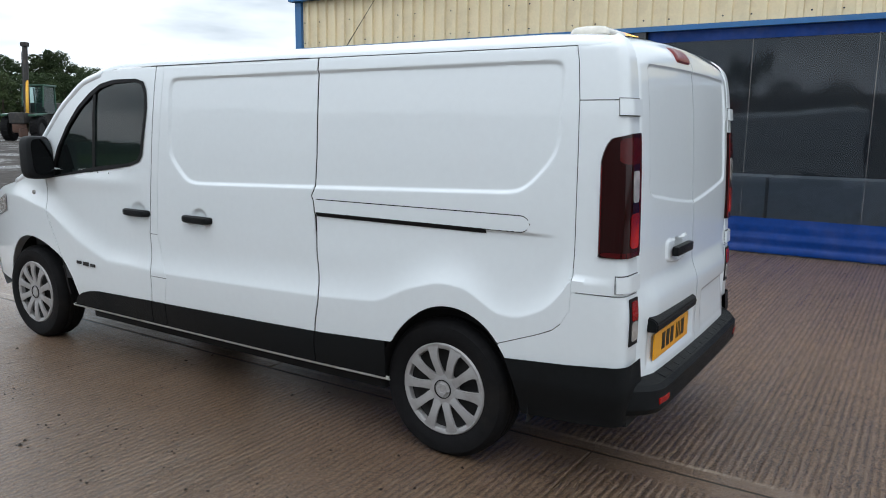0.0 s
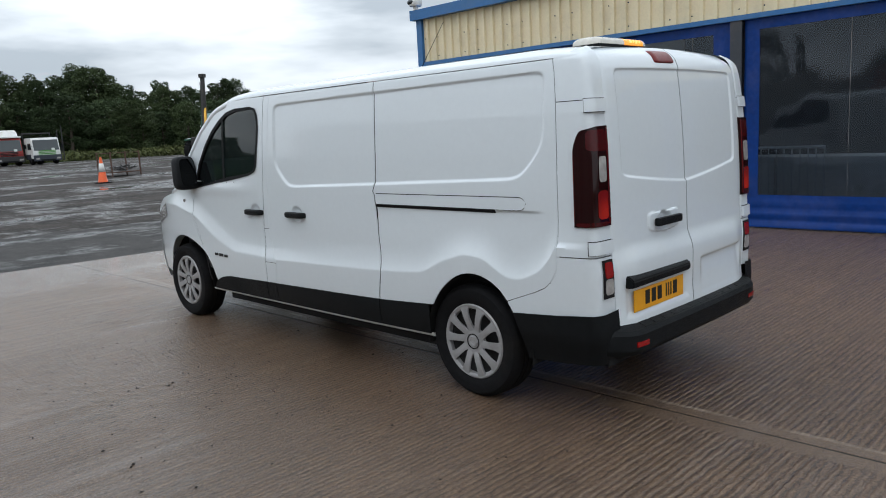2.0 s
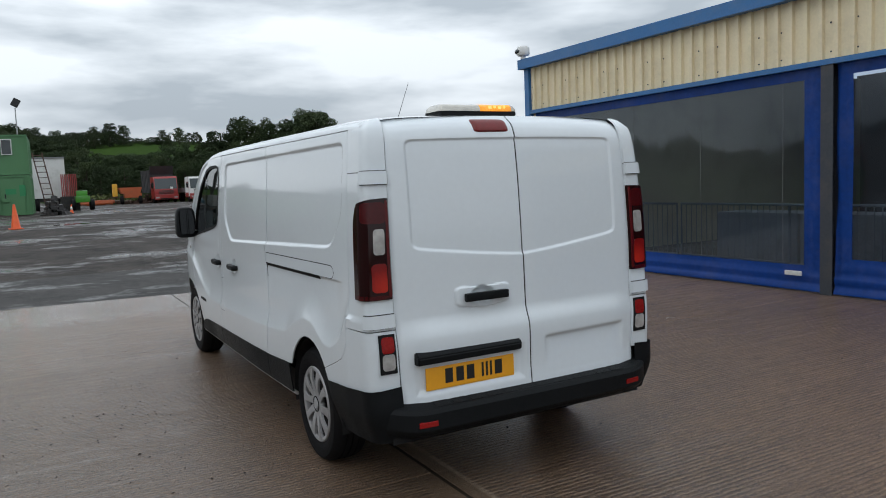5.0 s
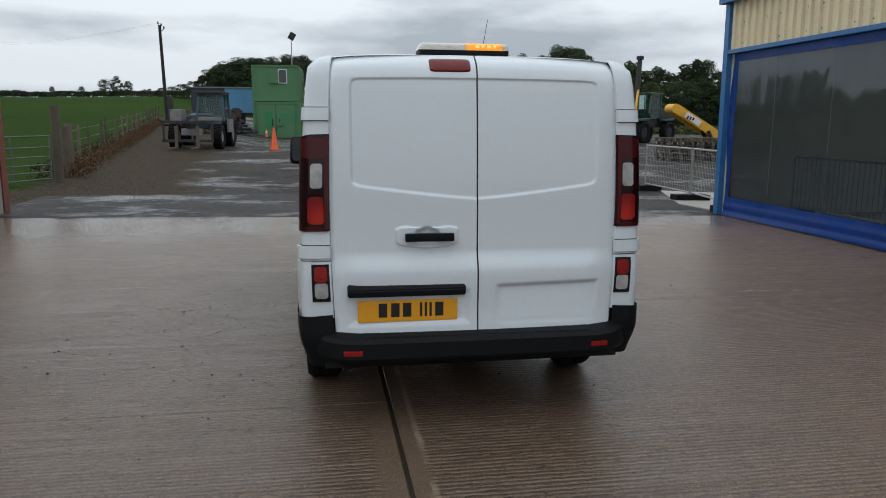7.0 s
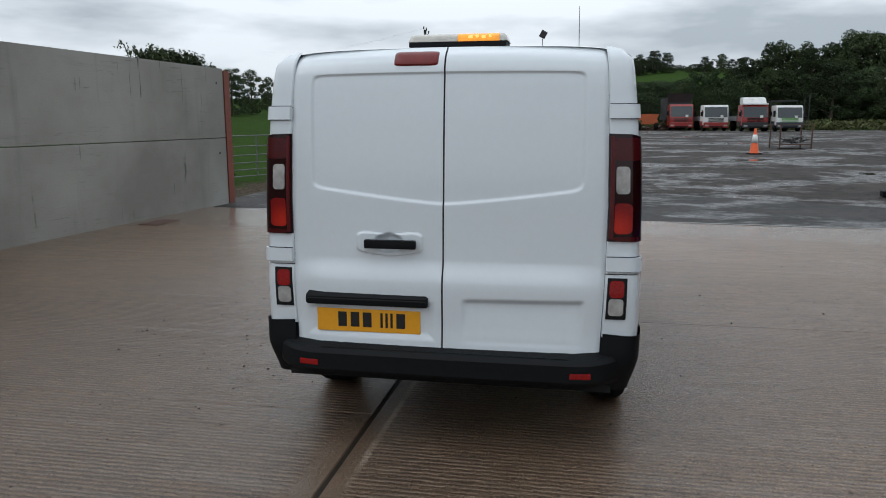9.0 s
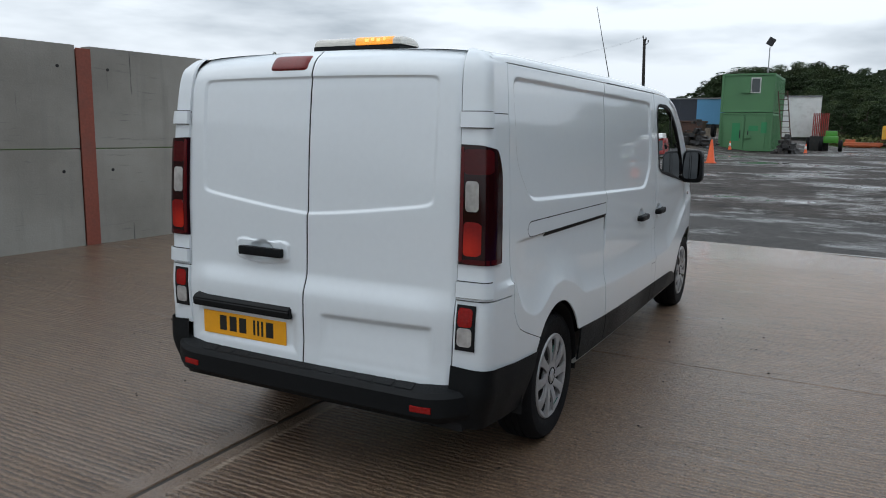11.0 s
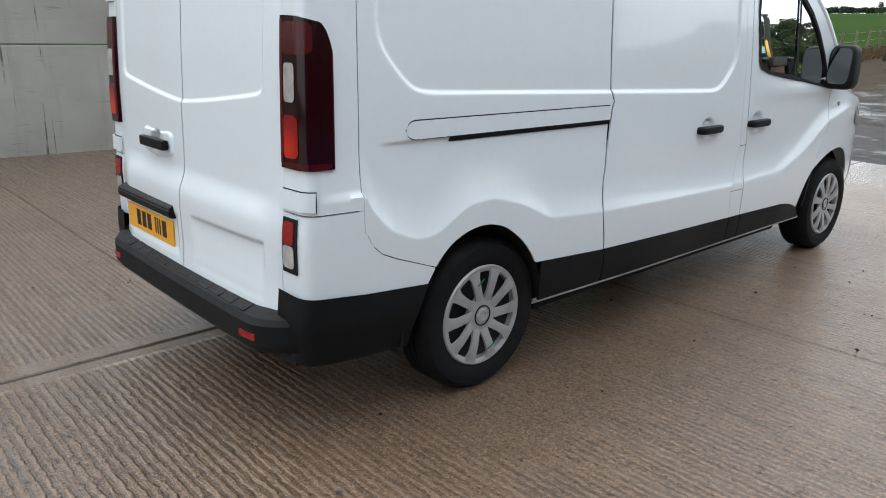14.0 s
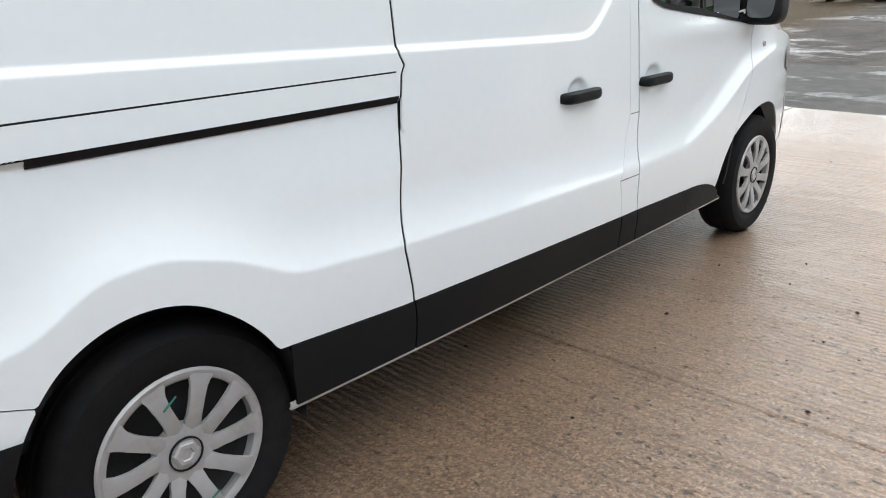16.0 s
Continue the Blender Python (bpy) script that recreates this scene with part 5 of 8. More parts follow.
bm = bmesh.new()
PROF = [(0.66, 0.600), (0.885, 0.512), (0.915, 0.503), (0.955, 0.487), (0.972, 0.465), (0.973, 0.385), (0.955, 0.36), (0.90, 0.352), (0.86, 0.315), (0.80, 0.30)]
def bump_pt(u, v):
    k = v * (len(PROF) - 1)
    i = min(int(k), len(PROF) - 2)
    a, b = PROF[i], PROF[i + 1]
    t = k - i
    x, z = a[0] + (b[0] - a[0]) * t, a[1] + (b[1] - a[1]) * t
    if i == 0:
        x = 0.80 + 0.085 * t
        z = 0.512
    y = -0.87 + 1.74 * u
    e = max(0.0, (abs(y) - 0.62) / 0.25)
    x -= 0.13 * e ** 2.4 + 0.012 * (y / 0.87) ** 2
    z += 0.02 * e ** 2
    return Vector((x, y, z))
vs, fs = grid(bm, 90, 36, bump_pt)
bumper = part("rear_bumper", bm, M["black"], van, "black textured plastic step bumper", True, 30)
for s in (-1, 1):
    bm = bmesh.new()
    box(bm, (0.9565, s * 0.657, 0.418), (0.018, 0.098, 0.028), 0.004, rotz(s * 6))
    part("reflector", bm, M["lens_red"], bumper, "red bumper reflector")
for k in range(12):
    bm = bmesh.new()
    box(bm, (0.917, -0.56 + k * 0.102, 0.5012), (0.060, 0.084, 0.002), 0.0008, roty(19))
    part("step_rib", bm, M["black"], bumper)


def rear_x(y, z):
    e = max(0.0, (abs(y) - 0.55) / 0.2)
    d = rear(z) - 0.012 * (y / 0.75) ** 2 - 0.008 * e ** 3
    sy = abs(y)
    # window pressing with its drooping lower edge
    low = 1.190 + 0.075 * (sy / 0.66) ** 1.25
    sd = soft_max(sy - 0.655, z - 1.812, low - z, k=0.016)
    r = 0.009 * smooth01(-sd / 0.013)
    # swage across the doors and the number plate recess
    sw = 0.022 * smooth01((0.93 - z) / 0.11) * (1 - 0.75 * smooth01((sy - 0.58) / 0.16))
    if y > 0:
        sq = max(0.085 - y, y - 0.675, z - 0.750 - 0.018 * y, 0.52 - z)
        r += 0.020 * smooth01(-sq / 0.028) * (0.12 + 0.88 * smooth01((z - 0.56) / 0.19)) * smooth01((y - 0.085) / 0.07) ** 0.5 * smooth01((0.675 - y) / 0.05) ** 0.5
    else:
        sq = max(-0.69 - y, y + 0.03, z - 0.735, 0.53 - z)
        r += 0.010 * smooth01(-sq / 0.045)
    if -0.43 < y < -0.10 and 0.93 < z < 1.06:
        q = ((abs(y + 0.265) / 0.155) ** 5 + (abs(z - 1.0 + 0.006 * math.cos((y + 0.265) * 20)) / 0.049) ** 5) ** 0.2
        r -= 0.009 * smooth01((1.10 - q) / 0.10)
        q = ((y + 0.265) / 0.07) ** 2 + ((z - 1.005) / 0.045) ** 2
        r += 0.028 * smooth01(1.25 - q)
    return d - r + sw - 0.012


def crown(y):
    return 0.022 * (abs(y) / 0.75) ** 2.2


for s in (-1, 1):
    bm = bmesh.new()
    nu, nv = 120, 250
    def dp(u, v):
        z0 = 0.487 - 0.010 * (1 - u)
        z = z0 + (1.928 - z0) * (v ** 0.97)
        y = 0.0042 + (door_edge(z) - 0.0082) * u
        e = math.hypot(max(0, (u - 0.965) / 0.035), max(0, (0.012 - v) / 0.012))
        x = rear_x(s * y, z) - 0.006 * min(1, e) ** 2
        return Vector((x, s * y, z - crown(y) * smooth01((z - 1.7) / 0.23)))
    vs, fs = grid(bm, nu, nv, dp)
    if s < 0:
        bmesh.ops.reverse_faces(bm, faces=fs)
    ring = vs[0] + [r[-1] for r in vs[1:]] + vs[-1][::-1][1:] + [r[0] for r in vs[-2:0:-1]]
    inner = [bm.verts.new(v.co + Vector((-0.03, 0, 0))) for v in ring]
    for i in range(len(ring)):
        j = (i + 1) % len(ring)
        bm.faces.new((ring[j], ring[i], inner[i], inner[j]))
    bmesh.ops.recalc_face_normals(bm, faces=bm.faces)
    rd = part("rear_door", bm, M["paint"], van, "white rear door with pressed panels", True, 40)
    if s < 0:
        bm = bmesh.new()
        box(bm, (0.892, -0.255, 1.001), (0.030, 0.255, 0.043), 0.010)
        part("handle", bm, M["black"], rd, "black rear door handle", True, 40)
        bm = bmesh.new()
        prism(bm, [(0.866, 0.765), (0.912, 0.752), (0.925, 0.735), (0.922, 0.700), (0.866, 0.694)], "y", -0.680, -0.068)
        bmesh.ops.bevel(bm, geom=bm.edges[:], offset=0.006, segments=2, affect="EDGES")
        part("plate_light_bar", bm, M["black"], rd, "black bar over the number plate", True, 40)
        bm = bmesh.new()
        box(bm, (0.8945, -0.369, 0.6195), (0.006, 0.522, 0.114), 0.002)
        plate = part("number_plate", bm, M["plate"], rd, "yellow rear number plate with plain black bars")
        for y, w in ((-0.500, 0.044), (-0.436, 0.044), (-0.374, 0.044), (-0.301, 0.012), (-0.276, 0.012), (-0.251, 0.012), (-0.205, 0.044)):
            bm = bmesh.new()
            box(bm, (0.8980, y, 0.624), (0.002, w, 0.074))
            part("plate_bar", bm, M["ink"], plate, "plain black bar")
        bm = bmesh.new()
        def lamp_pt(u, v):
            p, q = 2 * u - 1, 2 * v - 1
            k = max(abs(p), abs(q)) / max(1e-6, (abs(p) ** 8 + abs(q) ** 8) ** 0.125)
            y, z = -0.138 + 0.108 * p * k, 1.872 + 0.036 * q * k
            e = max(abs(p), abs(q)) ** 12
            return Vector((rear_x(y, z) + 0.010 - 0.012 * e, y, z + 0.004 * (1 - e)))
        vs, fs = grid(bm, 24, 12, lamp_pt)
        bmesh.ops.recalc_face_normals(bm, faces=fs)
        part("brake_light", bm, mat("dull_red_lens", (0.15, 0.006, 0.005), 0.3, coat=0.3, bump=0.1, bscale=120, spec=0.3), rd, "red high level brake light", True, 40)

# roof, bonnet, windscreen and nose
def roof_z(x, y):
    w = half_width(x, 1.866) + 0.001
    t = min(1.0, abs(y) / w)
    c = interp(x, [(-2.7, 0.082), (-2.0, 0.088), (0.4, 0.086), (0.75, 0.066)])
    z = lin(x, ROOFLINE) + c * (1 - t ** 4) ** (1 / 2.4)
    if x > 0.55:
        z -= 0.012 * ((x - 0.55) / 0.2) ** 2
    for ry in (0.22, 0.5):
        z -= 0.007 * math.exp(-((abs(y) - ry) / 0.03) ** 2) * smooth01((x + 1.9) / 0.2) * smooth01((0.4 - x) / 0.2)
    return z


bm = bmesh.new()
vs, fs = grid(bm, 70, 60, lambda u, v: Vector(((x := -2.62 + 3.345 * u), (y := (half_width(x, 1.866) + 0.002) * math.sin((v - 0.5) * math.pi)), roof_z(x, y))))
roof = part("roof", bm, M["paint"], van, "white ribbed van roof", True)
for s in (-1, 1):
    bm = bmesh.new()
    def cap(u, v):
        u = u * 0.9
        p = corner(u, 1.868 + 0.045 * smooth01(u), s)
        x, y = min(p.x - 0.05, 0.69), p.y * 0.965
        q = Vector((x, y, min(p.z - 0.002, roof_z(x, y) - 0.006)))
        return p.lerp(q, v)
    vs, fs = grid(bm, 30, 8, cap)
    bmesh.ops.recalc_face_normals(bm, faces=fs)
    part("roof_corner_cap", bm, M["paint"], roof, "", True)
for s in (-1, 1):
    bm = bmesh.new()
    grid(bm, 40, 1, lambda u, v: side(-2.06 + 1.24 * u, 1.8625 + 0.006 * v, s, 0.0025))
    part("gutter_gap", bm, M["rubber"], roof, "dark gap over the sliding door", True)

bm = bmesh.new()
vs, fs = grid(bm, 26, 36, lambda u, v: Vector(((x := -4.33 + 0.72 * u), (y := (half_width(x, 1.0) - 0.01) * (2 * v - 1)), lin(x, ROOFLINE) - 0.012 + 0.05 * (1 - (2 * v - 1) ** 2))))
part("bonnet", bm, M["paint"], van, "white sloping bonnet", True)
bm = bmesh.new()
def screen_pt(u, v):
    xe = -3.62 + 1.02 * u
    z = lin(xe, ROOFLINE)
    w = half_width(xe, min(z, 1.86)) - 0.02
    t = 2 * v - 1
    return Vector((xe - 0.02 * (1 - t * t) * (1 - 0.6 * u), w * t, z - 0.006 + 0.016 * (1 - t * t)))
grid(bm, 30, 30, screen_pt)
part("windscreen", bm, M["glass"], van, "wide raked windscreen", True)
for s in (-1, 1):
    bm = bmesh.new()
    pts = [Vector((x, s * (half_width(x, min(lin(x, ROOFLINE), 1.86)) - 0.018), lin(x, ROOFLINE) - 0.008)) for x in np.linspace(-3.62, -2.55, 24)]
    tube(bm, pts, 0.028, 10)
    part("windscreen_pillar", bm, M["paint"], van, "white windscreen pillar", True)
bm = bmesh.new()
def nose_pt(u, v):
    z = 0.26 + 0.60 * v
    t = 2 * u - 1
    x = -4.26 - 0.17 * (1 - abs(t) ** 2.6) - 0.03 * math.sin(v * math.pi) + 0.05 * v * v
    return Vector((x, t * (half_width(-4.26, z) + relief(-4.26, z)), z))
grid(bm, 40, 20, nose_pt)
nose = part("front_bumper", bm, M["paint"], van, "white front bumper", True)
bm = bmesh.new()
box(bm, (-4.435, 0, 0.50), (0.05, 1.0, 0.20), 0.02)
part("grille", bm, M["black"], nose, "black lower grille")
for s in (-1, 1):
    bm = bmesh.new()
    grid(bm, 14, 8, lambda u, v: side(-4.24 + 0.44 * u, (0.80 + 0.10 * u) + (0.10 + 0.02 * u) * v, s, 0.006))
    part("headlamp", bm, M["lens_clear"], van, "clear swept back headlamp", True)

# wheels
def make_wheel(x, s):
    w = new("wheel")
    w.parent = van
    w.location = (x, s * 0.80, 0.328)
    w.rotation_euler = (0, radians(7 if x > -1 else 20), 0 if s < 0 else math.pi)
    tagged(w, "road wheel with a silver ten spoke hubcap")
    bm = bmesh.new()
    lathe(bm, [(0.212, -0.085), (0.232, -0.098), (0.27, -0.108), (0.305, -0.104), (0.322, -0.088), (0.3325, -0.068), (0.3335, -0.042), (0.3275, -0.040), (0.3275, -0.034), (0.334, -0.032), (0.334, -0.004), (0.3275, -0.003), (0.3275, 0.003), (0.334, 0.004), (0.334, 0.032), (0.3275, 0.034), (0.3275, 0.040), (0.333, 0.042), (0.3325, 0.068), (0.322, 0.088), (0.30, 0.105), (0.225, 0.098), (0.205, 0.085)], (0, 0, 0), "y", 56, True)
    part("tyre", bm, M["tyre"], w, "", True, 30)
    bm = bmesh.new()
    lathe(bm, [(0.205, 0.08), (0.205, -0.075), (0.19, -0.06), (0.17, -0.045), (0.05, -0.05), (0.0001, -0.05)], (0, 0, 0), "y", 40)
    part("steel_rim", bm, M["steel_dark"], w, "dark steel rim behind the hubcap", True, 40)
    cap = None
    bm = bmesh.new()
    lathe(bm, [(0.218, -0.082), (0.222, -0.094), (0.216, -0.101), (0.202, -0.100), (0.195, -0.095), (0.193, -0.070), (0.205, -0.070)], (0, 0, 0), "y", 60, True)
    lathe(bm, [(0.0001, -0.094), (0.04, -0.096), (0.055, -0.0957), (0.076, -0.0945), (0.080, -0.088), (0.082, -0.078), (0.078, -0.070), (0.0001, -0.070)], (0, 0, 0), "y", 40)
    cap = part("hubcap", bm, M["hub"], w, "silver plastic hubcap", True, 35)
    for k in range(10):
        a = 2 * math.pi * k / 10
        bm = bmesh.new()
        rows = []
        for r in (0.055, 0.070, 0.074, 0.078, 0.084, 0.10, 0.12, 0.14, 0.16, 0.175, 0.184, 0.188, 0.191, 0.1935, 0.207):
            t = (r - 0.055) / 0.153
            ha = interp(r, [(0.055, 0.0185), (0.074, 0.0225), (0.084, 0.0228), (0.10, 0.0205), (0.14, 0.0212), (0.175, 0.0245), (0.184, 0.0275), (0.188, 0.0285), (0.191, 0.030), (0.1935, 0.032), (0.207, 0.036)])
            tw = 0.10 * math.sin(t * 2.2)
            y = -0.093 - 0.014 * math.sin(t * math.pi * 0.8)
            row = []
            for q, dy in ((-0.9, 0.014), (-0.92, 0.002), (0, -0.001), (0.92, 0.002), (0.9, 0.014)):
                b = a + tw
                cxx, czz = r * math.cos(b) - q * ha * math.sin(b), r * math.sin(b) + q * ha * math.cos(b)
                row.append(bm.verts.new((cxx, y + dy, czz)))
            rows.append(row)
        for p, q in zip(rows, rows[1:]):
            for i in range(4):
                bm.faces.new((p[i], p[i + 1], q[i + 1], q[i]))
        part("spoke", bm, M["hub"], cap, "", True, 35)
    bm = bmesh.new()
    lathe(bm, [(0.0001, -0.1005), (0.016, -0.1005), (0.019, -0.1035), (0.030, -0.1035), (0.033, -0.1005), (0.036, -0.1005), (0.038, -0.096), (0.0001, -0.095)], (0, 0, 0), "y", 6)
    part("centre_cap", bm, M["hub"], cap, "plain silver centre badge")
    bm = bmesh.new()
    lathe(bm, [(0.0415, -0.094), (0.0415, -0.1003), (0.0455, -0.1003), (0.0455, -0.094)], (0, 0, 0), "y", 24)
    part("cap_groove", bm, M["rubber"], cap, "dark groove round the centre badge")
    return w


wheel = rear_wheel = make_wheel(0.0, -1)
for x, s in ((-3.5, -1), (0.0, 1), (-3.5, 1)):
    o = copy_thing(wheel, Matrix.Identity(4))
    rear_wheel = o if (x, s) == (0.0, 1) else rear_wheel
    o.location = (x, s * 0.80, 0.328)
    o.rotation_euler = (0, radians(7 if x > -1 else 22), 0 if s < 0 else math.pi)
for a in (1.72, 5.0):
    bm = bmesh.new()
    rod(bm, (0.165 * math.cos(a), -0.105, 0.165 * math.sin(a)), (0.15 * math.cos(a + 0.27), -0.1125, 0.15 * math.sin(a + 0.27)), 0.0026, seg=6)
    part("cable_tie", bm, mat("green_nylon", (0.01, 0.12, 0.085), 0.4, bump=0), rear_wheel, "green cable tie round a spoke")

# arch liners and underbody
for xc in (0.045, -3.46):
    for s in (-1, 1):
        bm = bmesh.new()
        def liner(u, v):
            a = math.pi * (u * 1.1 - 0.05)
            r = 0.40 if xc > -1 else 0.43
            return Vector((xc - r * math.cos(a), s * (0.60 + (0.31 if xc > -1 else 0.22) * v), 0.33 + r * 0.98 * math.sin(a)))
        grid(bm, 24, 2, liner)
        part("arch_liner", bm, M["dark"], van, "black wheel arch liner", True)
bm = bmesh.new()
box(bm, (-1.74, 0, 0.42), (4.9, 1.16, 0.16))
# unseen low pan, added to keep light off the ground beneath the van
box(bm, (-1.72, 0, 0.275), (2.55, 1.52, 0.15))
box(bm, (0.64, 0, 0.36), (0.42, 1.6, 0.10))
box(bm, (0.36, 0, 0.33), (0.44, 0.9, 0.12), 0.03)
part("underbody", bm, M["dark"], van, "dark underbody with an added low pan that blocks light")
bm = bmesh.new()
rod(bm, (0.0, -0.7, 0.32), (0.0, 0.7, 0.32), 0.045)
rod(bm, (-3.5, -0.7, 0.32), (-3.5, 0.7, 0.32), 0.04)
part("axle", bm, M["dark"], van)
# load space lining, closed behind the seams
bm = bmesh.new()
prism(bm, [(-0.80, 0.45), (0.80, 0.45), (0.80, 1.0), (0.74, 1.6), (0.66, 1.83), (-0.66, 1.83), (-0.74, 1.6), (-0.80, 1.0)], "x", -2.02, 0.70)
part("load_lining", bm, M["dark"], van, "dark load space lining")
for s in (-1, 1):
    # black strips just inside the panel gaps, added to paint their shade
    for seam, z0, z1 in ((seam_a, 0.40, 1.20), (seam_b, 0.35, 1.86), (seam_c, 0.35, 1.86), (seam_d, 0.35, 1.86), (seam_e, 0.98, 1.86)):
        bm = bmesh.new()
        grid(bm, 2, 90, lambda u, v: Vector((seam((z := z0 + (z1 - z0) * v)) - 0.010 + 0.020 * u, side(seam(z) + (0.012 if seam is seam_d else 0.0), z, s, -0.0028).y, z)))
        part("seam_shade", bm, M["rubber"], van, "black strip standing in for the shade in a panel gap", True)
    bm = bmesh.new()
    grid(bm, 30, 2, lambda u, v: side((x := 0.27 + 0.36 * u), q_low(x) - 0.012 + 0.02 * v, s, -0.004))
    part("seam_shade", bm, M["rubber"], van, "black strip standing in for the shade in a panel gap", True)
    # added black strip that darkens the gap beside the rear door
    bm = bmesh.new()
    grid(bm, 2, 60, lambda u, v: Vector((rear_x(s * door_edge((z := 0.50 + 1.20 * v)), z) - 0.012, s * (door_edge(z) - 0.012 + 0.026 * u), z - crown(0.75) * smooth01((z - 1.7) / 0.23))))
    part("door_gap_shade", bm, M["rubber"], van, "black strip standing in for the shade round the rear door", True)
    bm = bmesh.new()
    grid(bm, 6, 16, lambda u, v: side(0.595 + 0.058 * u, 0.74 + 0.19 * v, s, -0.003))
    part("seam_backing", bm, M["paint"], van, "white backing behind a panel gap", True)
    bm = bmesh.new()
    grid(bm, 4, 24, lambda u, v: Vector((rear_x(s * door_edge((z := 1.69 + 0.228 * v)), z) - 0.014, s * (door_edge(z) - 0.020 + 0.046 * u), z - crown(0.75) * smooth01((z - 1.7) / 0.23) - 0.006 * u)))
    part("gutter_channel", bm, M["paint"], van, "white channel beside the rear door", True)
bm = bmesh.new()
def roof_lip(u, v):
    y = -0.75 + 1.5 * u
    p = Vector((rear_x(y, 1.895) - 0.016, y, 1.895 - crown(y)))
    q = Vector((0.655, y, roof_z(0.655, y) - 0.004))
    r = p.lerp(q, v)
    return Vector((r.x, r.y, r.z + 0.004 * math.sin(v * math.pi)))
vs, fs = grid(bm, 40, 6, roof_lip)
part("roof_lip", bm, M["paint"], roof, "", True)
# added black strip that darkens the gap between the rear doors
bm = bmesh.new()
grid(bm, 2, 90, lambda u, v: Vector((rear_x(0.004, (z := 0.49 + 1.42 * v)) - 0.003, -0.012 + 0.024 * u, z)))
part("door_gap_shade", bm, M["rubber"], van, "black strip standing in for the shade between the rear doors", True)
# cab inside
bm = bmesh.new()
box(bm, (-2.06, 0, 1.08), (0.04, 1.62, 1.46), 0.01)
part("bulkhead", bm, M["cabin"], van, "grey cab bulkhead")
bm = bmesh.new()
box(bm, (-2.75, 0, 0.50), (1.3, 1.66, 0.08))
part("cab_floor", bm, M["cabin"], van)
bm = bmesh.new()
prism(bm, [(-3.62, 0.6), (-3.62, 1.15), (-3.25, 1.20), (-3.02, 1.10), (-2.98, 0.95), (-3.15, 0.6)], "y", -0.80, 0.80)
part("dashboard", bm, M["cabin"], van, "dark grey dashboard")
for y, w in ((0.48, 0.5), (-0.35, 0.9)):
    bm = bmesh.new()
    box(bm, (-2.42, y, 0.82), (0.5, w, 0.16), 0.05)
    box(bm, (-2.20, y, 1.18), (0.14, w, 0.66), 0.05, roty(10))
    for d in ((0,) if w < 0.6 else (-0.22, 0.22)):
        box(bm, (-2.15, y + d, 1.62), (0.09, 0.26, 0.20), 0.04)
    part("seat", bm, M["seat"], van, "dark cloth cab seat", True, 50)
bm = bmesh.new()
rg = [Vector((-2.86 - 0.07 * math.sin(a), 0.48 + 0.19 * math.cos(a), 1.14 + 0.17 * math.sin(a))) for a in (2 * math.pi * i / 24 for i in range(25))]
tube(bm, rg, 0.014, 8)
rod(bm, (-2.86, 0.30, 1.14), (-2.86, 0.66, 1.14), 0.02)
rod(bm, (-2.87, 0.48, 1.13), (-3.1, 0.48, 1.02), 0.03)
part("steering_wheel", bm, M["black"], van, "black steering wheel", True)

# beacon bar and aerial
bm = bmesh.new()
box(bm, (0.38, 0.0, 1.966), (0.19, 0.50, 0.026), 0.008)
for yy in (-0.18, 0.18):
    box(bm, (0.38, yy, 1.948), (0.08, 0.05, 0.03))
beacon = part("beacon_bar", bm, M["black"], van, "amber and clear roof beacon bar, lit")


def dome(y0, y1, end0, end1):
    bm = bmesh.new()
    n = 24
    rows = []
    for i in range(n + 1):
        t = i / n
        y = y0 + (y1 - y0) * t
        e = max(0.0, (0.03 - (y - y0)) / 0.03 if end0 else 0, (0.03 - (y1 - y)) / 0.03 if end1 else 0)
        k = math.sqrt(max(0.02, 1 - e * e))
        row = []
        for j in range(13):
            a = math.pi * j / 12
            c, d = math.cos(a), math.sin(a)
            row.append(bm.verts.new((0.38 + 0.098 * math.copysign(abs(c) ** 0.6, c) * (0.8 + 0.2 * k), y, 1.979 + 0.043 * d ** 0.6 * k)))
        rows.append(row)
    for p, q in zip(rows, rows[1:]):
        for i in range(12):
            bm.faces.new((p[i], p[i + 1], q[i + 1], q[i]))
    bm.faces.new(rows[0])
    bm.faces.new(rows[-1])
    bmesh.ops.recalc_face_normals(bm, faces=bm.faces)
    return bm


part("clear_dome", dome(-0.255, 0.003, True, False), M["beacon_clear"], beacon, "clear beacon cover", True, 60)
amber = part("amber_dome", dome(0.004, 0.215, False, False), M["amber"], beacon, "lit amber beacon cover", True, 60)
part("end_dome", dome(0.216, 0.255, False, True), M["beacon_clear"], beacon, "clear end cover", True, 60)
for k, w in enumerate((0.022, 0.016, 0.020, 0.012)):
    bm = bmesh.new()
    box(bm, (0.477, 0.07 + 0.033 * k, 1.999 + 0.003 * (k % 2)), (0.006, w, 0.014), 0.003)
    part("led", bm, M["led"], amber, "glowing amber light")
bm = bmesh.new()
rod(bm, (-1.95, 0.58, 1.925), (-1.95, 0.58, 1.955), 0.022, 0.014, 12)
rod(bm, (-1.945, 0.58, 1.955), (-1.55, 0.58, 2.42), 0.0035, 0.0018, 6)
part("aerial", bm, M["rubber"], van, "thin black whip aerial")


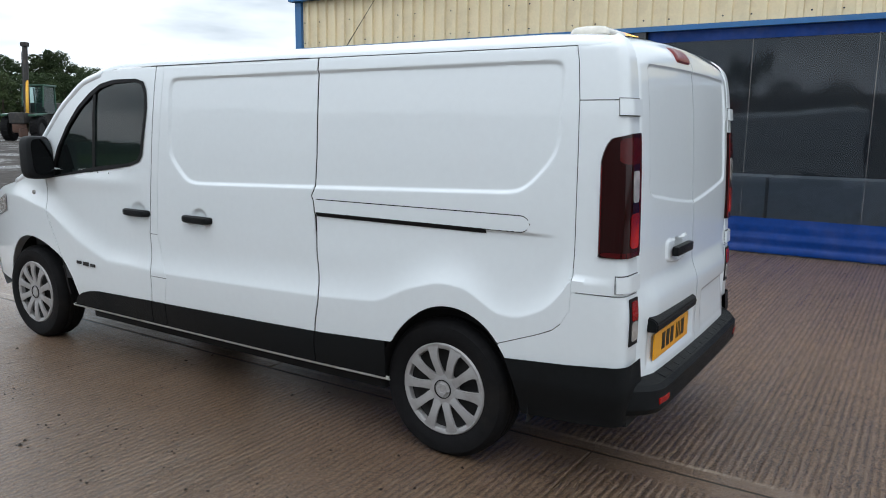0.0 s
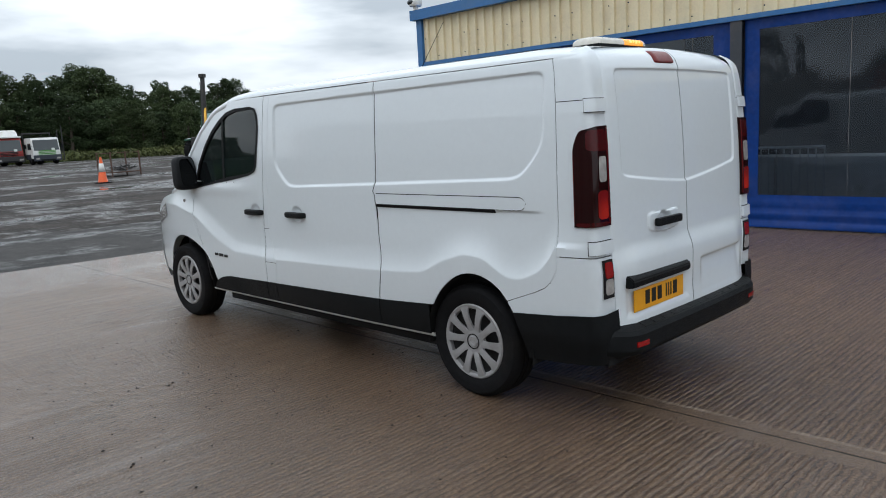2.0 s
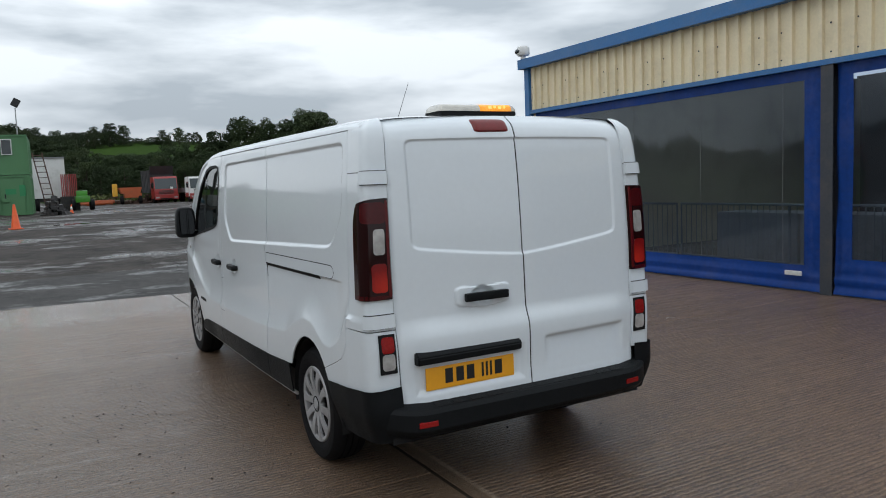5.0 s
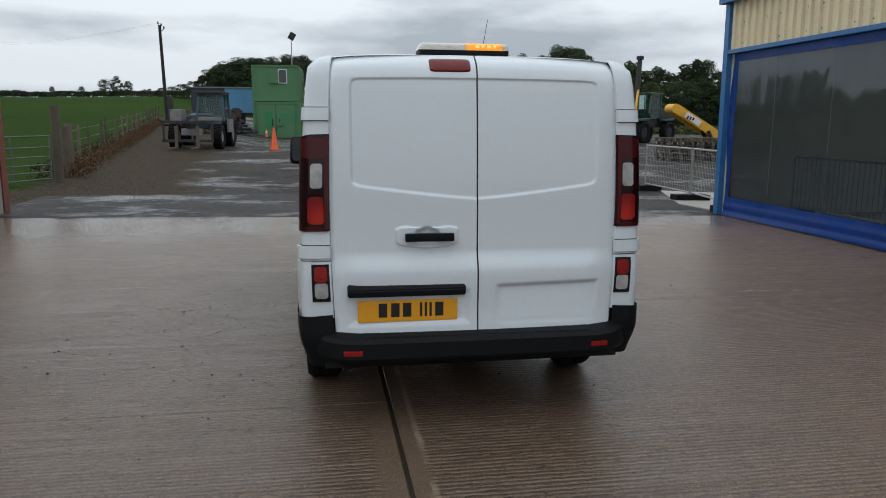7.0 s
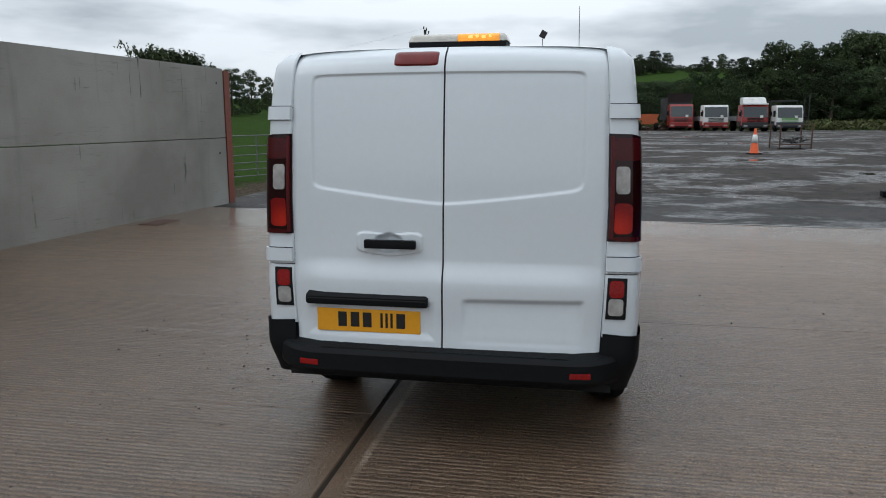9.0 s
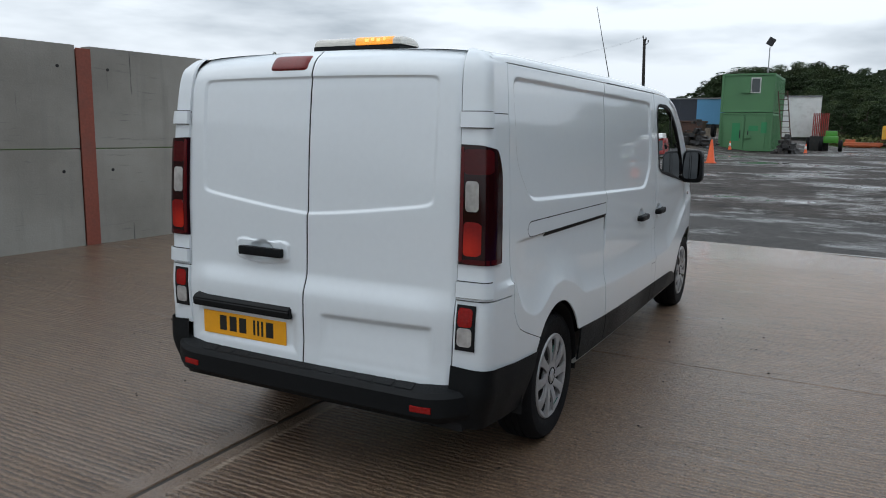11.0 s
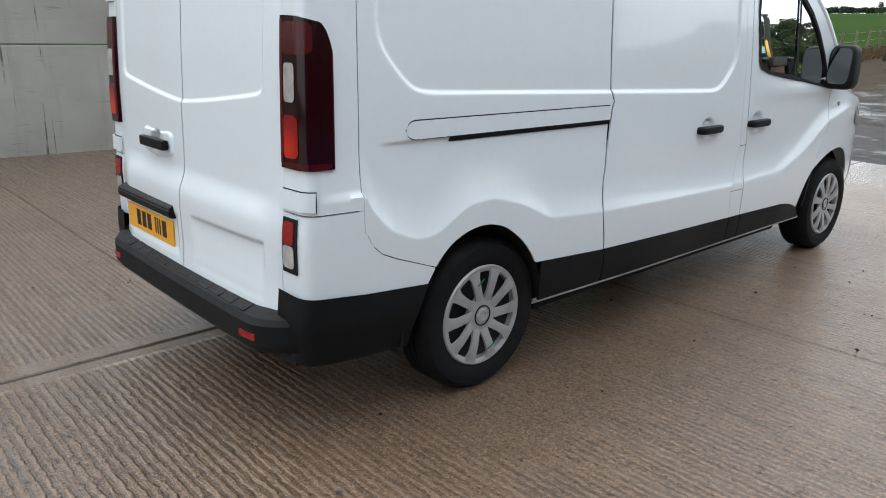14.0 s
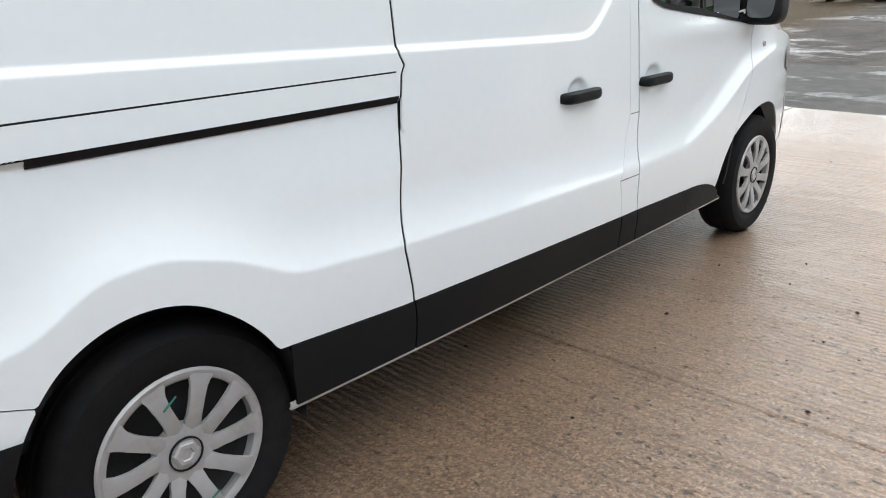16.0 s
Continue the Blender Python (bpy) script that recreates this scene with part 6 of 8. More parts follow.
# ---- trees, hedges and weeds ----
M["grimy"] = mat("grimy_white_paint", (0.22, 0.215, 0.205), 0.6, var=0.25, dirt=(0.10, 0.085, 0.07), dirt_amt=0.8, dirt_scale=4)
def leaf_cards(verts, faces, c, spread, count, size, rng):
    for _ in range(count):
        d = rng.normal(size=3)
        d /= np.linalg.norm(d) + 1e-6
        p = np.array(c) + d * np.array(spread) * rng.uniform(0.55, 1.0)
        a = rng.normal(size=3)
        a /= np.linalg.norm(a)
        b = np.cross(a, rng.normal(size=3))
        b /= np.linalg.norm(b) + 1e-6
        s = size * rng.uniform(0.6, 1.3)
        i = len(verts)
        verts += [tuple(p + a * s), tuple(p + b * s * 0.55), tuple(p - a * s * 0.8), tuple(p - b * s * 0.6)]
        faces.append((i, i + 1, i + 2, i + 3))


def mesh_part(name, verts, faces, material, parent, label="", kind=""):
    me = bpy.data.meshes.new(name)
    me.from_pydata(verts, [], faces)
    me.materials.append(material)
    ob = new(name, me)
    ob.parent = parent
    if label:
        tagged(ob, label)
    if kind:
        tagged(ob, kind=kind)
    return ob


def make_tree(seed, leaf, wide=1.0, cards=330, size=0.125, low=0.06):
    """A broadleaf tree ten metres tall: trunk, limbs and a ragged crown of leaf clumps."""
    rng = np.random.default_rng(seed)
    t = thing("tree", (0, 0, -50), "full leafed dark green broadleaf tree in a wood", "tree", "trees of the wood")
    bm = bmesh.new()
    rod(bm, (0, 0, -0.5), (0.1, 0.05, 4.0), 0.24, 0.15, 8)
    rod(bm, (0.1, 0.05, 4.0), (0.0, 0.15, 7.6), 0.15, 0.05, 7)
    verts, faces = [], []
    for k in range(34):
        a = k * 2.4 + rng.uniform(-0.5, 0.5)
        h = low + (0.97 - low) * ((k + 0.5) / 34)
        r = 2.7 * wide * math.sin(min(1.0, (1.06 - h) / 0.62) * math.pi / 2) * rng.uniform(0.35, 1.05)
        c = (r * math.cos(a), r * math.sin(a), 10 * h + rng.uniform(-0.4, 0.3))
        if k % 3 == 0:
            rod(bm, (0.05, 0.08, max(1.5, c[2] - 1.6)), (c[0] * 0.85, c[1] * 0.85, c[2]), 0.07, 0.02, 5)
        b = rng.uniform(0.6, 1.15)
        leaf_cards(verts, faces, c, (b * wide, b * wide, b * 0.8), cards, size, rng)
    part("trunk", bm, M["bark"], t)
    mesh_part("crown", verts, faces, leaf, t, "", "stuff")
    return t


TREES = [make_tree(11, M["leaf"], 1.0), make_tree(12, M["leaf2"], 1.2), make_tree(13, M["leaf"], 1.35), make_tree(14, M["leaf2"], 0.9), make_tree(15, M["leaf"], 1.1)]
rng = np.random.default_rng(3)
EYE_Z = 1.57
planted = 0


def plant(az, r, el, kind=None, squash=1.0):
    """A tree r metres off at a bearing, its top at an elevation seen from the slab."""
    global planted
    x, y = 4.0 + r * math.cos(radians(az)), r * math.sin(radians(az))
    z = height(x, y) - 0.1
    top = math.tan(radians(el)) * r + EYE_Z - z
    s = max(2.0, top) / 10.0
    k = int(rng.integers(0, len(TREES))) if kind is None else kind
    w = s * squash
    m = Matrix.LocRotScale((x, y, z), Euler((0, 0, rng.uniform(0, 6.28))), None)
    if planted < len(TREES):
        o = TREES[planted]
        o.matrix_basis = m
    else:
        o = copy_thing(TREES[k], m)
    o.scale = (w, w, s)
    planted += 1


SKY_WOOD = [(143, 3.4), (147.6, 3.6), (150, 3.8), (152, 4.5), (155.7, 4.1), (159.2, 4.5), (161.3, 5.6), (164.2, 4.9), (166.8, 5.1), (168.5, 4.3), (171, 3.4), (176, 3.0), (181, 3.0)]
for az in np.arange(143.5, 182, 1.05):
    plant(az + rng.uniform(-0.3, 0.3), rng.uniform(112, 122), interp(az, SKY_WOOD) * rng.uniform(0.86, 1.02), squash=1.15)
for az in np.arange(144, 182, 1.3):
    plant(az + rng.uniform(-0.4, 0.4), rng.uniform(101, 109), interp(az, SKY_WOOD) * rng.uniform(0.55, 0.78), squash=1.3)
for az, el in ((161.3, 5.7), (162.4, 5.5), (167.0, 5.2), (152.3, 4.6), (157.0, 4.5), (165.0, 4.9)):
    plant(az, 118, el, squash=0.85)
# hilltop and field edge trees
SKY_HILL = [(167, 4.6), (168.5, 4.2), (170.6, 4.4), (171.7, 4.2), (173.4, 3.6), (175, 4.7), (179, 4.3), (181.5, 4.8), (185, 4.6), (187.2, 4.3), (188.2, 3.4)]
for az in np.arange(178.0, 187.6, 0.55):
    plant(az, rng.uniform(165, 185), interp(az, SKY_HILL) * rng.uniform(0.80, 0.98), squash=1.5)
for az in np.arange(167.5, 188.0, 0.6):
    plant(az, rng.uniform(128, 140), interp(az, SKY_HILL) * rng.uniform(0.55, 0.70), squash=1.4)
for az in np.arange(177.5, 188.0, 0.5):
    plant(az, rng.uniform(148, 160), interp(az, SKY_HILL) * rng.uniform(0.70, 0.86), squash=1.9)
for az in np.arange(167.5, 182.0, 0.6):
    plant(az, rng.uniform(112, 124), interp(az, SKY_HILL) * rng.uniform(0.40, 0.52), squash=2.0)
for az, el, r in ((187.2, 4.1, 150), (187.8, 3.8, 150), (188.4, 3.3, 150), (189.1, 2.9, 160), (189.8, 2.7, 170), (190.5, 2.5, 180), (191.2, 2.4, 190), (192.0, 2.3, 200)):
    plant(az, r, el, squash=1.7)
for az in np.arange(168.5, 173.0, 0.7):
    plant(az, rng.uniform(270, 285), interp(az, SKY_HILL) * rng.uniform(0.92, 1.0), squash=1.5)
for az, el, r in ((169.4, 4.2, 285), (170.6, 4.55, 285), (171.7, 4.4, 285), (174.3, 4.75, 270), (175.2, 4.9, 265), (176.2, 4.6, 260), (177.3, 4.3, 250), (178.6, 4.4, 240), (180.0, 4.6, 220),
                  (181.3, 4.85, 210), (182.4, 4.8, 190), (183.6, 4.6, 170), (184.6, 4.65, 150), (185.6, 4.7, 140), (186.5, 4.4, 138), (187.3, 3.7, 138), (179.3, 3.7, 160), (183.0, 3.8, 150)):
    plant(az, r, el, squash=1.6)
for az in np.arange(171.5, 178.5, 0.32):
    plant(az, rng.uniform(262, 285), interp(az, SKY_HILL) * rng.uniform(0.90, 1.0), squash=2.4)
for az in np.arange(178.5, 183.0, 0.6):
    plant(az, rng.uniform(240, 262), interp(az, SKY_HILL) * rng.uniform(0.88, 0.97), squash=2.2)
for az, el, r in ((193.4, 2.8, 215), (194.1, 3.05, 215), (194.8, 2.9, 215), (196.3, 2.35, 215), (192.3, 2.25, 215), (198.1, 2.3, 215), (202.3, 2.7, 120), (203.4, 3.1, 100), (204.6, 3.6, 85), (206.0, 3.8, 80), (207.5, 4.0, 80)):
    plant(az, r, el, squash=1.3)
for az in np.arange(208, 275, 1.1):
    plant(az, rng.uniform(60, 75), interp(az, [(209, 2.6), (218, 2.5), (226, 2.7), (235, 3.0), (250, 3.6), (275, 3.6)]) * rng.uniform(0.7, 1.0), squash=1.9)
for az, el, r in ((240.3, 7.0, 42), (252.0, 6.4, 42)):
    plant(az, r, el, 1, 0.8)


def hedge(name, pts, h, w, count, size, leaf, label, category="hedge", seed=5, lift=0.0):
    r = np.random.default_rng(seed)
    verts, faces = [], []
    for (xa, ya), (xb, yb) in zip(pts, pts[1:]):
        L = math.hypot(xb - xa, yb - ya)
        n = max(1, int(count * L))
        for _ in range(n):
            t = r.uniform()
            x, y = xa + (xb - xa) * t + r.normal() * w * 0.4, ya + (yb - ya) * t + r.normal() * w * 0.4
            hh = h * (0.7 + 0.5 * abs(noise.noise(Vector((x * 0.3, y * 0.3, seed)))))
            z = height(x, y) + lift + hh * r.uniform(0.05, 1.0) ** 0.8
            leaf_cards(verts, faces, (x, y, z), (0.1, 0.1, 0.1), 1, size, r)
    t = mesh_part(name, verts, faces, leaf, None, "", "stuff")
    return tagged(t, label, category)


def ridge_pts(a0, a1, r):
    return [(4 + r * math.cos(radians(a)), r * math.sin(radians(a))) for a in np.linspace(a0, a1, 12)]


hedge("hedge", ridge_pts(187, 204, 222), 1.7, 1.2, 80, 0.4, M["leaf"], "dark hedge along the far edge of the field")
hedge("hedge", [(-9.2, -6.62), (-7.4, -6.75)], 0.42, 0.18, 2600, 0.030, M["leaf2"], "bramble bush growing over the concrete wall", "bush", 8, 2.42)
hedge("hedge", [(-9.2, -6.9), (-7.0, -7.1)], 2.5, 0.3, 900, 0.05, M["leaf"], "bramble thicket behind the concrete wall", "bush", 18)
hedge("hedge", [(-13.7, -8.65), (-12.9, -9.2)], 1.55, 0.35, 900, 0.06, M["leaf"], "leafy bush behind the field gate", "bush", 9)
hedge("rough_grass", ridge_pts(144, 181, 91), 0.9, 4.5, 140, 0.2, M["grass_blade"], "strip of rough grass below the wood", "grass", 10)
hedge("rough_grass", ridge_pts(144, 181, 97), 1.2, 5.0, 140, 0.22, M["grass_blade"], "strip of rough grass below the wood", "grass", 12)
hedge("weeds", [(x, y + 0.35) for x, y in [(-16.5, -7.6), (-23.4, -8.9), (-31, -9.8), (-40, -11.0), (-60, -14)]], 0.42, 0.5, 420, 0.035, M["dry_grass"], "dry reddish brown weeds along the fence", "weeds", 11)
hedge("rough_grass", [(x, y - 0.3) for x, y in [(-16.0, -7.6), (-23.4, -8.9), (-31, -9.8), (-40, -11.0), (-60, -14)]], 0.45, 0.4, 300, 0.045, M["grass_blade"], "long grass under the fence", "grass", 13)
# arching bramble stems over the wall
br = thing("bramble", (0, 0, 0), "bare arching bramble stems over the concrete wall", "bush")
r = np.random.default_rng(21)
for k in range(9):
    x0 = r.uniform(-8.4, -7.3)
    bm = bmesh.new()
    dx, hh = r.uniform(0.2, 1.0), r.uniform(0.12, 0.42)
    pts = [Vector((x0 + dx * t, -6.9 + 0.4 * t, 2.45 + hh * math.sin(t * 2.4))) for t in np.linspace(0, 1, 7)]
    tube(bm, pts, 0.009, 5)
    verts, faces = [], []
    stem = part("stem", bm, M["bark"], br)
    for p in pts[2:]:
        leaf_cards(verts, faces, p, (0.06, 0.06, 0.05), 6, 0.022, r)
    mesh_part("leaves", verts, faces, M["leaf2"], stem, "", "stuff")


# ---- fence, gate and poles ----
fence = thing("fence", (0, 0, 0), "weathered wooden post and wire field fence", "fence")
bm = bmesh.new()
rod(bm, (0, 0, -0.3), (0.02, 0.0, 1.28), 0.06, 0.05, 8)
post0 = part("post", bm, M["wood_post"], fence)
line = []
xs = [-17.3]
while xs[-1] > -62:
    xs.append(xs[-1] - 2.35)
for i, x in enumerate(xs):
    o = post0 if i == 0 else new("post", post0.data)
    o.parent = fence
    o.location = (x, fence_y(x) + 0.05 * math.sin(i * 2.1), height(x, fence_y(x)))
    o.rotation_euler = (0.04 * math.sin(i * 1.7), 0.05 * math.cos(i * 2.3), i * 1.1)
    line.append(Vector(o.location))
for h in (0.45, 0.8, 1.15):
    bm = bmesh.new()
    tube(bm, [p + Vector((0, 0, h)) for p in line], 0.0025, 4)
    part("wire", bm, M["galv"], fence)
for x, y, hh, rr in ((-15.55, -7.3, 1.92, 0.11), (-17.0, -7.55, 1.35, 0.10), (-17.8, -7.7, 1.42, 0.10)):
    bm = bmesh.new()
    rod(bm, (x, y, -0.2), (x, y, height(x, y) + hh), rr, rr * 0.92, 10)
    part("strainer_post", bm, M["wood_post"], fence, "thick round strainer post")
bm = bmesh.new()
rod(bm, (-17.9, -7.7, 1.1), (-19.4, -8.1, 0.1), 0.05, seg=8)
part("brace", bm, M["wood_post"], fence)
gate = thing("field_gate", (0, 0, 0), "galvanised tubular field gate, closed", "gate")
ga, gb = Vector((-15.4, -7.42, 0.12)), Vector((-12.2, -8.95, 0.10))
for h in (0.05, 0.22, 0.40, 0.60, 0.83, 1.10):
    bm = bmesh.new()
    rod(bm, ga + Vector((0, 0, h)), gb + Vector((0, 0, h)), 0.016, seg=8)
    part("rail", bm, M["dull_galv"], gate)
for t in (0.0, 0.33, 0.66, 1.0):
    bm = bmesh.new()
    p = ga.lerp(gb, t)
    rod(bm, p + Vector((0, 0, 0.03)), p + Vector((0, 0, 1.12)), 0.021, seg=8)
    part("upright", bm, M["dull_galv"], gate)
pole = thing("utility_pole", (-64.0, -13.95, 0.4), "dark wooden electricity pole with insulators", "pole")
bm = bmesh.new()
rod(bm, (-0.55, 0.15, -0.5), (0, 0, 9.3), 0.17, 0.12, 10)
part("mast", bm, mat("creosoted_wood", (0.03, 0.025, 0.022), 0.8, var=0.3), pole)
for dy, dz in ((-0.12, 9.5), (0.14, 9.35), (0.34, 9.1)):
    bm = bmesh.new()
    rod(bm, (0, dy * 0.4, dz - 0.3), (0, dy, dz - 0.12), 0.03, seg=6)
    lathe(bm, [(0.02, dz - 0.12), (0.07, dz - 0.1), (0.05, dz - 0.02), (0.07, dz + 0.02), (0.02, dz + 0.1)], (0, dy, 0), "z", 10)
    part("insulator", bm, M["mesh_dark"], pole)
for dy, ex, ey, ez in ((-0.1, -40.0, -34.0, 2.0), (0.2, -40.0, -34.5, 1.6)):
    bm = bmesh.new()
    a, b = Vector((0, dy, 9.5)), Vector((ex, ey, 9.5 + ez))
    tube(bm, [a.lerp(b, t) + Vector((0, 0, -4 * 0.9 * t * (1 - t))) for t in np.linspace(0, 1, 14)], 0.0032, 4)
    part("power_line", bm, M["mesh_dark"], pole, "thin power line")


# ---- cones, stillage, barriers, pallets ----
def cone(loc, h, banded, group=""):
    t = thing("traffic_cone", loc, "orange and white traffic cone on a dark base" if banded else "plain orange traffic cone", "cone", "traffic cones", 12)
    k = h
    bm = bmesh.new()
    box(bm, (0, 0, 0.02 * k), (0.46 * k, 0.46 * k, 0.045 * k), 0.012 * k)
    part("base", bm, M["tyre"] if banded else M["cone"], t)
    bm = bmesh.new()
    lathe(bm, [(0.185 * k, 0.045 * k), (0.17 * k, 0.07 * k), (0.045 * k, 0.96 * k), (0.03 * k, k), (0.02 * k, k), (0.015 * k, 0.9 * k), (0.15 * k, 0.06 * k)], (0, 0, 0), "z", 24, True)
    part("body", bm, M["cone"], t, "", True, 40)
    if banded:
        bm = bmesh.new()
        r = lambda z: 0.172 - (z - 0.07) / 0.89 * 0.125
        lathe(bm, [((r(0.43) + 0.003) * k, 0.43 * k), ((r(0.76) + 0.003) * k, 0.76 * k)], (0, 0, 0), "z", 24)
        part("band", bm, M["white"], t, "white reflective band", True)
    return t


cone((-26.2, 7.0, height(-26.2, 7.0)), 0.98, True)
cone((-30.2, -2.8, height(-30.2, -2.8)), 1.0, False)
cone((-48.6, -4.35, height(-48.6, -4.3)), 0.6, True)
cone((-49.5, 0.1, height(-49.5, 0.1)), 0.6, True)

still = thing("stillage", (-30.3, 9.3, height(-30.3, 9.3)), "rusty steel stillage with scrap metal in it", "stillage", "", 8)
for sx in (-0.55, 0.55):
    for sy in (-0.66, 0.66):
        bm = bmesh.new()
        box(bm, (sx, sy, 0.53), (0.05, 0.05, 1.06), 0.004)
        part("post", bm, M["rust"], still)
for z, w in ((0.18, 0.05), (1.0, 0.03)):
    for a, b in (((-0.55, -0.66), (0.55, -0.66)), ((0.55, -0.66), (0.55, 0.66)), ((0.55, 0.66), (-0.55, 0.66)), ((-0.55, 0.66), (-0.55, -0.66))):
        if z > 0.5 and a[0] == b[0] == 0.55:
            continue
        bm = bmesh.new()
        rod(bm, (*a, z), (*b, z), w * 0.5, seg=6)
        part("rail", bm, M["rust"], still)
bm = bmesh.new()
r = np.random.default_rng(4)
box(bm, (0, 0, 0.19), (1.08, 1.3, 0.03))
for _ in range(40):
    p = Vector((r.uniform(-0.4, 0.4), r.uniform(-0.55, 0.55), r.uniform(0.22, 0.42)))
    rod(bm, p, p + Vector((r.uniform(-0.3, 0.3), r.uniform(-0.3, 0.3), r.uniform(-0.08, 0.1))), 0.03, 0.02, 5)
tagged(part("scrap", bm, M["tractor_dark"], still, "heap of dark scrap"), kind="stuff")


def barrier(a, b, h, label, mesh=True, group="mesh barriers"):
    """A tubular steel barrier panel with a wire or bar infill between two places on the ground."""
    a, b = Vector(a), Vector(b)
    t = thing("barrier", (0, 0, 0), label, "barrier", group)
    d = (b - a)
    up = Vector((0, 0, 1))
    bm = bmesh.new()
    tube(bm, [a + up * 0.08, a + up * h, b + up * h, b + up * 0.08], 0.021, 8)
    rod(bm, a + up * 0.16, b + up * 0.16, 0.018, seg=8)
    part("frame", bm, M["galv"], t)
    n = int(d.length / (0.085 if mesh else 0.11))
    bm = bmesh.new()
    for i in range(1, n):
        p = a.lerp(b, i / n)
        rod(bm, p + up * 0.16, p + up * h, 0.003 if mesh else 0.008, seg=4, cap=False)
    if mesh:
        for k in range(1, 8):
            z = 0.16 + (h - 0.16) * k / 8
            rod(bm, a + up * z, b + up * z, 0.003, seg=4, cap=False)
    tagged(part("infill", bm, M["galv"], t, "thin wire infill"), kind="stuff")
    q = Vector((-d.y, d.x, 0)).normalized()
    for p in (a.lerp(b, 0.03), a.lerp(b, 0.97)):
        bm = bmesh.new()
        box(bm, p + up * 0.06, (0.72, 0.20, 0.12), 0.02, rotz(math.degrees(math.atan2(q.y, q.x))))
        part("foot", bm, M["tyre"], t, "black rubber block foot")
    return t


barrier((-12.55, 7.05, 0.0), (-10.1, 6.95, 0.0), 1.08, "galvanised mesh barrier panel on black rubber feet")
barrier((-10.05, 6.95, 0.0), (-7.85, 6.62, 0.0), 1.08, "galvanised mesh barrier panel on black rubber feet")
for k in range(3):
    barrier((-7.2 + 2.15 * k, 7.35 + 0.1 * (k % 2), 0.012), (-5.1 + 2.15 * k, 7.4, 0.012), 1.02, "galvanised crowd barrier inside the shed", False, "crowd barriers")
for k in range(7):
    b = thing("concrete_block", (-4.2 + 1.6 * k, 8.6, 0.01), "pale concrete block inside the shed", "block", "concrete blocks")
    bm = bmesh.new()
    box(bm, (0, 0, 0.42), (1.56, 0.7, 0.84), 0.03)
    part("body", bm, M["concrete_block"], b)


def make_pallet():
    t = thing("pallet", (0, 0, -60), "weathered wooden pallet in a stack", "pallet", "stacked pallets")
    for y in (-0.5, -0.25, 0.0, 0.25, 0.5):
        bm = bmesh.new()
        box(bm, (0, y, 0.135), (1.0, 0.12, 0.022))
        part("board", bm, M["wood_post"], t)
    for x in (-0.45, 0.0, 0.45):
        bm = bmesh.new()
        box(bm, (x, 0, 0.011), (0.1, 1.2, 0.022))
        part("board", bm, M["wood_post"], t)
        for y in (-0.5, 0, 0.5):
            bm = bmesh.new()
            box(bm, (x, y, 0.073), (0.1, 0.14, 0.10))
            part("block", bm, M["wood_post"], t)
    return t


pallet = make_pallet()
first = True
for sx, sy, n, dx in ((-22.6, 12.75, 6, 0), (-22.5, 14.0, 6, 0), (-44.5, -7.9, 9, 0), (-45.0, -9.2, 10, 0), (-47.0, -7.0, 5, 0)):
    for k in range(n):
        m = pose(sx + 0.03 * math.sin(k * 2.2), sy + 0.04 * math.cos(k * 1.7), height(sx, sy) + 0.147 * k, 0, 0, 90 + 3 * math.sin(k * 1.3))
        if first:
            pallet.matrix_basis = m
            first = False
        else:
            copy_thing(pallet, m)
ob_ = thing("plastic_crate", (-18.4, 13.2, height(-18.4, 13.2)), "orange plastic bulk crate beside the pallets", "crate", "", 10)
bm = bmesh.new()
box(bm, (0, 0, 0.48), (1.0, 1.1, 0.86), 0.04)
box(bm, (0, 0, 0.90), (1.06, 1.16, 0.07), 0.02)
for k in (-0.3, 0, 0.3):
    box(bm, (0.5, k, 0.45), (0.04, 0.06, 0.75), 0.01)
part("body", bm, M["orange"], ob_)


# ---- vehicles of the yard ----
def simple_wheel(parent, x, y, r, w, tread=False, hub=None):
    bm = bmesh.new()
    lathe(bm, [(r * 0.5, -w * 0.42), (r * 0.8, -w * 0.5), (r * 0.97, -w * 0.42), (r, -w * 0.2), (r, w * 0.2), (r * 0.97, w * 0.42), (r * 0.8, w * 0.5), (r * 0.5, w * 0.42)], (x, y, r), "y", 24, True)
    if tread:
        for k in range(22):
            a = 2 * math.pi * k / 22
            for q in (-1, 1):
                box(bm, (x + r * math.cos(a + 0.07 * q), y + q * w * 0.22, r + r * math.sin(a + 0.07 * q)), (0.05, w * 0.42, 0.06), 0, roty(-math.degrees(a)))
    tyre = part("wheel", bm, M["tyre"], parent, "", True, 30)
    bm = bmesh.new()
    lathe(bm, [(r * 0.5, -w * 0.36), (r * 0.42, -w * 0.25), (r * 0.2, -w * 0.3), (0.0001, -w * 0.3)], (x, y, r), "y", 20)
    lathe(bm, [(r * 0.5, w * 0.36), (r * 0.42, w * 0.25), (r * 0.2, w * 0.3), (0.0001, w * 0.3)], (x, y, r), "y", 20)
    part("rim", bm, hub or M["steel_dark"], tyre, "", True, 40)


